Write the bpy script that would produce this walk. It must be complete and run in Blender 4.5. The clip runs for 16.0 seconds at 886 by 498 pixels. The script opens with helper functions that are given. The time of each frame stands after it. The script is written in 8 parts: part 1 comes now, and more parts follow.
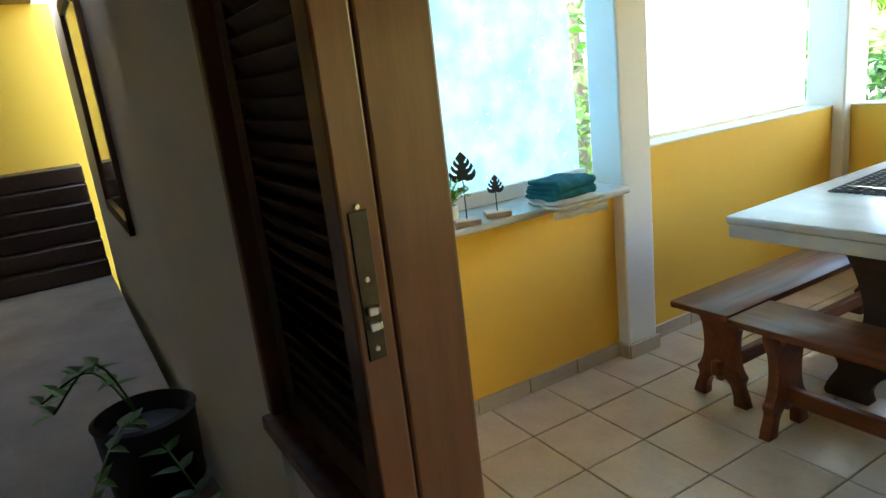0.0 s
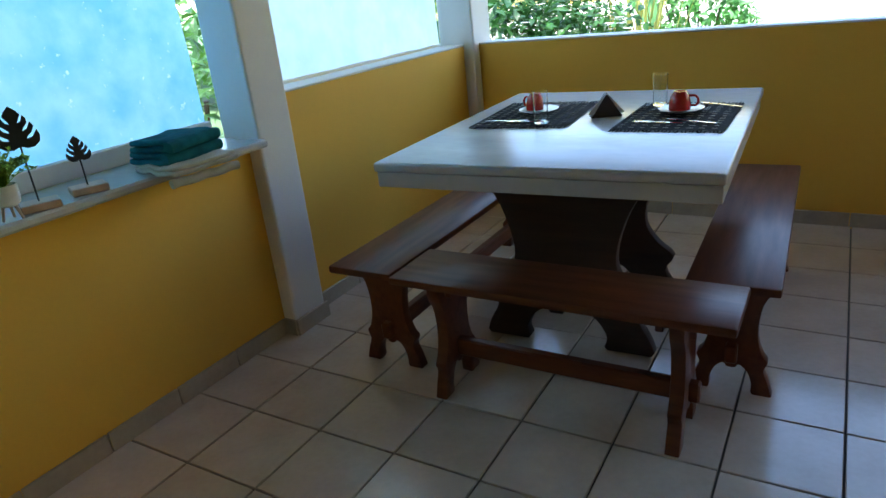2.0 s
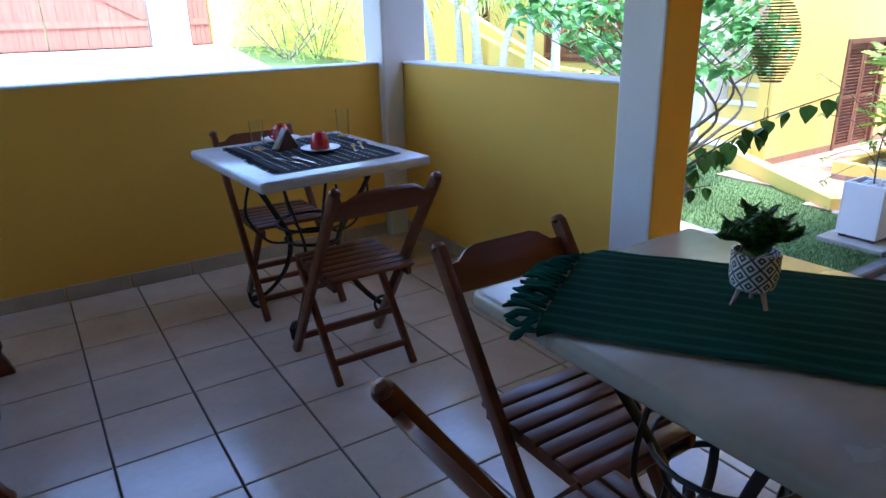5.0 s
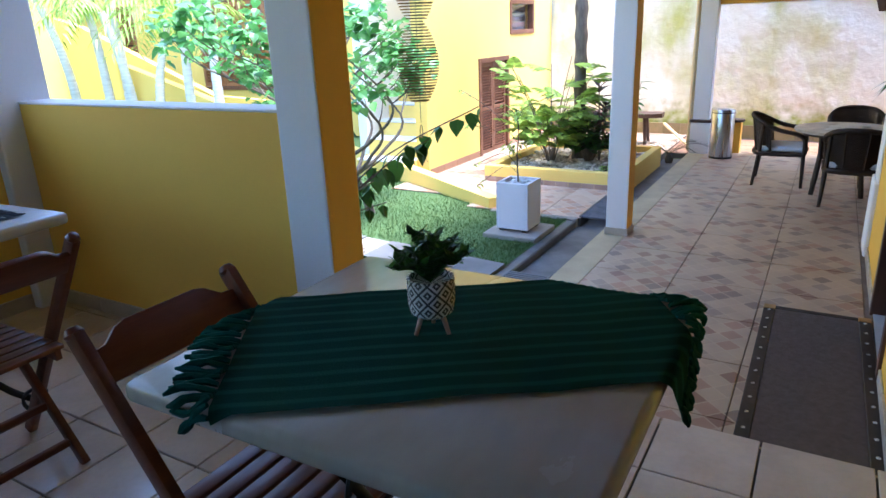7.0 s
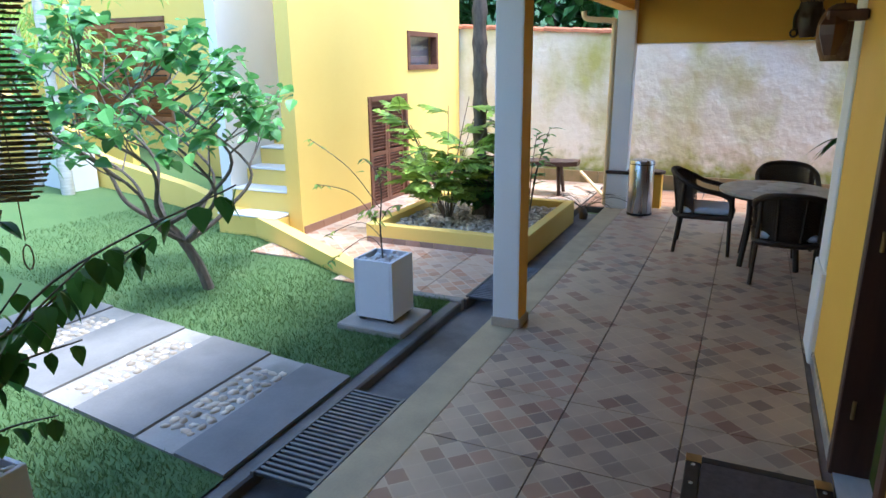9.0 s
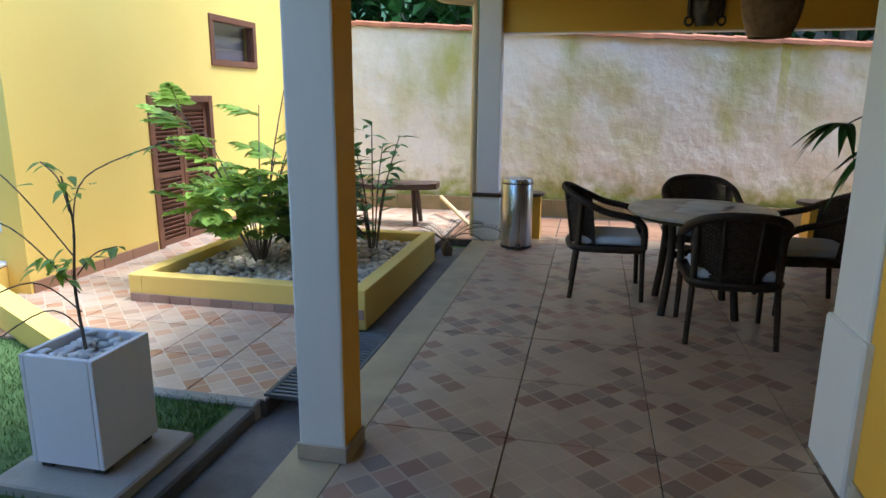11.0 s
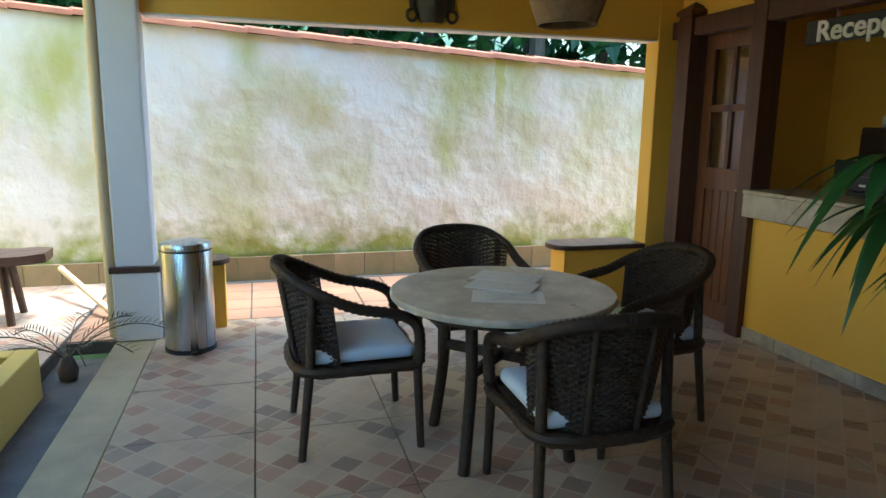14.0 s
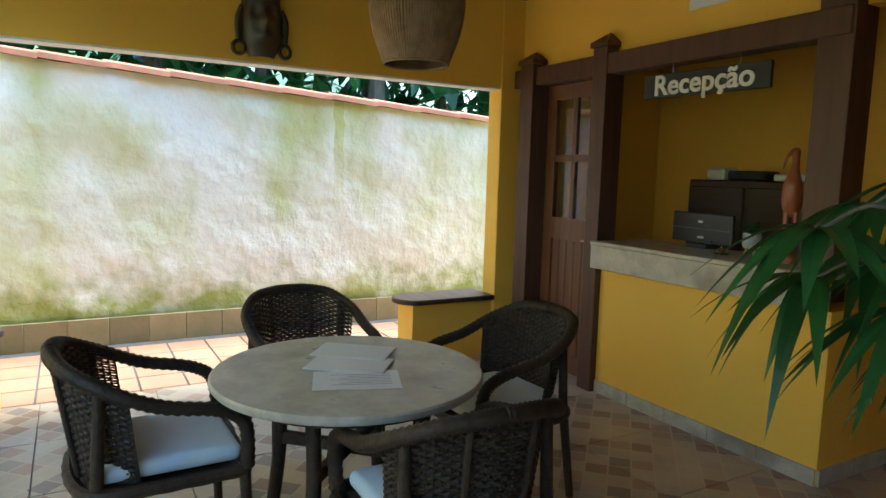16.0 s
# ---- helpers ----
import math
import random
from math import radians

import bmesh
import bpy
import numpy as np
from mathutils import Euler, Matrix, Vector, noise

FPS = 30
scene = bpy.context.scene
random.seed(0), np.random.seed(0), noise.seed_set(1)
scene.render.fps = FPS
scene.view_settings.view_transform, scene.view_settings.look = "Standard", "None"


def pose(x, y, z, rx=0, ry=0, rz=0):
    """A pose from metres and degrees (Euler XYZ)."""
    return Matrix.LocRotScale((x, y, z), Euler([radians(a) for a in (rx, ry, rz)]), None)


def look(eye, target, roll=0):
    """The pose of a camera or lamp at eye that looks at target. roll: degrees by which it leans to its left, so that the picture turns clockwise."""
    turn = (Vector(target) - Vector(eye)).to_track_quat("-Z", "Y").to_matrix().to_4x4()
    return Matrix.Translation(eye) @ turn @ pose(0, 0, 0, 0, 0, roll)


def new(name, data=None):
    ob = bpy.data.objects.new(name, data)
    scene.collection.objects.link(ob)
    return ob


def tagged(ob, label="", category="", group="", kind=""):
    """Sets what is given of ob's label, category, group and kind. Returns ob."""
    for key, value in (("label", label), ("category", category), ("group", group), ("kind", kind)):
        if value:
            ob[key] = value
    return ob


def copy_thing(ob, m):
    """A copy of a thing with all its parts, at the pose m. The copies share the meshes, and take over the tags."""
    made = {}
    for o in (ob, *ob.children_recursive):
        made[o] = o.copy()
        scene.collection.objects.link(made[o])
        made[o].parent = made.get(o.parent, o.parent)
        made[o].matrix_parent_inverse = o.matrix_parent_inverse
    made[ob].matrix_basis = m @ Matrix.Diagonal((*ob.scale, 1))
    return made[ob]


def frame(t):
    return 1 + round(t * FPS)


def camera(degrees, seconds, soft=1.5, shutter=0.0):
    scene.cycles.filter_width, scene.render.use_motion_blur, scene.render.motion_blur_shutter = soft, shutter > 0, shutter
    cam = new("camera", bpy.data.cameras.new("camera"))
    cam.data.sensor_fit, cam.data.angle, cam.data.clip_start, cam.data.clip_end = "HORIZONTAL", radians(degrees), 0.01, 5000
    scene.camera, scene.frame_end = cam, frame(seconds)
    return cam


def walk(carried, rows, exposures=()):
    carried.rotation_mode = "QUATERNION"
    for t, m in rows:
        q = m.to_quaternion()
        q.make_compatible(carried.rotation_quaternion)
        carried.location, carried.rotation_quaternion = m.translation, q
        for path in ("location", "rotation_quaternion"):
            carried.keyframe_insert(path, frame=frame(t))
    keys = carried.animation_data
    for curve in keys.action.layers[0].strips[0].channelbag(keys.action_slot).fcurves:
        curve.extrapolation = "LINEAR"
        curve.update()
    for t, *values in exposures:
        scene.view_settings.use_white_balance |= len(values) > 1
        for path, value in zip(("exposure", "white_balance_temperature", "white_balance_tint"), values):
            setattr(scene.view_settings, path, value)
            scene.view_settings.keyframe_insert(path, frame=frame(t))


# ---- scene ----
cam = camera(67.9, 16.0)
EXPOSURES = [(0, 4.42, 7400, 8), (0.5, 3.72, 6800, 9), (1.0, 3.17, 6200, 9), (1.5, 3.02, 5900, 10), (2.5, 3.54, 6500, 10), (3.0, 3.76, 6500, 11), (3.5, 3.68, 6600, 12), (4.2, 3.32, 5900, 12), (5, 3.12, 5400, 22), (7.5, 2.97, 5500, 16), (8.2, 2.66, 5400, 13), (10.5, 2.07, 5500, 12), (11.2, 1.97, 5600, 8), (12.5, 2.42, 5300, 2), (14.0, 2.72, 5250, 0), (16, 2.97, 5400, -3)]
PATH = [
    (0, (0.257, -2.77, 2.134), (-1.42, -1.807, 1.622), -6.7),
    (0.5, (0.072, -2.622, 2.083), (-1.405, -1.398, 1.516), -7.5),
    (1, (0.005, -2.519, 2.041), (-1.343, -1.175, 1.426), -7.1),
    (1.5, (-0.02, -2.418, 2.018), (-1.27, -0.999, 1.366), -6.8),
    (2, (0.017, -2.33, 2.002), (-0.977, -0.755, 1.272), -6.2),
    (2.5, (0.064, -2.286, 2.004), (-0.609, -0.568, 1.232), -5.3),
    (3, (0.055, -2.213, 2.019), (-0.283, -0.398, 1.248), -4.9),
    (3.5, (0.016, -2.153, 2.042), (-0.184, -0.316, 1.276), -4.7),
    (4, (-0.012, -2.116, 2.059), (0.117, -0.259, 1.327), -3.4),
    (4.5, (0.011, -2.067, 1.999), (0.582, -0.277, 1.311), -2.0),
    (5, (0.11, -2.017, 1.927), (1.113, -0.424, 1.253), -1.5),
    (5.2, (0.124, -1.993, 1.926), (1.278, -0.503, 1.257), -1.5),
    (7.3, (0.35, -1.946, 1.92), (2.009, -1.02, 1.297), -2.3),
    (7.5, (0.519, -1.992, 1.939), (2.196, -1.092, 1.324), -2.2),
    (8, (0.955, -2.009, 1.916), (2.666, -1.157, 1.326), -1.8),
    (8.2, (1.147, -1.985, 1.937), (2.864, -1.137, 1.359), -1.5),
    (10.3, (3.149, -1.581, 1.561), (4.978, -0.928, 1.081), -0.0),
    (10.5, (3.36, -1.532, 1.485), (5.208, -0.93, 1.013), 0.0),
    (11, (3.947, -1.352, 1.469), (5.849, -0.929, 1.02), 0.3),
    (11.5, (4.45, -1.109, 1.475), (6.379, -0.812, 1.037), 0.4),
    (12, (4.893, -1.036, 1.42), (6.838, -0.845, 0.994), 0.4),
    (12.5, (5.278, -0.971, 1.417), (7.231, -0.915, 0.988), 0.5),
    (13, (5.601, -0.951, 1.443), (7.554, -1.034, 1.019), 0.6),
    (13.5, (5.881, -1.027, 1.439), (7.815, -1.352, 1.043), 0.8),
    (14, (6.136, -1.112, 1.414), (8.029, -1.645, 1.05), 0.7),
    (14.5, (6.372, -1.164, 1.421), (8.227, -1.829, 1.083), 0.7),
    (15, (6.534, -1.223, 1.414), (8.343, -2.023, 1.118), 1.2),
    (15.5, (6.558, -1.241, 1.431), (8.321, -2.15, 1.174), 1.5),
    (16, (6.555, -1.248, 1.443), (8.281, -2.231, 1.214), 1.6),
]
walk(cam, [(t, look(eye, target, roll)) for t, eye, target, roll in PATH], EXPOSURES)

# ---- world, sun, exposure ----
SUN_DIR = Vector((-0.06, 0.34, -0.94)).normalized()
world = bpy.data.worlds.new("sky_world")
scene.world = world
world.use_nodes = True
wn = world.node_tree.nodes
wn.clear()
w_out, w_bg, w_sky = wn.new("ShaderNodeOutputWorld"), wn.new("ShaderNodeBackground"), wn.new("ShaderNodeTexSky")
w_sky.sky_type, w_sky.sun_disc = "NISHITA", False
w_sky.sun_elevation = math.asin(-SUN_DIR.z)
w_sky.sun_rotation = math.atan2(-SUN_DIR.x, -SUN_DIR.y)
w_sky.air_density, w_sky.dust_density, w_sky.ozone_density = 1.2, 0.8, 2.0
w_bg.inputs["Strength"].default_value = 0.15
world.node_tree.links.new(w_sky.outputs[0], w_bg.inputs[0])
world.node_tree.links.new(w_bg.outputs[0], w_out.inputs[0])
sun_data = bpy.data.lights.new("sun", "SUN")
sun_data.energy, sun_data.angle, sun_data.color = 2.0, radians(22), (1.0, 0.96, 0.9)
sun = new("sun", sun_data)
sun.matrix_world = look((-5, -10, 30), Vector((-5, -10, 30)) + SUN_DIR)

# ---- materials ----
MATS = {}


def surface(name, a, b=None, rough=0.6, scale=4.0, fine=60.0, bump=0.15, metal=0.0, spec=0.5, stretch=(1, 1, 1), local=False,
            mix=0.5, rand=0.0, coat=0.0, trans=0.0, stain=None, stain_at=0.58, sheen=0.0):
    """A node material: two base colours mixed by coarse and fine noise, relief, and gloss that varies."""
    if name in MATS:
        return MATS[name]
    m = bpy.data.materials.new(name)
    m.use_nodes = True
    nt = m.node_tree
    nd, ln = nt.nodes, nt.links
    bs = nd["Principled BSDF"]
    b = b or tuple(c * 0.75 for c in a)
    src = nd.new("ShaderNodeTexCoord").outputs["Object"] if local else nd.new("ShaderNodeNewGeometry").outputs["Position"]
    mp = nd.new("ShaderNodeMapping")
    mp.inputs["Scale"].default_value = stretch
    ln.new(src, mp.inputs["Vector"])
    n1, n2 = nd.new("ShaderNodeTexNoise"), nd.new("ShaderNodeTexNoise")
    n1.inputs["Scale"].default_value, n1.inputs["Detail"].default_value = scale, 6
    n2.inputs["Scale"].default_value, n2.inputs["Detail"].default_value = fine, 4
    ln.new(mp.outputs[0], n1.inputs["Vector"])
    ln.new(mp.outputs[0], n2.inputs["Vector"])
    sm = nd.new("ShaderNodeMath")
    sm.operation = "MULTIPLY_ADD"
    ln.new(n2.outputs["Fac"], sm.inputs[0])
    sm.inputs[1].default_value = 0.35
    ln.new(n1.outputs["Fac"], sm.inputs[2])
    rg = nd.new("ShaderNodeMapRange")
    rg.inputs["From Min"].default_value, rg.inputs["From Max"].default_value = 0.42, 0.95
    ln.new(sm.outputs[0], rg.inputs["Value"])
    mx = nd.new("ShaderNodeMix")
    mx.data_type = "RGBA"
    mx.inputs["A"].default_value, mx.inputs["B"].default_value = (*a, 1), (*b, 1)
    fa = nd.new("ShaderNodeMath")
    fa.operation = "MULTIPLY"
    fa.inputs[1].default_value = mix * 2
    fa.use_clamp = True
    ln.new(rg.outputs[0], fa.inputs[0])
    ln.new(fa.outputs[0], mx.inputs["Factor"])
    col = mx.outputs["Result"]
    if stain:
        n3 = nd.new("ShaderNodeTexNoise")
        n3.inputs["Scale"].default_value, n3.inputs["Detail"].default_value = scale * 0.35, 5
        ln.new(mp.outputs[0], n3.inputs["Vector"])
        r3 = nd.new("ShaderNodeMapRange")
        r3.inputs["From Min"].default_value, r3.inputs["From Max"].default_value = stain_at, stain_at + 0.14
        ln.new(n3.outputs["Fac"], r3.inputs["Value"])
        m3 = nd.new("ShaderNodeMix")
        m3.data_type = "RGBA"
        m3.inputs["B"].default_value = (*stain, 1)
        ln.new(r3.outputs[0], m3.inputs["Factor"])
        ln.new(col, m3.inputs["A"])
        col = m3.outputs["Result"]
    if rand:
        oi = nd.new("ShaderNodeObjectInfo")
        hs = nd.new("ShaderNodeHueSaturation")
        rr = nd.new("ShaderNodeMapRange")
        rr.inputs["To Min"].default_value, rr.inputs["To Max"].default_value = 1 - rand, 1 + rand
        ln.new(oi.outputs["Random"], rr.inputs["Value"])
        ln.new(rr.outputs[0], hs.inputs["Value"])
        ln.new(col, hs.inputs["Color"])
        col = hs.outputs["Color"]
    ln.new(col, bs.inputs["Base Color"])
    ro = nd.new("ShaderNodeMapRange")
    ro.inputs["To Min"].default_value, ro.inputs["To Max"].default_value = max(0.02, rough - 0.1), min(1, rough + 0.12)
    ln.new(n1.outputs["Fac"], ro.inputs["Value"])
    ln.new(ro.outputs[0], bs.inputs["Roughness"])
    bs.inputs["Metallic"].default_value = metal
    bs.inputs["Specular IOR Level"].default_value = spec
    bs.inputs["Coat Weight"].default_value = coat
    bs.inputs["Coat Roughness"].default_value = 0.15
    bs.inputs["Transmission Weight"].default_value = trans
    if sheen:
        bs.inputs["Sheen Weight"].default_value = sheen
    if bump:
        bp = nd.new("ShaderNodeBump")
        bp.inputs["Strength"].default_value, bp.inputs["Distance"].default_value = bump, 0.01
        ln.new(sm.outputs[0], bp.inputs["Height"])
        ln.new(bp.outputs[0], bs.inputs["Normal"])
    MATS[name] = m
    return m


YELLOW = surface("yellow_wall_paint", (0.85, 0.495, 0.057), (0.79, 0.43, 0.042), 0.62, 1.2, 90, 0.06, mix=0.35)
YELLOW_OUT = surface("yellow_facade_paint", (0.85, 0.62, 0.16), (0.80, 0.55, 0.12), 0.75, 0.8, 60, 0.1, mix=0.35)
WHITE = surface("white_wall_paint", (0.78, 0.77, 0.74), (0.68, 0.67, 0.63), 0.6, 1.5, 80, 0.08, mix=0.3)
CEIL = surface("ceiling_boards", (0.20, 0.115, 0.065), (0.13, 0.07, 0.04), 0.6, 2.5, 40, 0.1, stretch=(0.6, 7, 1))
GROUT = surface("dark_grout", (0.12, 0.105, 0.09), (0.07, 0.06, 0.055), 0.9, 8, 90, 0.2)
TILE = surface("cream_floor_tile", (0.68, 0.575, 0.46), (0.54, 0.44, 0.34), 0.16, 5, 45, 0.03, rand=0.06, mix=0.5, stain=(0.50, 0.42, 0.34), stain_at=0.6)
GROUT_WARM = surface("brown_grout", (0.26, 0.20, 0.15), (0.18, 0.14, 0.11), 0.9, 8, 90, 0.2)
BASEB = surface("baseboard_tile", (0.50, 0.43, 0.33), (0.38, 0.31, 0.23), 0.35, 6, 50, 0.05, rand=0.05)
# beige marble; its darker, warmer tone also holds reflections of the yellow wall
MARBLE_WARM_SHADED = surface("beige_marble_warm_reflection", (0.44, 0.40, 0.33), (0.29, 0.26, 0.21), 0.24, 2.2, 14, 0.01, spec=0.35, stretch=(1, 2.2, 1), mix=0.45, stain=(0.30, 0.27, 0.22), stain_at=0.6)
MARBLE = surface("white_marble", (0.60, 0.595, 0.565), (0.40, 0.40, 0.385), 0.2, 2.2, 14, 0.01, spec=0.5, stretch=(1, 2.2, 1), mix=0.45, stain=(0.42, 0.42, 0.41), stain_at=0.6)
TRAVERTINE = surface("beige_stone", (0.58, 0.52, 0.42), (0.38, 0.33, 0.26), 0.3, 9, 50, 0.06, mix=0.6, stain=(0.28, 0.23, 0.17), stain_at=0.56)
WOOD = surface("red_brown_wood", (0.17, 0.05, 0.018), (0.08, 0.023, 0.009), 0.36, 3.0, 30, 0.05, stretch=(1, 9, 9), local=True, spec=0.28, coat=0.04, rand=0.08)
WOOD_DARK = surface("dark_stained_wood", (0.06, 0.028, 0.016), (0.03, 0.014, 0.009), 0.42, 3.0, 30, 0.08, stretch=(1, 9, 9), local=True, coat=0.1, rand=0.1)
WOOD_DOOR = surface("brown_door_wood", (0.17, 0.066, 0.026), (0.09, 0.032, 0.013), 0.4, 2.5, 24, 0.06, stretch=(8, 8, 0.7), local=True, coat=0.15, rand=0.06)
WOOD_POST = surface("dark_brown_post_wood", (0.10, 0.040, 0.022), (0.055, 0.022, 0.013), 0.45, 2.5, 24, 0.08, stretch=(8, 8, 0.7), local=True)
SHUTTER = surface("brown_louvre_paint", (0.20, 0.085, 0.045), (0.13, 0.055, 0.03), 0.5, 4, 40, 0.06, rand=0.1)
IRON = surface("black_wrought_iron", (0.018, 0.018, 0.019), (0.03, 0.028, 0.027), 0.42, 12, 90, 0.1, metal=0.6)
GREEN_CLOTH = surface("dark_green_cloth", (0.010, 0.105, 0.075), (0.004, 0.045, 0.036), 0.95, 4, 260, 0.5, stretch=(1, 6, 1), spec=0.1)
TOWEL = surface("teal_towel", (0.015, 0.15, 0.17), (0.008, 0.07, 0.09), 0.95, 20, 220, 0.6, spec=0.1)
TOWEL_B = surface("beige_towel", (0.50, 0.47, 0.36), (0.38, 0.35, 0.26), 0.95, 20, 220, 0.6, sheen=0.4)
CERAMIC = surface("white_ceramic", (0.78, 0.76, 0.71), (0.70, 0.67, 0.6), 0.25, 3, 30, 0.02)
RED_MUG = surface("red_glazed_ceramic", (0.55, 0.012, 0.012), (0.42, 0.008, 0.01), 0.12, 3, 30, 0.0, coat=0.5)
BLACK_MAT = surface("dark_placemat_weave", (0.028, 0.03, 0.033), (0.012, 0.013, 0.015), 0.85, 60, 300, 0.6)
STEEL = surface("brushed_steel", (0.56, 0.57, 0.58), (0.48, 0.49, 0.5), 0.28, 2, 30, 0.02, metal=1.0, stretch=(20, 20, 0.5), local=True)
CUTLERY = surface("polished_steel", (0.65, 0.65, 0.66), (0.6, 0.6, 0.6), 0.14, 4, 30, 0.0, metal=1.0)
WICKER = surface("dark_brown_wicker", (0.055, 0.034, 0.021), (0.022, 0.013, 0.008), 0.5, 40, 160, 0.5, spec=0.3, rand=0.1)
CUSHION = surface("pale_blue_grey_cushion", (0.60, 0.65, 0.70), (0.52, 0.57, 0.63), 0.85, 6, 220, 0.25, sheen=0.2)
PAPER = surface("white_paper", (0.78, 0.77, 0.74), (0.72, 0.71, 0.68), 0.7, 5, 60, 0.02)
GRASS = surface("lawn_green", (0.055, 0.115, 0.03), (0.085, 0.145, 0.045), 0.9, 2.5, 40, 0.4, rand=0.0, stain=(0.12, 0.13, 0.05), stain_at=0.62)
BLADE = surface("grass_blade", (0.06, 0.13, 0.032), (0.10, 0.165, 0.05), 0.65, 3, 20, 0.0)
CEMENT = surface("weathered_cement", (0.36, 0.34, 0.30), (0.24, 0.225, 0.2), 0.85, 3, 60, 0.25, stain=(0.14, 0.14, 0.12), stain_at=0.57)
BORDER = surface("worn_cement_border", (0.47, 0.38, 0.22), (0.33, 0.27, 0.17), 0.6, 4, 70, 0.15, stain=(0.2, 0.19, 0.15), stain_at=0.6)
WETCEM = surface("damp_dark_cement", (0.17, 0.165, 0.155), (0.085, 0.082, 0.078), 0.6, 4, 60, 0.4, stain=(0.05, 0.05, 0.046), stain_at=0.55)
GRATE = surface("dark_grate_metal", (0.15, 0.16, 0.17), (0.09, 0.097, 0.105), 0.45, 8, 60, 0.1, metal=0.5)
PEBBLE = surface("pale_pebble", (0.60, 0.52, 0.40), (0.42, 0.35, 0.26), 0.55, 14, 60, 0.1)
PAVING = surface("slate_path_concrete", (0.21, 0.205, 0.195), (0.15, 0.148, 0.142), 0.8, 3, 60, 0.2, stain=(0.12, 0.118, 0.11))
COPING = surface("terracotta_coping", (0.42, 0.15, 0.065), (0.28, 0.105, 0.05), 0.75, 6, 60, 0.2, rand=0.12, stain=(0.2, 0.15, 0.1), stain_at=0.62)
TERRA = surface("terracotta_floor_tile", (0.36, 0.19, 0.11), (0.26, 0.14, 0.085), 0.4, 3, 40, 0.05, rand=0.14)
BARK = surface("grey_brown_bark", (0.17, 0.14, 0.11), (0.08, 0.065, 0.05), 0.9, 9, 50, 0.6, stretch=(3, 3, 0.8))
PALM_BARK = surface("ringed_pale_palm_bark", (0.62, 0.60, 0.54), (0.40, 0.38, 0.32), 0.7, 5, 40, 0.3, stretch=(1, 1, 7))
BARK_L = surface("pale_bark", (0.33, 0.31, 0.26), (0.2, 0.19, 0.15), 0.85, 9, 50, 0.4, stretch=(3, 3, 0.8))
LEAF = surface("green_leaf", (0.05, 0.15, 0.022), (0.09, 0.22, 0.04), 0.4, 2.2, 12, 0.0)
LEAF_D = surface("dark_green_leaf", (0.022, 0.085, 0.018), (0.045, 0.13, 0.03), 0.35, 2.2, 12, 0.0)
LEAF_L = surface("light_green_leaf", (0.26, 0.42, 0.07), (0.36, 0.50, 0.10), 0.45, 2.2, 12, 0.0)
FRESH = surface("fresh_bright_leaf", (0.09, 0.27, 0.07), (0.15, 0.36, 0.10), 0.35, 2.2, 12, 0.0)
LEAF_P = surface("purple_brown_leaf", (0.09, 0.04, 0.045), (0.05, 0.06, 0.03), 0.4, 3, 12, 0.0)
PETAL = surface("white_petal", (0.8, 0.78, 0.78), (0.75, 0.68, 0.72), 0.6, 3, 12, 0.0)
PETAL_R = surface("red_petal", (0.55, 0.06, 0.03), (0.6, 0.16, 0.04), 0.6, 3, 12, 0.0)
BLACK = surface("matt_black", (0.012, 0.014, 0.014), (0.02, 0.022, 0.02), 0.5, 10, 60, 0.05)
PLASTIC_W = surface("white_planter_paint", (0.72, 0.73, 0.76), (0.64, 0.65, 0.69), 0.5, 2, 40, 0.06)
GATE = surface("red_brown_gate_boards", (0.33, 0.13, 0.075), (0.24, 0.09, 0.05), 0.6, 2.5, 30, 0.08, stretch=(6, 6, 0.7), rand=0.08)
STRAW = surface("woven_straw", (0.30, 0.19, 0.095), (0.17, 0.10, 0.05), 0.8, 20, 120, 0.4)
RATTAN = surface("brown_rope_rattan", (0.30, 0.175, 0.09), (0.16, 0.09, 0.048), 0.75, 20, 120, 0.5)
BRONZE = surface("dark_bronze_carving", (0.035, 0.026, 0.02), (0.07, 0.05, 0.032), 0.38, 9, 60, 0.25)
GOLD = surface("aged_gold_paint", (0.32, 0.20, 0.06), (0.16, 0.10, 0.035), 0.4, 14, 60, 0.2, metal=0.5)
PINK = surface("pinkish_wood_block", (0.55, 0.38, 0.28), (0.42, 0.27, 0.19), 0.6, 3, 40, 0.05, local=True, stretch=(1, 6, 6))
ORANGE_W = surface("carved_orange_wood", (0.34, 0.095, 0.03), (0.2, 0.05, 0.018), 0.3, 4, 30, 0.05, coat=0.3)
SCREEN = surface("black_screen_plastic", (0.012, 0.012, 0.013), (0.02, 0.02, 0.021), 0.3, 4, 40, 0.0)
MATBROWN = surface("brown_mat_fibre", (0.105, 0.075, 0.06), (0.07, 0.05, 0.04), 0.95, 30, 300, 0.5)
RUBBER = surface("dark_brown_rubber", (0.03, 0.02, 0.017), (0.018, 0.012, 0.01), 0.5, 10, 90, 0.1)
BRASS = surface("brass_corner", (0.55, 0.36, 0.14), (0.4, 0.25, 0.1), 0.4, 10, 60, 0.1, metal=0.8)
SOIL = surface("dark_soil", (0.05, 0.035, 0.025), (0.025, 0.018, 0.013), 0.95, 14, 80, 0.6)
GRAVEL = surface("pale_driveway_gravel", (0.62, 0.58, 0.52), (0.5, 0.46, 0.41), 0.85, 6, 80, 0.3)
ROOF = surface("clay_roof_tile", (0.36, 0.17, 0.09), (0.22, 0.1, 0.06), 0.8, 5, 50, 0.2, rand=0.1)


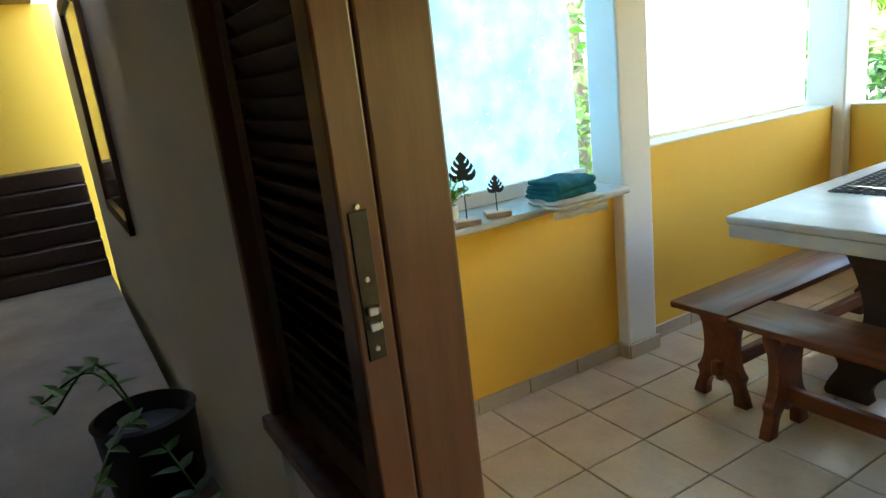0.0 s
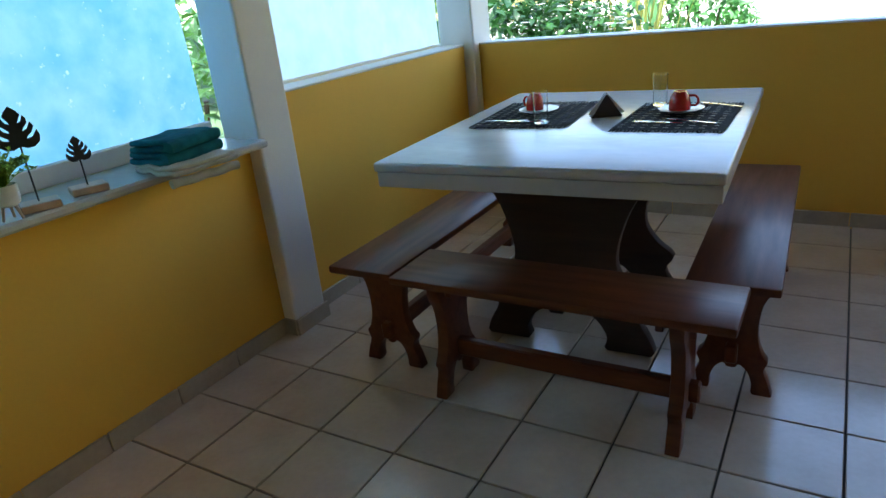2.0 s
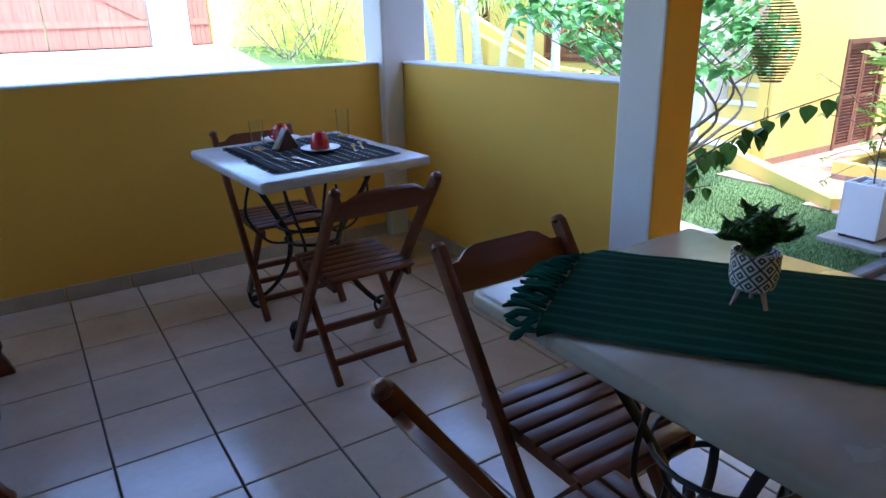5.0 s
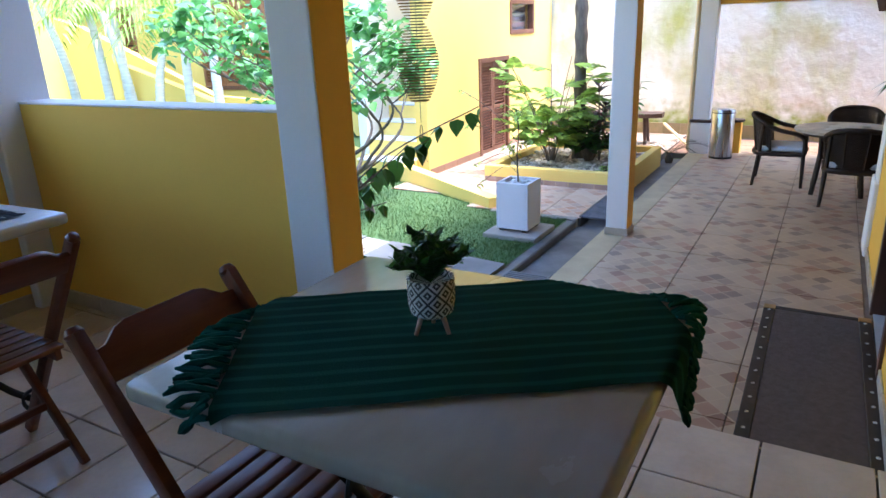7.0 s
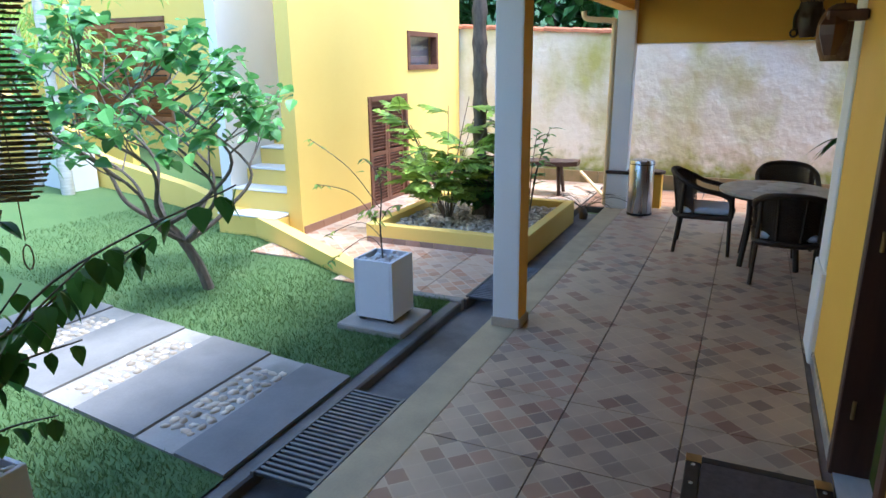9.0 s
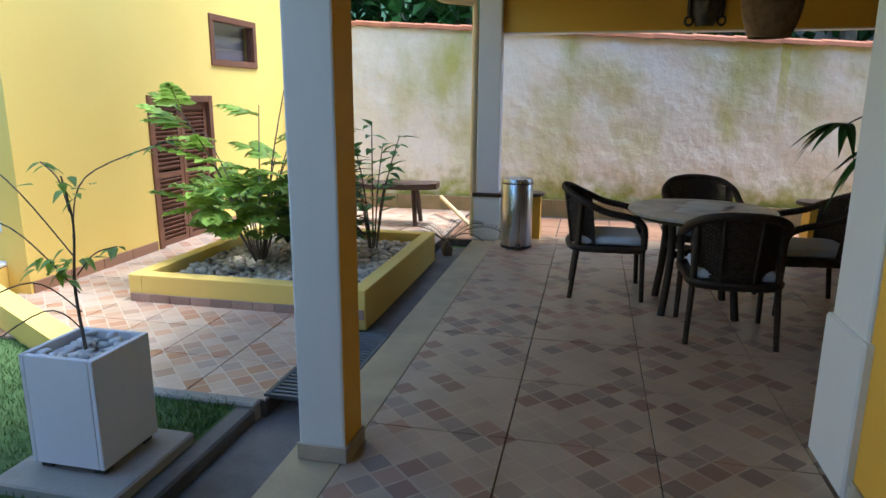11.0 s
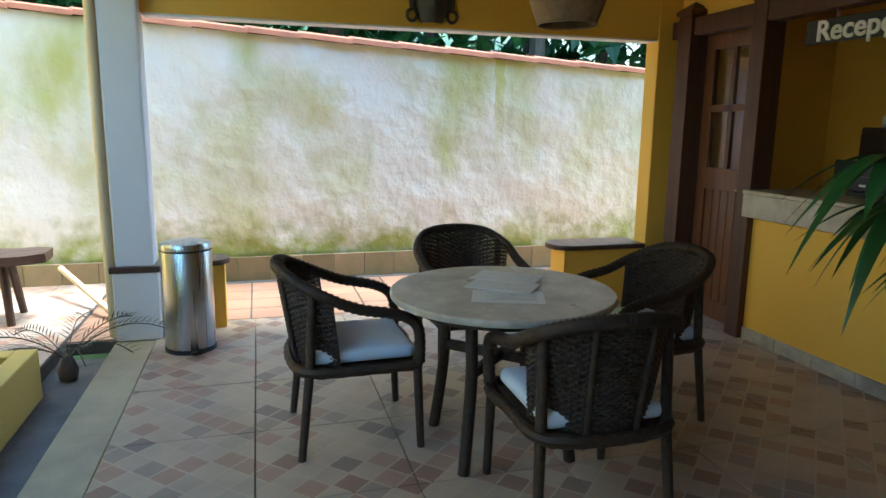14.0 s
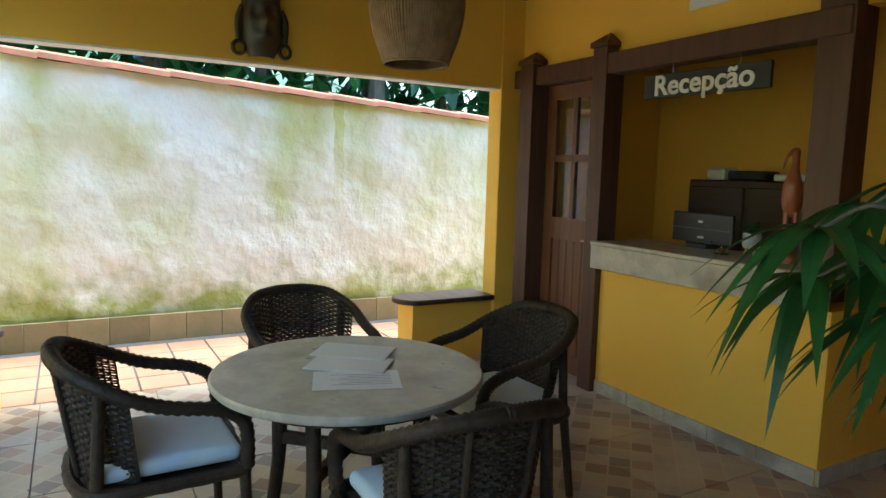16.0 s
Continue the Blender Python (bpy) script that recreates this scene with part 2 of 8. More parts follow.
def glass_material():
    m = bpy.data.materials.new("clear_glass")
    m.use_nodes = True
    b = m.node_tree.nodes["Principled BSDF"]
    b.inputs["Base Color"].default_value = (0.97, 0.99, 0.98, 1)
    b.inputs["Roughness"].default_value, b.inputs["IOR"].default_value, b.inputs["Transmission Weight"].default_value = 0.02, 1.45, 1.0
    return m


GLASS = glass_material()


def striped_cloth():
    """Woven green cloth with paler lengthwise stripes."""
    m = surface("striped_green_cloth", (0.009, 0.095, 0.066), (0.004, 0.05, 0.037), 0.95, 4, 260, 0.5, spec=0.1)
    nt = m.node_tree
    nd, ln = nt.nodes, nt.links
    bs = nd["Principled BSDF"]
    old = bs.inputs["Base Color"].links[0].from_socket
    geo, dot, sn = nd.new("ShaderNodeNewGeometry"), nd.new("ShaderNodeVectorMath"), nd.new("ShaderNodeMath")
    dot.operation, sn.operation = "DOT_PRODUCT", "SINE"
    dot.inputs[1].default_value = (0.826 * 150, 0.564 * 150, 0)
    ln.new(geo.outputs["Position"], dot.inputs[0])
    ln.new(dot.outputs["Value"], sn.inputs[0])
    r, mx = nd.new("ShaderNodeMapRange"), nd.new("ShaderNodeMix")
    r.inputs["From Min"].default_value, r.inputs["From Max"].default_value, r.inputs["To Max"].default_value = 0.3, 0.8, 0.5
    ln.new(sn.outputs[0], r.inputs["Value"])
    mx.data_type = "RGBA"
    mx.inputs["B"].default_value = (0.03, 0.18, 0.12, 1)
    ln.new(r.outputs[0], mx.inputs["Factor"])
    ln.new(old, mx.inputs["A"])
    ln.new(mx.outputs["Result"], bs.inputs["Base Color"])
    return m


STRIPED = striped_cloth()


def blind_material(name, lo, hi):
    """A thin woven plastic blind through which daylight comes, with faint vertical seams and fold marks."""
    m = bpy.data.materials.new(name)
    m.use_nodes = True
    nt = m.node_tree
    nd, ln = nt.nodes, nt.links
    nd.clear()
    out, mixs, tr, df = nd.new("ShaderNodeOutputMaterial"), nd.new("ShaderNodeMixShader"), nd.new("ShaderNodeBsdfTranslucent"), nd.new("ShaderNodeBsdfDiffuse")
    geo, n1 = nd.new("ShaderNodeNewGeometry"), nd.new("ShaderNodeTexNoise")
    n1.inputs["Scale"].default_value, n1.inputs["Detail"].default_value = 7, 6
    ln.new(geo.outputs["Position"], n1.inputs["Vector"])
    cr = nd.new("ShaderNodeValToRGB")
    cr.color_ramp.elements[0].position, cr.color_ramp.elements[0].color = 0.35, (*lo, 1)
    cr.color_ramp.elements[1].position, cr.color_ramp.elements[1].color = 0.72, (*hi, 1)
    ln.new(n1.outputs["Fac"], cr.inputs["Fac"])
    fl, fr, fm = nd.new("ShaderNodeTexNoise"), nd.new("ShaderNodeMapRange"), nd.new("ShaderNodeMix")
    fl.inputs["Scale"].default_value, fl.inputs["Detail"].default_value = 26, 3
    ln.new(geo.outputs["Position"], fl.inputs["Vector"])
    fr.inputs["From Min"].default_value, fr.inputs["From Max"].default_value = 0.66, 0.74
    ln.new(fl.outputs["Fac"], fr.inputs["Value"])
    fm.data_type = "RGBA"
    fm.inputs["B"].default_value = (0.82, 0.93, 0.97, 1)
    ln.new(fr.outputs[0], fm.inputs["Factor"])
    ln.new(cr.outputs[0], fm.inputs["A"])
    ln.new(fm.outputs["Result"], tr.inputs["Color"])
    ln.new(fm.outputs["Result"], df.inputs["Color"])
    mixs.inputs[0].default_value = 0.25
    ln.new(tr.outputs[0], mixs.inputs[1])
    ln.new(df.outputs[0], mixs.inputs[2])
    ln.new(mixs.outputs[0], out.inputs["Surface"])
    return m


BLIND = blind_material("blue_translucent_blind", (0.26, 0.62, 0.88), (0.50, 0.80, 0.94))
BLIND_PALE = blind_material("pale_translucent_blind", (0.72, 0.85, 0.90), (0.84, 0.92, 0.94))


def boundary_material():
    """Lumpy lime-washed plaster with moss and algae stains running down from the coping and rising from the foot."""
    m = surface("mossy_limewash", (0.84, 0.815, 0.72), (0.74, 0.715, 0.60), 0.85, 1.3, 9, 0.0, mix=0.5)
    nt = m.node_tree
    nd, ln = nt.nodes, nt.links
    bs = nd["Principled BSDF"]
    old = bs.inputs["Base Color"].links[0].from_socket
    geo, mp, n = nd.new("ShaderNodeNewGeometry"), nd.new("ShaderNodeMapping"), nd.new("ShaderNodeTexNoise")
    mp.inputs["Scale"].default_value = (1.0, 1.0, 0.55)
    n.inputs["Scale"].default_value, n.inputs["Detail"].default_value = 1.5, 7
    ln.new(geo.outputs["Position"], mp.inputs[0])
    ln.new(mp.outputs[0], n.inputs["Vector"])
    r = nd.new("ShaderNodeMapRange")
    r.inputs["From Min"].default_value, r.inputs["From Max"].default_value = 0.47, 0.72
    ln.new(n.outputs["Fac"], r.inputs["Value"])
    m1 = nd.new("ShaderNodeMix")
    m1.data_type = "RGBA"
    m1.inputs["B"].default_value = (0.50, 0.51, 0.17, 1)
    ln.new(r.outputs[0], m1.inputs["Factor"])
    ln.new(old, m1.inputs["A"])
    sep = nd.new("ShaderNodeSeparateXYZ")
    ln.new(geo.outputs["Position"], sep.inputs[0])
    foot = nd.new("ShaderNodeMath")
    foot.operation = "MULTIPLY_ADD"
    foot.inputs[1].default_value, foot.inputs[2].default_value = -1.15, 0.66
    ln.new(sep.outputs["Z"], foot.inputs[0])
    add = nd.new("ShaderNodeMath")
    n2 = nd.new("ShaderNodeTexNoise")
    n2.inputs["Scale"].default_value, n2.inputs["Detail"].default_value = 6, 6
    ln.new(geo.outputs["Position"], n2.inputs["Vector"])
    ln.new(foot.outputs[0], add.inputs[0])
    ln.new(n2.outputs["Fac"], add.inputs[1])
    r2 = nd.new("ShaderNodeMapRange")
    r2.inputs["From Min"].default_value, r2.inputs["From Max"].default_value = 0.55, 0.95
    ln.new(add.outputs[0], r2.inputs["Value"])
    m2 = nd.new("ShaderNodeMix")
    m2.data_type = "RGBA"
    m2.inputs["B"].default_value = (0.33, 0.36, 0.09, 1)
    ln.new(r2.outputs[0], m2.inputs["Factor"])
    ln.new(m1.outputs["Result"], m2.inputs["A"])
    band, streak, m3 = nd.new("ShaderNodeMath"), nd.new("ShaderNodeMapRange"), nd.new("ShaderNodeMix")
    band.operation = "COMPARE"
    band.inputs[2].default_value = 0.05
    wave = nd.new("ShaderNodeMath")
    wave.operation = "MULTIPLY_ADD"
    wave.inputs[1].default_value = 0.09
    ln.new(n2.outputs["Fac"], wave.inputs[0])
    ln.new(sep.outputs["Y"], wave.inputs[2])
    ln.new(wave.outputs[0], band.inputs[0])
    band.inputs[1].default_value = -3.465
    streak.inputs["From Min"].default_value, streak.inputs["From Max"].default_value, streak.inputs["To Max"].default_value = 0.9, 1.9, 0.75
    ln.new(sep.outputs["Z"], streak.inputs["Value"])
    both = nd.new("ShaderNodeMath")
    both.operation = "MULTIPLY"
    ln.new(band.outputs[0], both.inputs[0])
    ln.new(streak.outputs[0], both.inputs[1])
    m3.data_type = "RGBA"
    m3.inputs["B"].default_value = (0.50, 0.50, 0.10, 1)
    ln.new(both.outputs[0], m3.inputs["Factor"])
    ln.new(m2.outputs["Result"], m3.inputs["A"])
    ln.new(m3.outputs["Result"], bs.inputs["Base Color"])
    n3, bp = nd.new("ShaderNodeTexNoise"), nd.new("ShaderNodeBump")
    n3.inputs["Scale"].default_value, n3.inputs["Detail"].default_value = 7, 5
    ln.new(geo.outputs["Position"], n3.inputs["Vector"])
    bp.inputs["Strength"].default_value, bp.inputs["Distance"].default_value = 0.6, 0.05
    ln.new(n3.outputs["Fac"], bp.inputs["Height"])
    ln.new(bp.outputs[0], bs.inputs["Normal"])
    return m


LIMEWASH = boundary_material()


def diamond_tile_material(name, cols, gap):
    """Glazed tile printed with a field of small square stones laid on the diagonal, with a rosette where rows cross."""
    m = bpy.data.materials.new(name)
    m.use_nodes = True
    nt = m.node_tree
    nd, ln = nt.nodes, nt.links
    bs = nd["Principled BSDF"]
    geo, mp = nd.new("ShaderNodeNewGeometry"), nd.new("ShaderNodeMapping")
    mp.vector_type = "POINT"
    cell = 0.635 / 6 * math.sqrt(2) * 0.5 * 1.5
    mp.inputs["Rotation"].default_value = (0, 0, radians(45))
    mp.inputs["Scale"].default_value = (1 / cell, 1 / cell, 1)
    mp.inputs["Location"].default_value = (0.5, 0.5, 0)
    ln.new(geo.outputs["Position"], mp.inputs[0])
    fl, fr, wn_ = nd.new("ShaderNodeVectorMath"), nd.new("ShaderNodeVectorMath"), nd.new("ShaderNodeTexWhiteNoise")
    fl.operation, fr.operation = "FLOOR", "FRACTION"
    wn_.noise_dimensions = "2D"
    ln.new(mp.outputs[0], fl.inputs[0])
    ln.new(mp.outputs[0], fr.inputs[0])
    ln.new(fl.outputs[0], wn_.inputs["Vector"])
    ramp = nd.new("ShaderNodeValToRGB")
    ramp.color_ramp.interpolation = "CONSTANT"
    el = ramp.color_ramp.elements
    el[0].position, el[0].color = cols[0][0], (*cols[0][1], 1)
    el[1].position, el[1].color = cols[1][0], (*cols[1][1], 1)
    for p, c in cols[2:]:
        e = el.new(p)
        e.color = (*c, 1)
    ln.new(wn_.outputs["Value"], ramp.inputs["Fac"])
    sp = nd.new("ShaderNodeSeparateXYZ")
    ln.new(fr.outputs[0], sp.inputs[0])

    def edge(sock):
        a = nd.new("ShaderNodeMath")
        a.operation = "PINGPONG"
        a.inputs[1].default_value = 0.5
        ln.new(sock, a.inputs[0])
        return a.outputs[0]
    mn = nd.new("ShaderNodeMath")
    mn.operation = "MINIMUM"
    ln.new(edge(sp.outputs["X"]), mn.inputs[0])
    ln.new(edge(sp.outputs["Y"]), mn.inputs[1])
    nz = nd.new("ShaderNodeTexNoise")
    nz.inputs["Scale"].default_value, nz.inputs["Detail"].default_value = 26, 5
    ln.new(geo.outputs["Position"], nz.inputs["Vector"])
    wob = nd.new("ShaderNodeMath")
    wob.operation = "MULTIPLY_ADD"
    wob.inputs[1].default_value, wob.inputs[2].default_value = 0.05, 0.015
    ln.new(nz.outputs["Fac"], wob.inputs[0])
    gt = nd.new("ShaderNodeMath")
    gt.operation = "GREATER_THAN"
    ln.new(mn.outputs[0], gt.inputs[0])
    ln.new(wob.outputs[0], gt.inputs[1])
    mx = nd.new("ShaderNodeMix")
    mx.data_type = "RGBA"
    mx.inputs["A"].default_value = (*gap, 1)
    ln.new(gt.outputs[0], mx.inputs["Factor"])
    ln.new(ramp.outputs[0], mx.inputs["B"])
    big = nd.new("ShaderNodeTexNoise")
    big.inputs["Scale"].default_value, big.inputs["Detail"].default_value = 3.5, 6
    ln.new(geo.outputs["Position"], big.inputs["Vector"])
    m2 = nd.new("ShaderNodeMix")
    m2.data_type, m2.blend_type = "RGBA", "MULTIPLY"
    m2.inputs["Factor"].default_value = 0.5
    ln.new(mx.outputs["Result"], m2.inputs["A"])
    r2 = nd.new("ShaderNodeValToRGB")
    r2.color_ramp.elements[0].position, r2.color_ramp.elements[0].color = 0.3, (0.62, 0.58, 0.54, 1)
    r2.color_ramp.elements[1].position, r2.color_ramp.elements[1].color = 0.7, (1.1, 1.08, 1.05, 1)
    ln.new(big.outputs["Fac"], r2.inputs["Fac"])
    ln.new(r2.outputs[0], m2.inputs["B"])
    ln.new(m2.outputs["Result"], bs.inputs["Base Color"])
    rr = nd.new("ShaderNodeMapRange")
    rr.inputs["To Min"].default_value, rr.inputs["To Max"].default_value = 0.24, 0.5
    ln.new(big.outputs["Fac"], rr.inputs["Value"])
    ln.new(rr.outputs[0], bs.inputs["Roughness"])
    bp = nd.new("ShaderNodeBump")
    bp.inputs["Strength"].default_value, bp.inputs["Distance"].default_value = 0.12, 0.004
    ln.new(nz.outputs["Fac"], bp.inputs["Height"])
    ln.new(bp.outputs[0], bs.inputs["Normal"])
    return m


DIAMOND = diamond_tile_material("diamond_print_tile", [(0.0, (0.466, 0.355, 0.248)), (0.44, (0.289, 0.169, 0.115)), (0.53, (0.400, 0.247, 0.165)), (0.66, (0.244, 0.180, 0.138)), (0.73, (0.433, 0.329, 0.230)), (0.90, (0.333, 0.252, 0.188))], (0.500, 0.386, 0.266))
DIAMOND_WARM = diamond_tile_material("warm_diamond_print_tile", [(0.0, (0.56, 0.42, 0.31)), (0.35, (0.46, 0.25, 0.15)), (0.50, (0.54, 0.34, 0.23)), (0.68, (0.42, 0.28, 0.2)), (0.76, (0.58, 0.46, 0.36)), (0.9, (0.44, 0.33, 0.26))], (0.62, 0.52, 0.42))

# ---- mesh helpers ----
H = 0.57  # the dining veranda lies this much above the walkway


def thing(name, m, label, category, group="", kind=""):
    e = new(name)
    e.empty_display_size = 0.1
    e.matrix_world = m
    return tagged(e, label, category, group, kind)


def finish(bm, mat, smooth=False, angle=40):
    me = bpy.data.meshes.new("mesh")
    bmesh.ops.recalc_face_normals(bm, faces=bm.faces)
    bm.to_mesh(me)
    bm.free()
    for mm in (mat if isinstance(mat, (list, tuple)) else [mat]):
        me.materials.append(mm)
    if smooth:
        for p in me.polygons:
            p.use_smooth = True
        me.set_sharp_from_angle(angle=radians(angle))
    return me


def part(name, bm, mat, parent=None, label="", smooth=False, m=None, angle=40):
    """Links a bmesh as one mesh object, in its parent's own axes."""
    ob = new(name, finish(bm, mat, smooth, angle))
    if parent:
        ob.parent = parent
    if m is not None:
        ob.matrix_local = m
    if label:
        ob["label"] = label
    return ob


def again(name, ob, parent, m, label=""):
    o = new(name, ob.data)
    o.parent = parent
    o.matrix_local = m
    if label:
        o["label"] = label
    return o


def box(bm, x0, x1, y0, y1, z0, z1, bevel=0.0, seg=1, m=None):
    r = bmesh.ops.create_cube(bm, size=1.0)
    vs = r["verts"]
    for v in vs:
        v.co = Vector((x0 + (v.co.x + 0.5) * (x1 - x0), y0 + (v.co.y + 0.5) * (y1 - y0), z0 + (v.co.z + 0.5) * (z1 - z0)))
    if bevel:
        es = list({e for v in vs for e in v.link_edges})
        r = bmesh.ops.bevel(bm, geom=es, offset=bevel, segments=seg, affect="EDGES", profile=0.5)
        vs = list({v for f in r["faces"] for v in f.verts} | {v for v in vs if v.is_valid})
    if m is not None:
        bmesh.ops.transform(bm, matrix=m, verts=vs)
    return vs


def boxed(*a, **k):
    bm = bmesh.new()
    box(bm, *a, **k)
    return bm


def lathe(bm, profile, n=24, m=None, cap=True):
    """Turns (radius, height) pairs round the z axis."""
    rings = []
    for r, z in profile:
        rings.append([bm.verts.new((r * math.cos(2 * math.pi * i / n), r * math.sin(2 * math.pi * i / n), z)) for i in range(n)])
    for a, b in zip(rings, rings[1:]):
        for i in range(n):
            bm.faces.new((a[i], a[(i + 1) % n], b[(i + 1) % n], b[i]))
    if cap:
        bm.faces.new(rings[0][::-1])
        bm.faces.new(rings[-1])
    vs = [v for r in rings for v in r]
    if m is not None:
        bmesh.ops.transform(bm, matrix=m, verts=vs)
    return vs


def lathed(profile, n=24, m=None, cap=True):
    bm = bmesh.new()
    lathe(bm, profile, n, m, cap)
    return bm


def tube(bm, pts, radius, n=8, squash=1.0):
    """A round bar along a line of points; radius may be one value or a list."""
    pts = [Vector(p) for p in pts]
    rad = radius if isinstance(radius, (list, tuple)) else [radius] * len(pts)
    rings, ref = [], None
    for i, p in enumerate(pts):
        d = (pts[min(i + 1, len(pts) - 1)] - pts[max(i - 1, 0)])
        d = d.normalized() if d.length > 1e-9 else Vector((0, 0, 1))
        if ref is None:
            ref = d.orthogonal().normalized()
        ref = (ref - d * ref.dot(d)).normalized() if (ref - d * ref.dot(d)).length > 1e-6 else d.orthogonal().normalized()
        s = d.cross(ref)
        rings.append([bm.verts.new(p + rad[i] * (math.cos(2 * math.pi * k / n) * ref + squash * math.sin(2 * math.pi * k / n) * s)) for k in range(n)])
    for a, b in zip(rings, rings[1:]):
        for k in range(n):
            bm.faces.new((a[k], a[(k + 1) % n], b[(k + 1) % n], b[k]))
    bm.faces.new(rings[0][::-1])
    bm.faces.new(rings[-1])
    return [v for r in rings for v in r]


def tubed(pts, radius, n=8, squash=1.0):
    bm = bmesh.new()
    tube(bm, pts, radius, n, squash)
    return bm


def outline(bm, pts, depth, bevel=0.0, m=None):
    """Extrudes a closed outline of (x, z) pairs along y, centred on y = 0."""
    vs = [bm.verts.new((x, -depth / 2, z)) for x, z in pts]
    f = bm.faces.new(vs)
    r = bmesh.ops.extrude_face_region(bm, geom=[f])
    top = [g for g in r["geom"] if isinstance(g, bmesh.types.BMVert)]
    bmesh.ops.translate(bm, vec=(0, depth, 0), verts=top)
    allv = vs + top
    if bevel:
        es = [e for e in {e for v in allv for e in v.link_edges} if (e.verts[0] in top) == (e.verts[1] in top)]
        r = bmesh.ops.bevel(bm, geom=es, offset=bevel, segments=2, affect="EDGES", profile=0.5)
        allv = list({v for f in bm.faces for v in f.verts}) if m is None else list({v for f in r["faces"] for v in f.verts} | {v for v in allv if v.is_valid})
    if m is not None:
        bmesh.ops.transform(bm, matrix=m, verts=[v for v in allv if v.is_valid])
    return allv


def smooth_line(pts, n=8):
    """A smooth curve through points."""
    pts = [Vector(p) for p in pts]
    out = []
    for i in range(len(pts) - 1):
        p0, p1, p2, p3 = pts[max(i - 1, 0)], pts[i], pts[i + 1], pts[min(i + 2, len(pts) - 1)]
        for k in range(n):
            t = k / n
            out.append(0.5 * ((2 * p1) + (p2 - p0) * t + (2 * p0 - 5 * p1 + 4 * p2 - p3) * t * t + (3 * p1 - p0 - 3 * p2 + p3) * t ** 3))
    out.append(pts[-1])
    return out


def slab(name, x0, x1, y0, y1, z0, z1, mat, label, category, bevel=0.0):
    """One solid piece of the setting."""
    ob = new(name, finish(boxed(x0, x1, y0, y1, z0, z1, bevel=bevel), mat))
    return tagged(ob, label, category, "", "structure")

# ---- large structure ----
ZC = 3.15   # underside of the dining roof
ZW = 2.78   # underside of the walkway roof
YH = -2.37  # garden face of the house wall along the walkway
YV = -2.31  # and along the veranda

# ground: one sheet to the horizon
gb = bmesh.new()
GX, GY = 60, 60
gv = {}
for i in range(-GX, GX + 1):
    for j in range(-GY, GY + 1):
        x, y = 5 + i * abs(i) * 0.05, 2 + j * abs(j) * 0.05
        gv[i, j] = gb.verts.new((x, y, -0.13 + (0.05 * noise.noise((x * 0.3, y * 0.3, 0)) if abs(i) > 24 or abs(j) > 24 else 0)))
for i in range(-GX, GX):
    for j in range(-GY, GY):
        gb.faces.new((gv[i, j], gv[i + 1, j], gv[i + 1, j + 1], gv[i, j + 1]))
tagged(new("ground", finish(gb, GRASS)), "bare grassy ground round the house", "ground", "", "structure")

# dining veranda plinth and walls
floor_dining = slab("floor_dining", -2.31, 2.38, -2.46, 1.86, -0.12, H - 0.012, GROUT, "dining floor of square cream tiles with dark joints", "floor")
wall_l = slab("wall_dining_west", -2.28, -2.13, -2.31, -0.38, H - 0.012, H + 0.905, YELLOW, "low yellow painted wall under a marble sill", "wall")
wall_l2 = slab("wall_dining_west_back", -2.29, -2.14, -0.17, 1.68, H - 0.012, 1.645, YELLOW, "low yellow painted parapet wall", "wall")
wall_b = slab("wall_dining_north", -2.11, 2.14, 1.68, 1.83, H - 0.012, 1.645, YELLOW, "low yellow painted parapet wall with a pale top edge", "wall")
wall_r = slab("wall_dining_east", 2.14, 2.29, -0.15, 1.68, H - 0.012, 1.645, YELLOW, "low yellow painted parapet wall", "wall")


def cap_edge(name, x0, x1, y0, y1, z):
    return slab(name, x0, x1, y0, y1, z, z + 0.012, WHITE, "thin pale mortar edge on a parapet", "trim", 0.004)


cap_edge("trim_north", -2.11, 2.14, 1.675, 1.835, 1.645)
cap_edge("trim_west", -2.295, -2.135, -0.17, 1.68, 1.645)
cap_edge("trim_east", 2.135, 2.295, -0.15, 1.68, 1.645)


def column(name, x0, x1, y0, y1, z0, z1, label, inner=False):
    """A square pier; inner: its face towards the house is painted yellow."""
    bm = boxed(x0, x1, y0, y1, z0, z1, bevel=0.012, seg=2)
    for v in bm.verts:
        v.co.x += 0.004 * noise.noise(v.co * 1.3)
        v.co.y += 0.004 * noise.noise(v.co * 1.3 + Vector((7, 0, 0)))
    if inner:
        for f in bm.faces:
            if f.calc_center_median().y < y0 + 0.006:
                f.material_index = 1
    return tagged(new(name, finish(bm, [WHITE, YELLOW])), label, "column", "", "structure")


column("column_west", -2.27, -2.06, -0.38, -0.17, H - 0.01, ZC, "square white painted column between parapets")
column("column_north_west", -2.32, -2.065, 1.605, 1.86, H - 0.01, ZC, "square white painted corner column")
column("column_north_east", 2.01, 2.31, 1.615, 1.86, H - 0.01, ZC, "square white painted corner column")
column("column_east", 2.12, 2.32, -0.36, -0.15, -0.1, ZC, "square white painted column with a yellow inner face at the parapet's end", True)
column("column_walkway", 6.245, 6.445, -0.438, -0.233, -0.02, ZW, "square white painted walkway column with a yellow inner face", True)
column("column_far", 10.72, 10.93, -0.43, -0.20, -0.02, ZW, "square white painted column beside the entrance")

# baseboards of tile
bb = tagged(new("baseboard_dining"), "beige tile baseboard under the yellow walls", "baseboard", "", "structure")


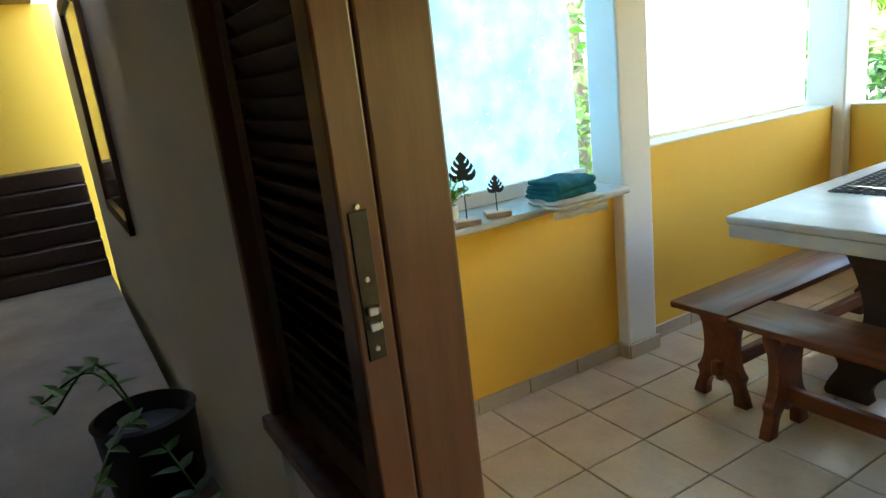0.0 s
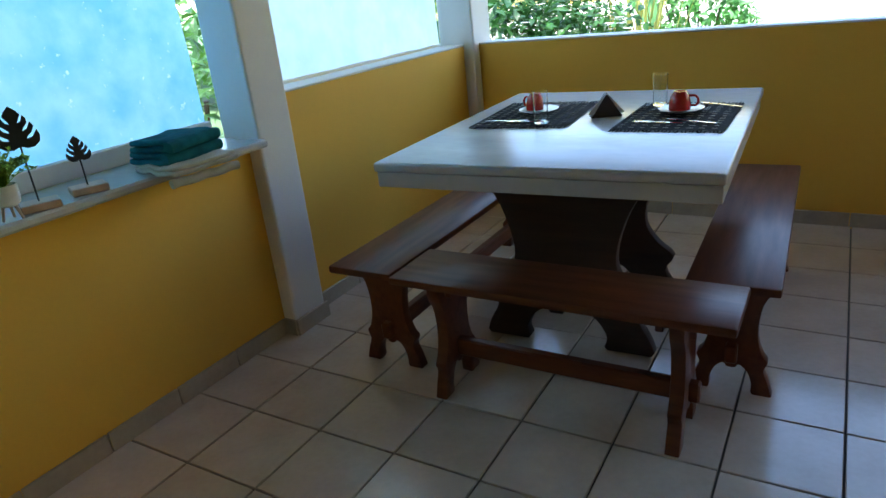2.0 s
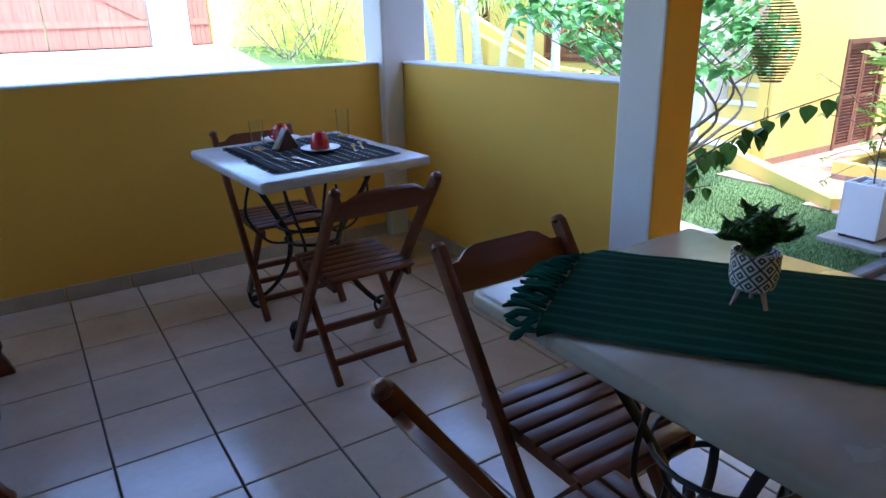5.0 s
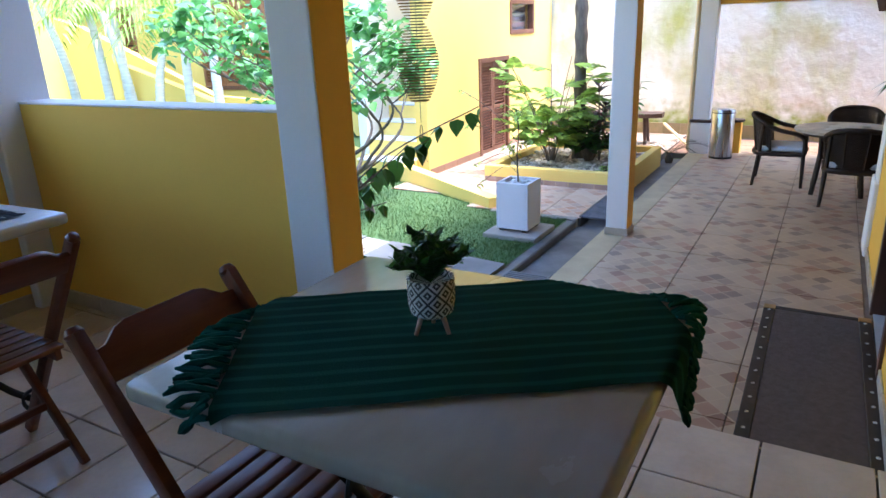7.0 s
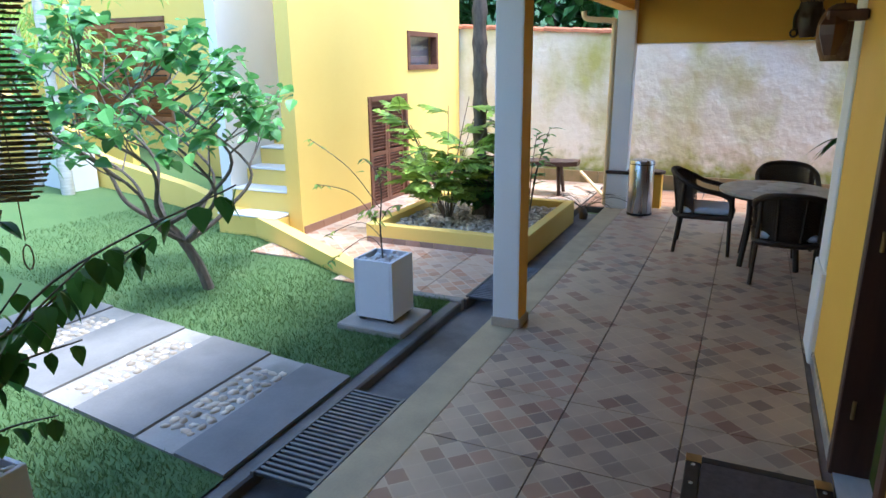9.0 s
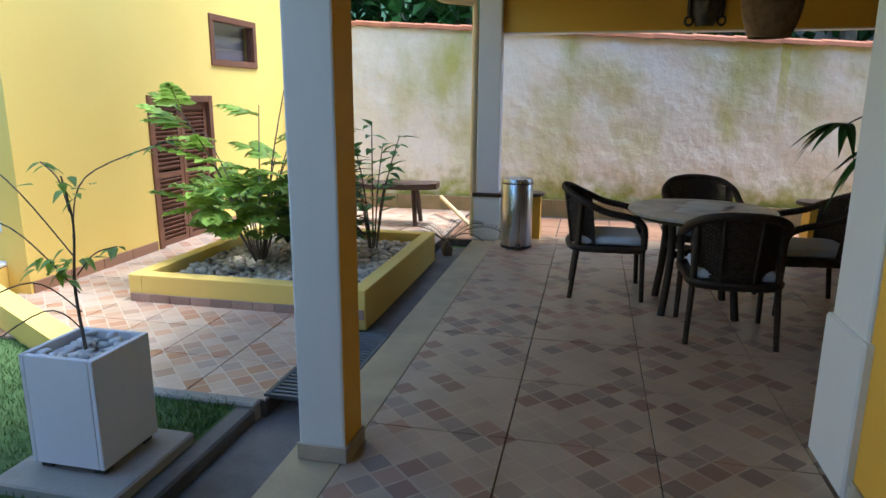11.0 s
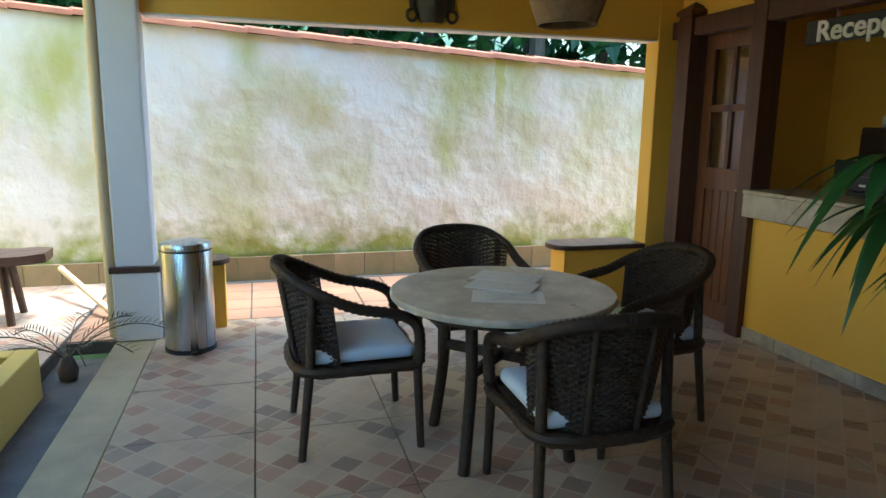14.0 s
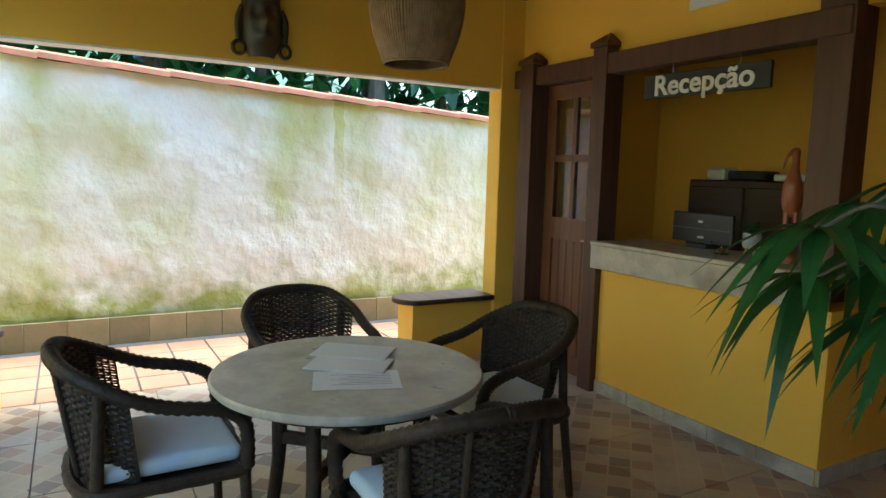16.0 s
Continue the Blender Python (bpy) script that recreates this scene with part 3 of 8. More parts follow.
def base_run(parent, x0, y0, x1, y1, z, h, th, piece, mat=BASEB):
    d = Vector((x1 - x0, y1 - y0, 0))
    n = max(1, round(d.length / piece))
    step = d.length / n
    ob = None
    for k in range(n):
        m = Matrix.Translation(Vector((x0, y0, z)) + d * ((k + 0.5) / n)) @ Matrix.Rotation(math.atan2(d.y, d.x), 4, "Z")
        if ob is None:
            ob = part("baseboard_tile", boxed(-step / 2 + 0.002, step / 2 - 0.002, -th / 2, th / 2, 0, h, bevel=0.003), mat, parent, m=m)
        else:
            again("baseboard_tile", ob, parent, m)


base_run(bb, -2.06, 1.673, 2.005, 1.673, H, 0.08, 0.014, 0.325)
base_run(bb, -2.123, -2.24, -2.123, -0.39, H, 0.08, 0.014, 0.325)
base_run(bb, -2.133, -0.16, -2.133, 1.60, H, 0.08, 0.014, 0.325)
base_run(bb, 2.132, -0.14, 2.132, 1.61, H, 0.08, 0.014, 0.325)
base_run(bb, -2.05, -0.39, -2.05, -0.16, H, 0.08, 0.016, 0.325)
base_run(bb, -2.13, -0.388, -2.05, -0.388, H, 0.08, 0.016, 0.325)
bw = tagged(new("baseboard_walkway"), "beige tile foot round the walkway columns and wall", "baseboard", "", "structure")
base_run(bw, 6.239, -0.446, 6.239, -0.225, 0, 0.072, 0.014, 0.4)
base_run(bw, 6.245, -0.444, 6.445, -0.444, 0, 0.072, 0.014, 0.4)
base_run(bw, 5.25, YH + 0.008, 6.44, YH + 0.008, 0, 0.09, 0.014, 0.4, TRAVERTINE)
base_run(bw, 2.3, YH + 0.008, 4.15, YH + 0.008, 0, 0.09, 0.014, 0.4, TRAVERTINE)
base_run(bw, 6.46, YH + 0.022, 6.79, YH + 0.022, 0, 0.1, 0.014, 0.4, TRAVERTINE)
base_run(bw, 10.714, -0.44, 10.714, -0.19, 0, 0.085, 0.014, 0.4)

# marble window sill on the west wall and the shelf on the house wall
slab("sill_west", -2.32, -1.99, -2.24, -0.395, H + 0.905, H + 0.937, MARBLE, "white marble sill on the low yellow wall", "sill", 0.009)
slab("blind_rail", -2.33, -2.3, -2.24, -0.4, H + 0.939, H + 1.01, WHITE, "low pale ledge behind the marble sill", "trim", 0.004)


def shelf_house():
    bm = bmesh.new()
    pts = [(-2.13, YV), (-0.96, YV)]
    for k in range(7):
        a = -0.05 + k / 6 * (math.pi / 2 + 0.05)
        pts.append((-1.0 + 0.04 * math.cos(a), -2.065 + 0.04 * math.sin(a)))
    pts.append((-2.13, -2.025))
    vs = [bm.verts.new((x, y, H + 0.935)) for x, y in pts]
    f = bm.faces.new(vs)
    r = bmesh.ops.extrude_face_region(bm, geom=[f])
    bmesh.ops.translate(bm, vec=(0, 0, 0.04), verts=[g for g in r["geom"] if isinstance(g, bmesh.types.BMVert)])
    bmesh.ops.bevel(bm, geom=[e for e in bm.edges if abs(e.verts[0].co.z - e.verts[1].co.z) < 1e-4], offset=0.008, segments=2, affect="EDGES")
    tagged(new("sill_house", finish(bm, MARBLE, True)), "thick white marble shelf with a rounded corner", "sill", "", "structure")


shelf_house()
slab("wall_under_shelf", -2.12, -1.02, YV, -2.07, H - 0.012, H + 0.935, YELLOW, "yellow painted wall under a marble shelf", "wall")

# house wall with its openings
slab("wall_house_west", -2.46, -1.14, -2.46, YV, 0, ZC, WHITE, "white painted house wall", "wall")
slab("wall_house_under_window", -1.14, -0.52, -2.44, YV, H - 0.012, 1.42, WHITE, "white painted wall under a shuttered window", "wall")
slab("wall_house_over_window", -1.14, 1.09, -2.46, YV, 2.85, ZC, WHITE, "white painted wall over a doorway", "wall")
slab("wall_house_mid", 1.09, 4.18, -2.52, YH, -0.12, ZC, YELLOW, "yellow painted house wall", "wall")
slab("wall_house_over_door", 4.18, 5.22, -2.52, YH, 2.12, ZC, YELLOW, "yellow painted wall over a dark door", "wall")
slab("wall_house_end", 5.22, 6.78, -2.52, YH, -0.12, ZC, YELLOW, "yellow painted house wall", "wall")
slab("pilaster_house", 6.45, 6.80, -2.54, YH + 0.016, 0, ZW, WHITE, "white painted pilaster at the wall's end", "column", 0.008)
slab("pilaster_foot", 6.42, 6.82, -2.55, YH + 0.035, 0, 0.62, WHITE, "thicker white foot of a pilaster", "column", 0.01)
# added wall; the dark ceiling colour stands for the room's shade
slab("wall_inside_door", 4.0, 5.4, -4.2, -4.1, -0.12, 2.6, CEIL, "added wall coloured dark for the dim room behind a door", "wall")

# rooms behind the house wall
slab("floor_inside", -8.86, 4.24, -6.14, -2.46, -0.12, H - 0.004, CEMENT, "grey polished floor of the inner room", "floor")
slab("wall_inside_long", -7.36, -2.46, -2.4, -2.26, 0, 3.3, WHITE, "white painted inner wall", "wall")
slab("wall_inside_end", -8.16, -8.01, -6.14, 1.06, 0, 3.3, YELLOW, "yellow painted wall at the end of the hall", "wall")
# unseen wall, kept solid so that daylight stays out of the hall
slab("wall_inside_south", -8.3, 4.24, -6.29, -6.14, 0, 3.3, WHITE, "unseen white wall added to close the hall against daylight", "wall")
slab("wall_inside_east", 4.09, 4.24, -6.14, -2.46, 0, 3.3, WHITE, "white painted side wall of the hall", "wall")
slab("ceiling_inside", -8.3, 6.8, -6.35, -2.52, 3.3, 3.4, CEIL, "plain ceiling of the hall", "ceiling")

# roofs
slab("ceiling_dining", -2.8, 2.49, -2.6, 2.25, ZC, ZC + 0.12, CEIL, "dark boarded ceiling over the dining veranda", "ceiling")
slab("ceiling_walkway", 2.49, 11.05, -2.52, 0.1, ZW, ZW + 0.12, CEIL, "dark boarded ceiling over the walkway", "ceiling")
slab("ceiling_reception", 6.6, 11.05, -7.0, -2.52, ZW, ZW + 0.12, CEIL, "dark boarded ceiling over the reception", "ceiling")
slab("beam_walkway", 2.32, 10.75, -0.40, -0.22, 2.5, ZW, YELLOW, "yellow beam over the walkway columns", "beam")
slab("beam_dining_north", -2.32, 2.31, 1.69, 1.83, 2.85, ZC, YELLOW, "yellow beam over the parapet", "beam")
slab("beam_dining_west", -2.29, -2.11, -2.31, 1.69, 2.85, ZC, YELLOW, "yellow beam over the parapet", "beam")
slab("beam_dining_east", 2.14, 2.3, -2.31, 1.69, 2.85, ZC, YELLOW, "yellow beam over the parapet", "beam")
slab("roof_dining", -3.0, 2.74, -6.6, 2.5, ZC + 0.12, ZC + 0.3, ROOF, "clay tiled roof over the veranda", "roof")
slab("roof_walkway", 2.74, 11.3, -7.3, 0.35, ZW + 0.12, ZW + 0.3, ROOF, "clay tiled roof over the walkway", "roof")

# beam and posts at the entrance side
slab("beam_entrance", 10.84, 10.99, -4.32, -0.43, 2.105, ZW, YELLOW, "deep yellow beam over the entrance", "beam")
slab("beam_entrance_edge", 10.845, 10.985, -4.3, -0.44, 2.092, 2.105, WHITE, "pale lower edge of a beam", "trim")
slab("pillar_entrance", 10.83, 11.0, -4.48, -4.16, -0.02, ZW, YELLOW, "yellow painted pillar beside the reception door", "column", 0.006)
slab("low_wall_entrance", 10.87, 11.12, -4.16, -3.46, -0.02, 0.455, YELLOW, "low yellow wall with a dark wooden top", "wall")
slab("low_wall_entrance_stub", 10.87, 11.06, -0.86, -0.43, -0.02, 0.455, YELLOW, "short low yellow wall with a dark top", "wall")


def rounded_top(name, x0, x1, y0, y1, z0, z1, end, label):
    """A wooden capping with one rounded end; end is +1 or -1 along y."""
    bm = bmesh.new()
    r, cx = (x1 - x0) / 2, (x0 + x1) / 2
    yr = y1 - r if end > 0 else y0 + r
    pts = []
    for k in range(13):
        a = math.pi * k / 12
        pts.append((cx + r * math.cos(a), yr + end * r * math.sin(a)))
    yo = y0 if end > 0 else y1
    pts += [(x0, yo), (x1, yo)]
    f = bm.faces.new([bm.verts.new((x, y, z0)) for x, y in pts])
    rr = bmesh.ops.extrude_face_region(bm, geom=[f])
    bmesh.ops.translate(bm, vec=(0, 0, z1 - z0), verts=[g for g in rr["geom"] if isinstance(g, bmesh.types.BMVert)])
    bmesh.ops.bevel(bm, geom=[e for e in bm.edges if abs(e.verts[0].co.z - e.verts[1].co.z) < 1e-4], offset=0.006, segments=2, affect="EDGES")
    tagged(new(name, finish(bm, WOOD_DARK, True)), label, "wall top", "", "structure")


rounded_top("low_wall_top", 10.82, 11.17, -4.16, -3.36, 0.455, 0.493, 1, "dark wooden top with a rounded end on a low wall")
rounded_top("low_wall_top_stub", 10.82, 11.1, -0.90, -0.44, 0.455, 0.49, -1, "dark wooden top with a rounded end on a low wall")
slab("column_far_plinth", 10.69, 10.95, -0.455, -0.18, 0, 0.46, WHITE, "thicker white foot of a column", "column", 0.006)
slab("column_far_band", 10.675, 10.96, -0.47, -0.165, 0.46, 0.50, WOOD_DARK, "dark wooden band round a column", "trim", 0.004)

# walkway floor, border and drain
floor_walk = slab("floor_walkway", 2.24, 10.88, -2.37, -0.42, -0.12, -0.008, GROUT_WARM, "walkway floor of printed diamond tiles", "floor")
floor_rec = slab("floor_reception", 6.78, 10.88, -7.0, -2.37, -0.12, -0.008, GROUT_WARM, "reception floor of printed diamond tiles", "floor")
slab("walkway_border", 2.24, 10.7, -0.42, -0.17, -0.12, -0.002, BORDER, "plain worn cement border of the walkway", "border", 0.006)
slab("drain_bed", 2.24, 10.7, -0.17, 0.205, -0.16, -0.105, WETCEM, "damp cement drain channel", "drain")
slab("drain_kerb", 2.24, 6.72, 0.205, 0.315, -0.16, -0.035, WETCEM, "narrow cement kerb beside the drain", "kerb", 0.012)
slab("step_upper", 2.38, 2.68, -2.37, -0.42, -0.1, 0.38, BORDER, "cement step down to the walkway", "step", 0.01)
slab("step_lower", 2.68, 2.98, -2.37, -0.42, -0.1, 0.19, BORDER, "cement step down to the walkway", "step", 0.01)

# patio and strip behind the entrance
patio = slab("patio", 7.16, 12.56, 0.17, 2.76, -0.16, -0.022, GROUT, "patio of warm terracotta tiles", "pavement")
slab("patio_edge", 6.72, 7.158, 0.17, 1.42, -0.16, -0.022, GROUT, "near edge of the tiled patio", "pavement")
strip = slab("patio_strip", 10.88, 12.56, -5.6, 0.17, -0.16, -0.05, GROUT, "strip of terracotta tiles along the boundary wall", "pavement")

# boundary wall with stepped coping
def boundary_wall():
    bm = bmesh.new()
    n, k = 90, 26
    y0, y1 = -7.5, 3.6
    g = {}
    for i in range(n + 1):
        y = y0 + (y1 - y0) * i / n
        top = 2.288 + 0.055 * y
        for j in range(k + 1):
            z = -0.15 + (top + 0.15) * j / k
            dx = 0.028 * noise.noise((y * 3.1, z * 3.1, 0.3)) + 0.014 * noise.noise((y * 8, z * 8, 2.0))
            g[i, j] = bm.verts.new((12.6 + dx, y, z))
    for i in range(n):
        for j in range(k):
            bm.faces.new((g[i, j], g[i, j + 1], g[i + 1, j + 1], g[i + 1, j]))
    back = {}
    for i in range(n + 1):
        for j in (0, k):
            back[i, j] = bm.verts.new((12.78, g[i, j].co.y, g[i, j].co.z))
    for i in range(n):
        bm.faces.new((g[i, k], back[i, k], back[i + 1, k], g[i + 1, k]))
        bm.faces.new((back[i, 0], back[i + 1, 0], back[i + 1, k], back[i, k]))
    return tagged(new("wall_boundary", finish(bm, LIMEWASH, True, 60)), "tall lumpy lime-washed boundary wall streaked with moss", "wall", "", "structure")


bwall = boundary_wall()
cop = None
yy = -7.4
while yy < 3.5:
    m = Matrix.Translation((12.69, yy, 2.288 + 0.055 * yy + 0.006)) @ Matrix.Rotation(0.055 + 0.05, 4, "X") @ Matrix.Rotation(0.02 * noise.noise((yy, 1, 0)), 4, "Z")
    if cop is None:
        bm = bmesh.new()
        for k in range(9):
            a = math.pi * k / 8
            for s in (0, 1):
                bm.verts.new((-0.14 * math.cos(a) * (1 - 0.1 * s), -0.25 + 0.5 * s, 0.050 * math.sin(a) ** 0.5 - 0.012 * s))
                bm.verts.new((-0.155 * math.cos(a) * (1 - 0.1 * s), -0.25 + 0.5 * s, 0.072 * math.sin(a) ** 0.5 - 0.012 * s - 0.001))
        bm.verts.ensure_lookup_table()
        for k in range(8):
            i = 4 * k
            v = bm.verts
            bm.faces.new((v[i], v[i + 4], v[i + 6], v[i + 2]))
            bm.faces.new((v[i + 1], v[i + 3], v[i + 7], v[i + 5]))
            bm.faces.new((v[i], v[i + 1], v[i + 5], v[i + 4]))
            bm.faces.new((v[i + 2], v[i + 6], v[i + 7], v[i + 3]))
        cop = part("coping_tile", bm, COPING, bwall, m=m, smooth=True)
    else:
        again("coping_tile", cop, bwall, m)
    yy += 0.47
bandp = tagged(new("baseboard_boundary"), "mossy terracotta tile band at the foot of the boundary wall", "baseboard", "", "structure")
base_run(bandp, 12.545, 2.7, 12.545, -6.0, -0.05, 0.23, 0.03, 0.30, surface("mossy_tile", (0.34, 0.24, 0.13), (0.22, 0.19, 0.08), 0.7, 5, 50, 0.1, rand=0.15))

# yellow annex wall with the low shuttered door and the small window
def wall_with_holes(name, x0, x1, z0, z1, y0, y1, holes, mat, label):
    """A wall along x with rectangular openings (x0, x1, z0, z1) cut right through it."""
    xs = sorted({x0, x1, *[v for h in holes for v in h[:2]]})
    zs = sorted({z0, z1, *[v for h in holes for v in h[2:]]})
    bm = bmesh.new()
    for a, b in zip(xs, xs[1:]):
        for c, d in zip(zs, zs[1:]):
            if not any(h[0] <= a and b <= h[1] and h[2] <= c and d <= h[3] for h in holes):
                box(bm, a, b, y0, y1, c, d)
    bmesh.ops.remove_doubles(bm, verts=bm.verts, dist=1e-5)
    seen, dead = {}, []
    for f in bm.faces:
        key = frozenset(v.index for v in f.verts) if False else tuple(sorted((round(v.co.x, 4), round(v.co.y, 4), round(v.co.z, 4)) for v in f.verts))
        if key in seen:
            dead += [f, seen[key]]
        seen[key] = f
    bmesh.ops.delete(bm, geom=list(set(dead)), context="FACES")
    return tagged(new(name, finish(bm, mat)), label, "wall", "", "structure")


wall_with_holes("wall_annex", 7.97, 12.58, -0.13, 5.6, 2.76, 2.95, [(9.53, 10.63, -0.02, 1.475), (10.69, 11.71, 1.80, 2.345)], YELLOW_OUT, "tall bright yellow annex wall")
slab("wall_annex_back", 8.02, 12.58, 3.82, 3.96, -0.13, 5.6, WHITE, "plain wall closing the annex", "wall")
ba = tagged(new("baseboard_annex"), "pinkish tile band at the foot of the annex wall", "baseboard", "", "structure")
base_run(ba, 7.99, 2.752, 9.5, 2.752, -0.02, 0.1, 0.014, 0.35, TERRA)
base_run(ba, 10.65, 2.752, 12.5, 2.752, -0.02, 0.1, 0.014, 0.35, TERRA)

# ---- dining veranda: furniture ----
def rounded(pts):
    """Softens a sawn outline, keeping its top and its floor line level."""
    lo, hi = min(z for _, z in pts), max(z for _, z in pts)
    out = []
    for p in smooth_line([(x, 0, z) for x, z in pts], 3):
        q = (p.x, min(hi, max(lo, p.z)))
        if not out or math.hypot(q[0] - out[-1][0], q[1] - out[-1][1]) > 0.004:
            out.append(q)
    return out


def leg_profile(w, h):
    """Half-symmetric outline of a shaped slab leg: broad top, waist, two feet with an arch between."""
    half = [(0.46 * w, h), (0.44 * w, h * 0.90), (0.34 * w, h * 0.78), (0.30 * w, h * 0.62), (0.31 * w, h * 0.48), (0.37 * w, h * 0.36),
            (0.44 * w, h * 0.30), (0.40 * w, h * 0.22), (0.46 * w, h * 0.12), (0.50 * w, h * 0.04), (0.50 * w, 0.0), (0.28 * w, 0.0),
            (0.26 * w, h * 0.10), (0.20 * w, h * 0.20), (0.10 * w, h * 0.25), (0.05 * w, h * 0.22)]
    return rounded(half + [(-x, z) for x, z in reversed(half)])


def bench(m, L, W, HT, label):
    e = thing("bench", m, label, "bench", "benches round the marble table")
    top = bmesh.new()
    box(top, -L / 2, L / 2, -W / 2, W / 2, HT - 0.032, HT, bevel=0.009, seg=2)
    part("seat", top, WOOD, e, smooth=True)
    for sx in (-1, 1):
        lb = bmesh.new()
        outline(lb, leg_profile(W * 0.92, HT - 0.032), 0.045, 0.004)
        bmesh.ops.rotate(lb, verts=lb.verts, matrix=Matrix.Rotation(radians(90), 3, "Z"))
        part("leg", lb, WOOD, e, m=Matrix.Translation((sx * (L / 2 - 0.165), 0, 0)), smooth=True)
    sb = bmesh.new()
    box(sb, -L / 2 + 0.11, L / 2 - 0.11, -0.02, 0.02, 0.13, 0.20, bevel=0.006)
    part("stretcher", sb, WOOD, e)
    for sx in (-1, 1):
        part("brace", boxed(-0.012, 0.012, -W * 0.36, W * 0.36, HT - 0.07, HT - 0.034, bevel=0.003), WOOD, e, m=Matrix.Translation((sx * (L / 2 - 0.22), 0, 0)))
    return e


BL = "varnished red-brown wooden bench with shaped slab legs"
bench(pose(-0.745, -0.443, H), 1.17, 0.295, 0.487, BL + " before the marble table")
bench(pose(-1.482, 0.26, H, 0, 0, 90), 1.66, 0.29, 0.487, BL + " along the yellow wall")
bench(pose(-0.235, 0.425, H, 0, 0, 91.5), 1.44, 0.285, 0.483, BL + " beside the marble table")


def marble_table():
    e = thing("marble_table", pose(-0.845, 0.247, H, 0, 0, 2.2), "square dining table with a thick white marble top", "table")
    tb = bmesh.new()
    box(tb, -0.59, 0.59, -0.71, 0.71, 0.846, 0.882, bevel=0.011, seg=3)
    part("tabletop", tb, MARBLE, e, "thick grey-veined white marble top", smooth=True)
    part("top_edge", boxed(-0.581, 0.581, -0.701, 0.701, 0.79, 0.8455, bevel=0.005, seg=2), MARBLE, e, "marble strip under the top's edge", smooth=True)
    prof = [(0.34, 0.79), (0.33, 0.72), (0.26, 0.60), (0.215, 0.46), (0.215, 0.36), (0.27, 0.28), (0.335, 0.22), (0.30, 0.15), (0.34, 0.07), (0.345, 0.0),
            (0.17, 0.0), (0.17, 0.06), (0.13, 0.13), (0.06, 0.165)]
    prof = rounded(prof + [(-x, z) for x, z in reversed(prof)])
    for sy in (-1, 1):
        lb = bmesh.new()
        outline(lb, prof, 0.05, 0.005)
        part("pedestal", lb, WOOD_DARK, e, "dark shaped wooden pedestal slab", m=Matrix.Translation((-0.035, sy * 0.26, 0)), smooth=True)
    part("stretcher", boxed(-0.065, -0.005, -0.40, 0.40, 0.2, 0.29, bevel=0.006), WOOD_DARK, e)
    for sy in (-1, 1):
        part("bearer", boxed(-0.40, 0.33, -0.03, 0.03, 0.745, 0.788, bevel=0.004), WOOD_DARK, e, m=Matrix.Translation((0, sy * 0.33, 0)))


marble_table()


def scroll(cx, cz, r0, turns, start, sgn, n=26):
    """Points of a flat spiral in the x-z plane."""
    return [(cx + sgn * r0 * (1 - 0.72 * k / n) * math.cos(start + turns * 2 * math.pi * k / n), 0, cz + r0 * (1 - 0.72 * k / n) * math.sin(start + turns * 2 * math.pi * k / n)) for k in range(n + 1)]


def iron_table(m, w, d, label, stone=MARBLE):
    e = thing("cafe_table", m, label, "table", "marble cafe tables")
    tb = bmesh.new()
    box(tb, -w / 2, w / 2, -d / 2, d / 2, 0.748, 0.792, bevel=0.016, seg=3)
    part("tabletop", tb, stone, e, "pale marble top with rounded edges", smooth=True)
    lg = None
    for k, (sx, sy) in enumerate(((1, 1), (-1, 1), (-1, -1), (1, -1))):
        if lg is None:
            pts = smooth_line([(0.30, 0, 0.745), (0.265, 0, 0.66), (0.17, 0, 0.50), (0.115, 0, 0.38), (0.15, 0, 0.24), (0.235, 0, 0.13), (0.31, 0, 0.075), (0.345, 0, 0.055)], 6)
            pts += [Vector(p) for p in scroll(0.315, 0.064, 0.058, 1.35, 0.1, 1)][2:]
            lg = tubed(pts, 0.013, 8, 0.5)
            lg = part("leg", lg, IRON, e, smooth=True, m=Matrix.Rotation(math.atan2(sy * 0.3, sx * 0.3), 4, "Z"))
        else:
            again("leg", lg, e, Matrix.Rotation(math.atan2(sy * 0.3, sx * 0.3), 4, "Z"))
    ring = [(0.125 * math.cos(a * math.pi / 12), 0.125 * math.sin(a * math.pi / 12), 0.40) for a in range(25)]
    part("ring", tubed(ring, 0.008, 8), IRON, e, smooth=True)
    ring2 = [(0.16 * math.cos(a * math.pi / 12), 0.16 * math.sin(a * math.pi / 12), 0.475) for a in range(25)]
    part("ring", tubed(ring2, 0.007, 8), IRON, e, smooth=True)
    for a in (0, 90):
        fr = boxed(-0.3, 0.3, -0.012, 0.012, 0.738, 0.747)
        part("bearer", fr, IRON, e, m=Matrix.Rotation(radians(45 + a), 4, "Z"))
    for a in range(4):
        s = smooth_line([(0.27, 0, 0.70), (0.30, 0, 0.56), (0.22, 0, 0.43), (0.13, 0, 0.40)], 5)
        part("brace", tubed(s, 0.006, 6), IRON, e, smooth=True, m=Matrix.Rotation(radians(a * 90), 4, "Z"))
    return e


iron_table(pose(1.145, 0.748, H, 0, 0, 3.5), 0.76, 0.86, "small marble-topped table on a scrolled black iron base, laid")
iron_table(pose(1.223, -1.355, H + 0.004, 0, 0, 0.5), 0.735, 0.83, "beige marble-topped table on a scrolled iron base under a green runner", MARBLE_WARM_SHADED)


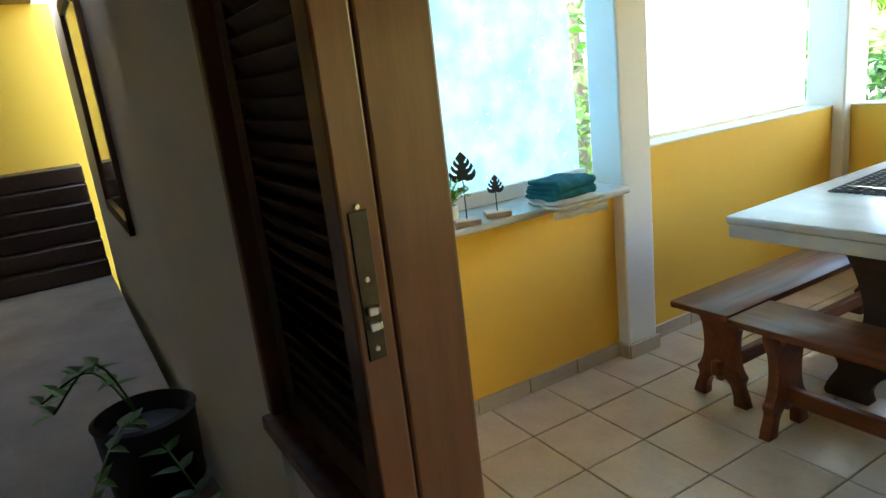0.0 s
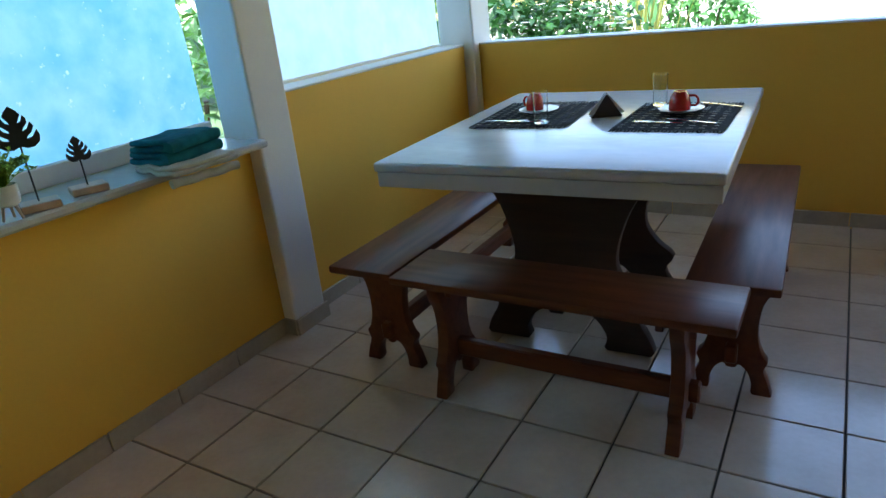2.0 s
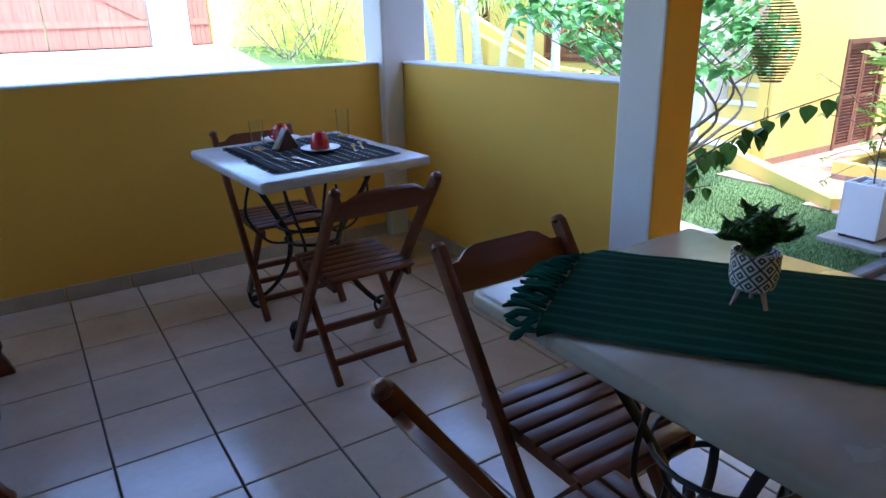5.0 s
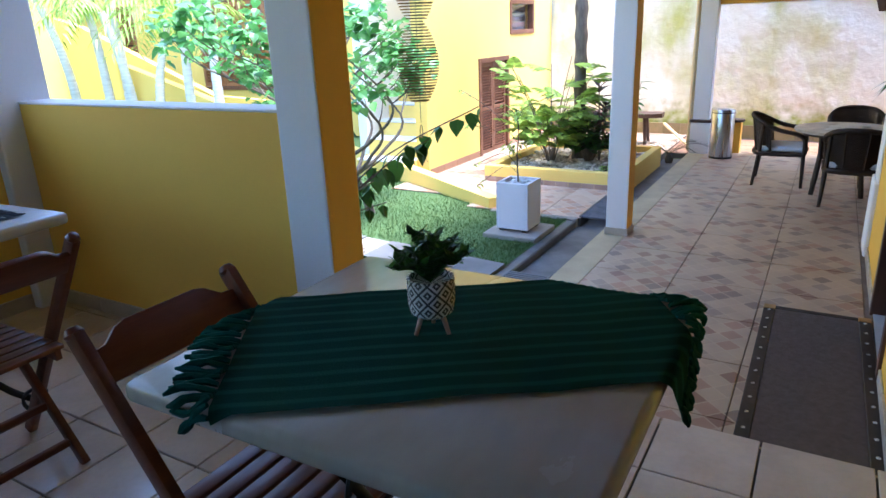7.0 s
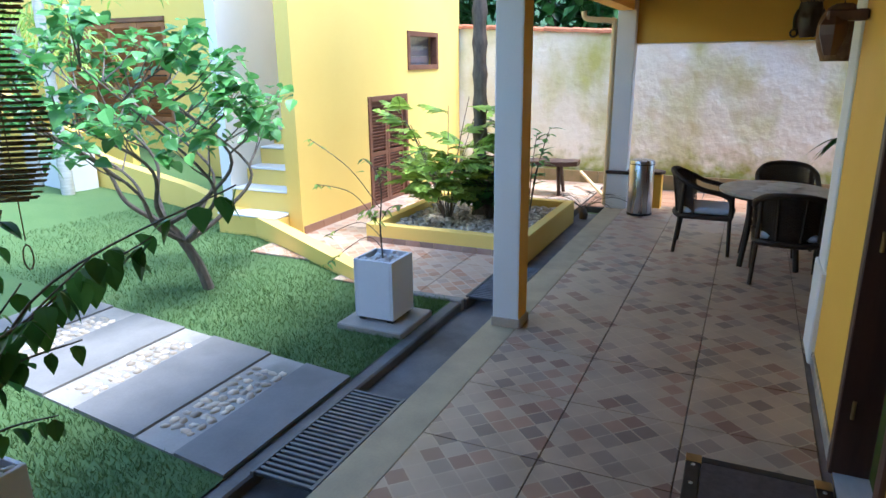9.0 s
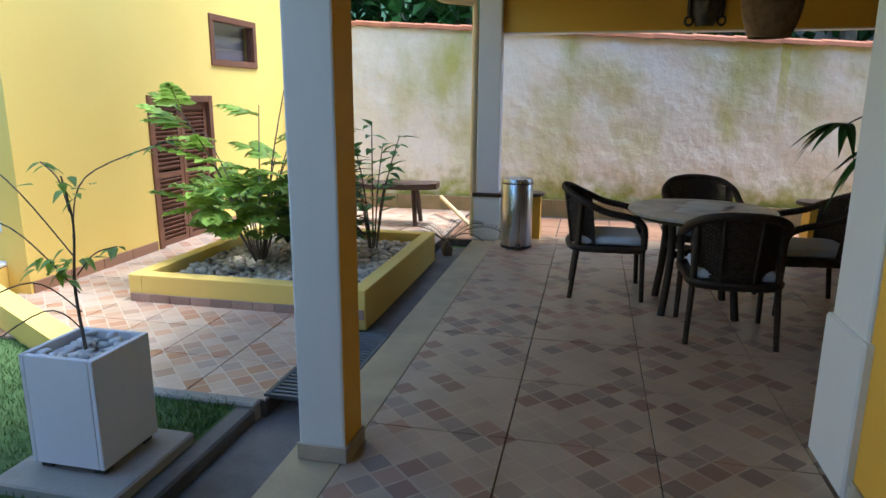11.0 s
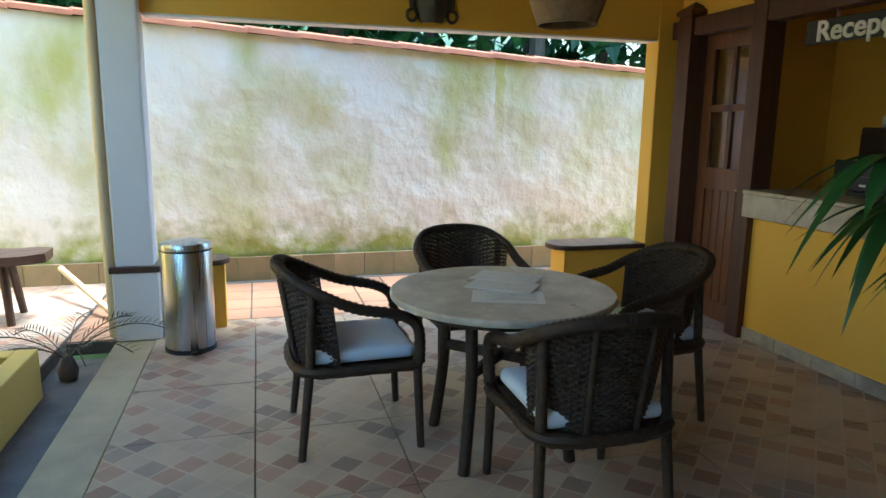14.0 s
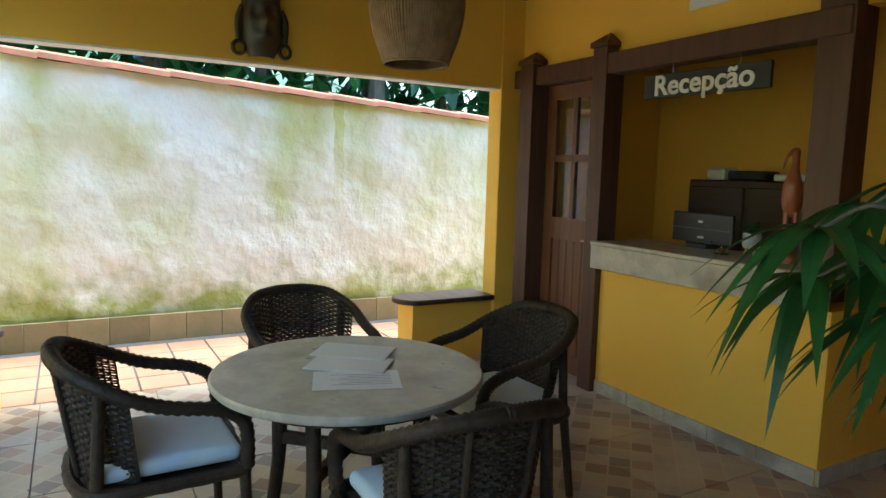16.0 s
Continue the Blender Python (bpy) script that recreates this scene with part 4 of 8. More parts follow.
def folding_chair(m, label):
    """A slatted folding chair that faces +y."""
    e = thing("folding_chair", m, label, "chair", "wooden folding chairs")

    def bar(name, x, y0, z0, y1, z1, w, t, round_top=False):
        d = Vector((0, y1 - y0, z1 - z0))
        bm = boxed(-w / 2, w / 2, -t / 2, t / 2, 0, d.length, bevel=0.005, seg=2)
        if round_top:
            lathe(bm, [(0.001, -0.012), (t * 0.36, -0.008), (t * 0.5, 0.0), (t * 0.36, 0.012), (0.001, 0.016)], 10, Matrix.Translation((0, 0, d.length)), cap=False)
        part(name, bm, WOOD, e, m=Matrix.Translation((x, y0, z0)) @ Matrix.Rotation(-math.atan2(d.y, d.z), 4, "X"), smooth=True)
    for sx in (-1, 1):
        bar("post", sx * 0.195, 0.215, 0.0, -0.345, 0.815, 0.026, 0.042, True)
        bar("leg", sx * 0.165, -0.175, 0.0, 0.155, 0.425, 0.024, 0.036)
        part("side_rail", boxed(-0.011, 0.011, -0.19, 0.175, 0.40, 0.435, bevel=0.003), WOOD, e, m=Matrix.Translation((sx * 0.155, 0, 0)))
    for k in range(7):
        y = -0.175 + k * 0.054
        part("slat", boxed(-0.175, 0.175, y - 0.0225, y + 0.0225, 0.436, 0.452, bevel=0.004, seg=2), WOOD, e, smooth=True)
    pts = [(-0.185, 0.0), (-0.185, 0.075), (-0.15, 0.078), (-0.115, 0.105), (-0.09, 0.112), (0.09, 0.112), (0.115, 0.105), (0.15, 0.078), (0.185, 0.075), (0.185, 0.0)]
    bm = bmesh.new()
    outline(bm, pts, 0.02, 0.003)
    part("backrest", bm, WOOD, e, m=Matrix.Translation((0, -0.288, 0.708)) @ Matrix.Rotation(radians(34), 4, "X"), smooth=True)
    for y, z, w in ((0.15, 0.09, 0.36), (-0.12, 0.075, 0.31), (-0.03, 0.19, 0.31)):
        part("crossbar", boxed(-w / 2, w / 2, -0.011, 0.011, -0.013, 0.013, bevel=0.004), WOOD, e, m=Matrix.Translation((0, y, z)))
    return e


FC = "red-brown slatted wooden folding chair"
folding_chair(pose(1.115, 0.265, H, 0, 0, 0), FC + " drawn up to the small laid table")
folding_chair(pose(1.105, 1.04, H, 0, 0, 180), FC + " between the laid table and the wall")
folding_chair(pose(1.105, -1.07, H, 0, 0, 180), FC + " pushed under the green-runner table")
folding_chair(pose(0.84, -1.415, H, 0, 0, -90), FC + " at the end of the green-runner table")


def runner():
    """A cloth that lies askew over the table, its ends hanging over the edges."""
    cx, cy, zt = 1.223, -1.355, H + 0.797
    hx, hy = 0.367, 0.415
    ax = Vector((0.564, -0.826))
    sd = Vector((0.826, 0.564))
    c = Vector((1.290, -1.428))

    def drape(s, w):
        p = c + ax * s + sd * w
        x, y = p.x - cx, p.y - cy
        ox, oy = max(0, abs(x) - hx), max(0, abs(y) - hy)
        out = math.hypot(ox, oy)
        x2 = math.copysign(min(abs(x), hx + 0.012 + 0.10 * ox), x)
        y2 = math.copysign(min(abs(y), hy + 0.012 + 0.10 * oy), y)
        z = zt + 0.004 - out * 0.95 + 0.0035 * noise.noise((s * 7, w * 9, 0)) + 0.002
        return Vector((cx + x2 + 0.003 * noise.noise((s * 12, w * 12, 3)), cy + y2, z))
    e = thing("table_runner", pose(cx, cy, zt), "dark green striped woven runner with tasselled ends", "cloth")
    inv = e.matrix_world.inverted()
    bm = bmesh.new()
    ns, nw = 60, 36
    S0, S1, WH = -0.465, 0.375, 0.235
    g = [[bm.verts.new(inv @ drape(S0 + (S1 - S0) * i / ns, -WH + 2 * WH * j / nw)) for j in range(nw + 1)] for i in range(ns + 1)]
    for i in range(ns):
        for j in range(nw):
            bm.faces.new((g[i][j], g[i + 1][j], g[i + 1][j + 1], g[i][j + 1]))
    bmesh.ops.solidify(bm, geom=bm.faces[:], thickness=0.004)
    part("cloth", bm, STRIPED, e, smooth=True)
    for s, sg in ((S0, -1), (S1, 1)):
        fb = bmesh.new()
        for k in range(34):
            w = -WH + 2 * WH * (k + 0.5) / 34
            ln_ = 0.07 + 0.02 * random.random()
            pts = []
            for q in range(6):
                f = q / 5
                p = drape(s + sg * ln_ * f, w + 0.014 * f * math.sin(k * 2.3 + f * 3))
                pts.append(inv @ (p + Vector((0, 0, 0.006 + 0.008 * math.sin(f * 5 + k) * (1 - f)))))
            tube(fb, pts, [0.0045, 0.0065, 0.0055, 0.0075, 0.007, 0.003], 6)
        part("fringe", fb, GREEN_CLOTH, e, "knotted green tassels", smooth=True)


runner()


def diamond_pot_material():
    m = surface("white_pot_with_dark_diamonds", (0.74, 0.74, 0.73), (0.68, 0.68, 0.67), 0.45, 6, 60, 0.0)
    nt = m.node_tree
    nd, ln = nt.nodes, nt.links
    bs = nd["Principled BSDF"]
    old = bs.inputs["Base Color"].links[0].from_socket
    tc, sx = nd.new("ShaderNodeTexCoord"), nd.new("ShaderNodeSeparateXYZ")
    ln.new(tc.outputs["Object"], sx.inputs[0])

    def op(kind, a, b=None):
        n = nd.new("ShaderNodeMath")
        n.operation = kind
        for k, v in enumerate((a, b)):
            if v is None:
                continue
            if isinstance(v, (int, float)):
                n.inputs[k].default_value = v
            else:
                ln.new(v, n.inputs[k])
        return n.outputs[0]
    ang = op("MULTIPLY", op("ARCTAN2", sx.outputs["Y"], sx.outputs["X"]), 8 / (2 * math.pi))
    u = op("PINGPONG", ang, 0.5)
    v = op("PINGPONG", op("MULTIPLY", sx.outputs["Z"], 28.0), 0.5)
    d = op("ADD", u, v)
    band = op("GREATER_THAN", op("PINGPONG", op("MULTIPLY", d, 3.0), 0.5), 0.27)
    mx = nd.new("ShaderNodeMix")
    mx.data_type = "RGBA"
    mx.inputs["B"].default_value = (0.05, 0.055, 0.065, 1)
    ln.new(band, mx.inputs["Factor"])
    ln.new(old, mx.inputs["A"])
    ln.new(mx.outputs["Result"], bs.inputs["Base Color"])
    return m


DPOT = diamond_pot_material()


def leaf_blade(bm, m, L, W, fold=0.25, droop=0.2, tip=0.5, n=4):
    """One leaf: a pointed blade folded a little along its midrib, from the origin along +y."""
    rows = []
    for k in range(n + 1):
        t = k / n
        w = W * (math.sin(math.pi * t ** tip) if 0 < t < 1 else 0) * 0.5
        y, z = L * t, -droop * L * t * t
        rows.append((bm.verts.new(m @ Vector((-w, y, z + fold * w))), bm.verts.new(m @ Vector((0, y, z))), bm.verts.new(m @ Vector((w, y, z + fold * w)))))
    for a, b in zip(rows, rows[1:]):
        for i in (0, 1):
            try:
                bm.faces.new((a[i], a[i + 1], b[i + 1], b[i]))
            except ValueError:
                pass


def succulent(m, label, potmat, r, hp, leg, leaf_mat, spread, height, n, lw=0.02):
    e = thing("potted_plant", m, label, "potted plant")
    part("pot", lathed([(r * 0.62, leg), (r * 0.9, leg + hp * 0.12), (r, leg + hp * 0.4), (r, leg + hp), (r * 0.9, leg + hp), (r * 0.88, leg + hp * 0.82), (0.001, leg + hp * 0.8)], 28), potmat, e, smooth=True)
    if leg > 0:
        for k in range(3):
            a = 2 * math.pi * k / 3 + 0.5
            part("leg", tubed([(r * 0.5 * math.cos(a), r * 0.5 * math.sin(a), leg + 0.004), (r * 0.8 * math.cos(a), r * 0.8 * math.sin(a), 0)], [0.0055, 0.004], 8), PINK, e, "pale wooden leg", smooth=True)
    bm, st = bmesh.new(), bmesh.new()
    rnd = random.Random(round(r * 10000) + n)
    for k in range(n):
        a, inc = rnd.random() * 6.28, rnd.random() ** 0.7
        base = Vector((0, 0, leg + hp * 0.85))
        end = base + Vector((math.cos(a) * spread * inc, math.sin(a) * spread * inc, height * (1.0 - 0.55 * inc * inc) * (0.55 + 0.45 * rnd.random())))
        mid = base.lerp(end, 0.5) + Vector((0, 0, height * 0.12))
        pts = smooth_line([base, mid, end], 4)
        tube(st, pts, 0.0013, 4)
        for q in range(1, len(pts)):
            for s in range(3):
                az = rnd.random() * 6.28
                mm = Matrix.Translation(pts[q]) @ Matrix.Rotation(az, 4, "Z") @ Matrix.Rotation(radians(25 + 40 * rnd.random()), 4, "X")
                leaf_blade(bm, mm, lw * (0.8 + 0.6 * rnd.random()), lw * 0.75, 0.3, 0.15, 0.6, 3)
    part("stem", st, leaf_mat, e)
    part("foliage", bm, leaf_mat, e)
    return e


succulent(pose(1.245, -1.34, H + 0.803), "small plant in a diamond-patterned white pot on wooden legs", DPOT, 0.045, 0.078, 0.034, LEAF, 0.075, 0.10, 26, 0.022)


def placemat(m, w, d, label, fringe_axis="y"):
    e = thing("placemat", m, label, "placemat", "dark woven placemats")
    bm = bmesh.new()
    n = 14
    g = [[bm.verts.new((-w / 2 + w * i / n, -d / 2 + d * j / n, 0.003 + 0.0012 * noise.noise((i * 0.9 + m.translation.x * 9, j * 0.9, m.translation.y * 7)))) for j in range(n + 1)] for i in range(n + 1)]
    for i in range(n):
        for j in range(n):
            bm.faces.new((g[i][j], g[i + 1][j], g[i + 1][j + 1], g[i][j + 1]))
    bmesh.ops.solidify(bm, geom=bm.faces[:], thickness=0.003)
    part("cloth", bm, BLACK_MAT, e)
    dots = bmesh.new()
    rnd = random.Random(round(m.translation.x * 100))
    for i in range(9):
        for j in range(11):
            x, y = -w / 2 + w * (i + 0.7) / 9.6, -d / 2 + d * (j + 0.8) / 11.8
            l = 0.012 + 0.012 * rnd.random()
            box(dots, x - l / 2, x + l / 2, y - 0.0022, y + 0.0022, 0.0052, 0.0062)
    part("stitching", dots, TOWEL_B, e, "pale stitched flecks")["kind"] = "stuff"
    for s in (-1, 1):
        fb = bmesh.new()
        for k in range(30):
            x = -w / 2 + w * (k + 0.5) / 30
            l = 0.022 + 0.018 * rnd.random()
            tube(fb, [(x, s * d / 2 * 0.99, 0.004), (x + 0.004 * rnd.uniform(-1, 1), s * (d / 2 + l * 0.6), 0.0045), (x + 0.010 * rnd.uniform(-1, 1), s * (d / 2 + l), 0.0035)], [0.0028, 0.0024, 0.001], 5)
        part("fringe", fb, BLACK_MAT, e, "short dark fringe")
    return e


def plate(m):
    e = thing("saucer_plate", m, "white china plate under an upturned cup", "plate", "china plates")
    part("dish", lathed([(0.045, 0), (0.052, 0.004), (0.085, 0.013), (0.088, 0.0155), (0.084, 0.016), (0.052, 0.0075), (0.001, 0.006)], 32), CERAMIC, e, smooth=True)
    return e


def mug(m):
    e = thing("cup", m, "glossy red cup turned upside down on its plate", "cup", "red cups")
    part("bowl", lathed([(0.041, 0.0), (0.0425, 0.004), (0.041, 0.03), (0.034, 0.055), (0.026, 0.066), (0.024, 0.072), (0.021, 0.072), (0.02, 0.067), (0.001, 0.066)], 28), RED_MUG, e, smooth=True)
    pts = smooth_line([(0.038, 0, 0.015), (0.060, 0, 0.014), (0.068, 0, 0.032), (0.058, 0, 0.05), (0.033, 0, 0.052)], 5)
    part("handle", tubed(pts, 0.0048, 8), RED_MUG, e, smooth=True)
    return e


def tumbler(m, h=0.13, r=0.031):
    e = thing("glass", m, "tall clear straight drinking glass", "glass", "drinking glasses")
    o = part("tumbler", lathed([(r * 0.9, 0), (r, h), (r - 0.0022, h), (r * 0.9 - 0.002, 0.009), (0.001, 0.008)], 28), GLASS, e, smooth=True)
    return e


def fork(m, kind):
    e = thing(kind, m, "plain polished steel table " + kind, kind, "steel cutlery")
    bm = bmesh.new()
    pts = [(-0.006, -0.09), (0.006, -0.09), (0.004, -0.02), (0.0035, 0.03), (0.011, 0.05), (0.012, 0.062), (-0.012, 0.062), (-0.011, 0.05), (-0.0035, 0.03), (-0.004, -0.02)]
    f = bm.faces.new([bm.verts.new((x, y, 0.001)) for x, y in pts])
    if kind == "fork":
        for x in (-0.0105, -0.0035, 0.0035, 0.0105):
            box(bm, x - 0.0014, x + 0.0014, 0.06, 0.1, 0.001, 0.0028)
    else:
        f2 = bm.faces.new([bm.verts.new((0.011 * math.cos(a), 0.075 + 0.03 * math.sin(a), 0.001)) for a in [k * math.pi / 8 for k in range(16)]])
    fl = [q for q in bm.faces if len(q.verts) > 5]
    r = bmesh.ops.extrude_face_region(bm, geom=fl)
    bmesh.ops.translate(bm, vec=(0, 0, 0.002), verts=[q for q in r["geom"] if isinstance(q, bmesh.types.BMVert)])
    part("blade", bm, CUTLERY, e)
    return e


def napkin_holder(m):
    e = thing("napkin_holder", m, "triangular dark wooden napkin holder with folded paper napkins", "napkin holder", "napkin holders")
    for s in (-1, 1):
        bm = bmesh.new()
        outline(bm, [(-0.062, 0), (0.062, 0), (0.004, 0.088), (-0.004, 0.088)], 0.005, 0.001)
        part("side", bm, WOOD_DARK, e, m=Matrix.Translation((0, s * 0.021, 0)))
    part("base", boxed(-0.062, 0.062, -0.023, 0.023, 0, 0.006, bevel=0.001), WOOD_DARK, e)
    for k in range(4):
        bm = bmesh.new()
        outline(bm, [(-0.072, 0.012), (0.072, 0.012), (0.002, 0.096)], 0.0035)
        part("napkin", bm, PAPER, e, "folded white paper napkin", m=Matrix.Translation((0.003 * (k % 2), -0.011 + k * 0.0072, 0)))
    return e


ZT = H + 0.8835
placemat(pose(-1.122, 0.352, ZT, 0, 0, 4), 0.42, 0.50, "dark woven placemat with pale flecks on the marble table")
placemat(pose(-0.512, 0.318, ZT, 0, 0, 0), 0.40, 0.50, "dark woven placemat with pale flecks on the marble table")
plate(pose(-1.122, 0.385, ZT + 0.0065))
plate(pose(-0.522, 0.393, ZT + 0.0065))
mug(pose(-1.145, 0.405, ZT + 0.0145, 0, 0, 160))
mug(pose(-0.528, 0.395, ZT + 0.0145, 0, 0, 15))
tumbler(pose(-1.02, 0.16, ZT + 0.0065))
tumbler(pose(-0.635, 0.53, ZT + 0.0065))
napkin_holder(pose(-0.805, 0.33, ZT, 0, 0, 28))
fork(pose(-1.18, 0.19, ZT + 0.007, 0, 0, 95), "fork")
fork(pose(-1.08, 0.17, ZT + 0.007, 0, 0, 88), "spoon")
fork(pose(-0.56, 0.18, ZT + 0.007, 0, 0, 80), "fork")
fork(pose(-0.44, 0.2, ZT + 0.007, 0, 0, 70), "spoon")
fork(pose(-0.39, 0.52, ZT + 0.007, 0, 0, 60), "spoon")
ZS = H + 0.7935
placemat(pose(1.155, 0.91, ZS, 0, 0, 93), 0.34, 0.52, "dark woven placemat with pale flecks on the small table")
placemat(pose(1.16, 0.58, ZS, 0, 0, 93), 0.32, 0.52, "dark woven placemat with pale flecks on the small table")
plate(pose(1.205, 0.715, ZS + 0.0065))
plate(pose(1.15, 1.06, ZS + 0.0065))
mug(pose(1.205, 0.72, ZS + 0.0145, 0, 0, 70))
mug(pose(1.15, 1.06, ZS + 0.0145, 0, 0, 200))
tumbler(pose(0.99, 0.92, ZS + 0.0065))
tumbler(pose(1.44, 0.99, ZS + 0.0065))
napkin_holder(pose(1.09, 0.85, ZS + 0.0055, 0, 0, 25))
fork(pose(1, 0.59, ZS + 0.007, 0, 0, 15), "fork")
fork(pose(1.34, 0.66, ZS + 0.007, 0, 0, -20), "fork")
fork(pose(1.39, 0.69, ZS + 0.007, 0, 0, -20), "spoon")
fork(pose(1.06, 0.56, ZS + 0.007, 0, 0, 10), "spoon")

# ---- things on the marble sill ----
ZL = H + 0.938


def monstera(m, size, rod, label):
    """A black cut-out leaf on a thin rod, on a small wooden block; it faces +x."""
    e = thing("leaf_ornament", m, label, "ornament", "black leaf ornaments")
    part("block", boxed(-0.04, 0.04, -0.055, 0.055, 0, 0.024, bevel=0.003), PINK, e, "rough pinkish wooden block")
    part("rod", tubed([(0, 0, 0.022), (0, 0, 0.024 + rod + size * 0.3)], 0.0028, 6), BLACK, e)
    bm = bmesh.new()
    half = [(0, 0.0), (0.16, -0.07), (0.33, -0.05), (0.46, 0.06), (0.50, 0.22), (0.46, 0.36), (0.33, 0.20), (0.20, 0.17), (0.22, 0.22), (0.34, 0.32), (0.42, 0.46), (0.36, 0.58), (0.26, 0.42), (0.14, 0.36),
            (0.17, 0.43), (0.29, 0.56), (0.30, 0.68), (0.24, 0.76), (0.17, 0.62), (0.09, 0.58), (0.13, 0.67), (0.20, 0.79), (0.13, 0.90), (0.0, 1.02)]
    pts = half + [(-x, z) for x, z in reversed(half[1:-1])]
    outline(bm, [(x * size, z * size) for x, z in pts], 0.004)
    bmesh.ops.triangulate(bm, faces=[f for f in bm.faces if len(f.verts) > 4])
    part("leaf", bm, BLACK, e, "flat black cut-out leaf", m=Matrix.Translation((0.004, 0, 0.024 + rod)) @ Matrix.Rotation(radians(90), 4, "Z"))


monstera(pose(-2.045, -1.52, ZL, 0, 0, -22), 0.152, 0.222, "large black cut-out leaf on a rod and wooden block")
monstera(pose(-2.045, -1.315, ZL, 0, 0, -22), 0.115, 0.168, "middle-sized black cut-out leaf on a rod and wooden block")
monstera(pose(-2.06, -1.145, ZL, 0, 0, -22), 0.074, 0.085, "small black cut-out leaf on a rod and wooden block")
succulent(pose(-2.025, -1.408, ZL), "small leafy plant in a wired white pot on three wooden legs", CERAMIC, 0.036, 0.062, 0.04, LEAF_L, 0.10, 0.125, 48, 0.014)


def white_vase():
    e = thing("vase", pose(-2.01, -1.675, ZL) @ Matrix.Diagonal((0.80, 0.80, 0.85, 1)), "tall white ceramic vase with wooden flowers in it", "vase")
    part("body", lathed([(0.075, 0), (0.085, 0.01), (0.087, 0.05), (0.078, 0.11), (0.052, 0.19), (0.036, 0.25), (0.033, 0.285), (0.043, 0.32), (0.039, 0.32), (0.029, 0.285), (0.027, 0.24), (0.001, 0.18)], 36), CERAMIC, e, smooth=True)
    for x, y, z, r in ((0.0, -0.02, 0.585, 0.08), (0.03, -0.17, 0.60, 0.075), (-0.02, -0.13, 0.55, 0.07)):
        part("stem", tubed(smooth_line([(0, 0, 0.2), (x * 0.4, y * 0.4, 0.40), (x, y, z)], 5), 0.003, 6), BLACK, e)
        fb = bmesh.new()
        for ring in range(3):
            for k in range(8):
                mm = Matrix.Translation((x, y, z + 0.012 * ring)) @ Matrix.Rotation(2 * math.pi * k / 8 + ring * 0.4, 4, "Z") @ Matrix.Rotation(radians(12 + 26 * ring), 4, "X")
                leaf_blade(fb, mm, r * (1 - 0.22 * ring), r * 0.62, 0.5, -0.12, 0.8, 4)
        part("flower", fb, RATTAN, e, "brown wooden flower")
    for k, (x, y, mt) in enumerate(((0.01, -0.03, PETAL_R), (-0.02, 0.02, GOLD), (0.03, 0.03, BRONZE))):
        part("seed", lathed([(0.001, -0.018), (0.013, -0.012), (0.018, 0), (0.013, 0.012), (0.001, 0.018)], 12, Matrix.Translation((x, y, 0.37 + 0.015 * k)), cap=False), mt, e, smooth=True)


white_vase()


def dark_vase():
    e = thing("vase", pose(-2.05, -1.94, ZL), "tall dark wooden vase tapering to its foot", "vase")
    part("body", lathed([(0.035, 0), (0.045, 0.02), (0.075, 0.15), (0.088, 0.26), (0.075, 0.38), (0.045, 0.46), (0.05, 0.49), (0.044, 0.49), (0.038, 0.45), (0.001, 0.3)], 32), WOOD_DARK, e, smooth=True)


dark_vase()


def towel_stack():
    for z, w, d, h, mat, dx, label in ((0, 0.27, 0.25, 0.034, TOWEL_B, 0.045, "folded beige checked towel hanging over the sill"), (0.032, 0.25, 0.20, 0.042, TOWEL, 0.0, "folded teal towel on a stack"), (0.072, 0.25, 0.19, 0.042, TOWEL, 0.01, "folded dark teal towel on a stack")):
        e = thing("towel", pose(-2.03 + dx, -0.81, ZL + z, 0, 0, -7 if z == 0 else 9 if z > 0.05 else 2), label, "towel", "folded towels")
        bm = bmesh.new()
        for q in range(2):
            hh = h / 2
            box(bm, -d / 2, d / 2 - 0.01 * q, -w / 2 + 0.006 * q, w / 2 - 0.004 * q, hh * q, hh * (q + 1) - 0.002, bevel=hh * 0.42, seg=4)
        bmesh.ops.subdivide_edges(bm, edges=[ed for ed in bm.edges if ed.calc_length() > 0.08], cuts=4, use_grid_fill=True)
        for v in bm.verts:
            v.co.z += 0.011 * noise.noise((v.co.x * 16, v.co.y * 16, z * 40))
            v.co.y += 0.012 * noise.noise((v.co.x * 9, z * 60, 4.0))
            if v.co.x > 0.13:
                v.co.z -= (v.co.x - 0.13) * 1.0
        part("cloth", bm, mat, e, smooth=True)
        rb = bmesh.new()
        tube(rb, [(d / 2 - 0.012 - (0.0 if dx < 0.04 else 0.01), -w / 2 + w * k / 8, h * 0.45 - (0.04 if dx > 0.04 else 0) + 0.003 * math.sin(k * 2)) for k in range(9)], h * 0.47, 12)
        part("rolled_edge", rb, mat, e, smooth=True)


towel_stack()


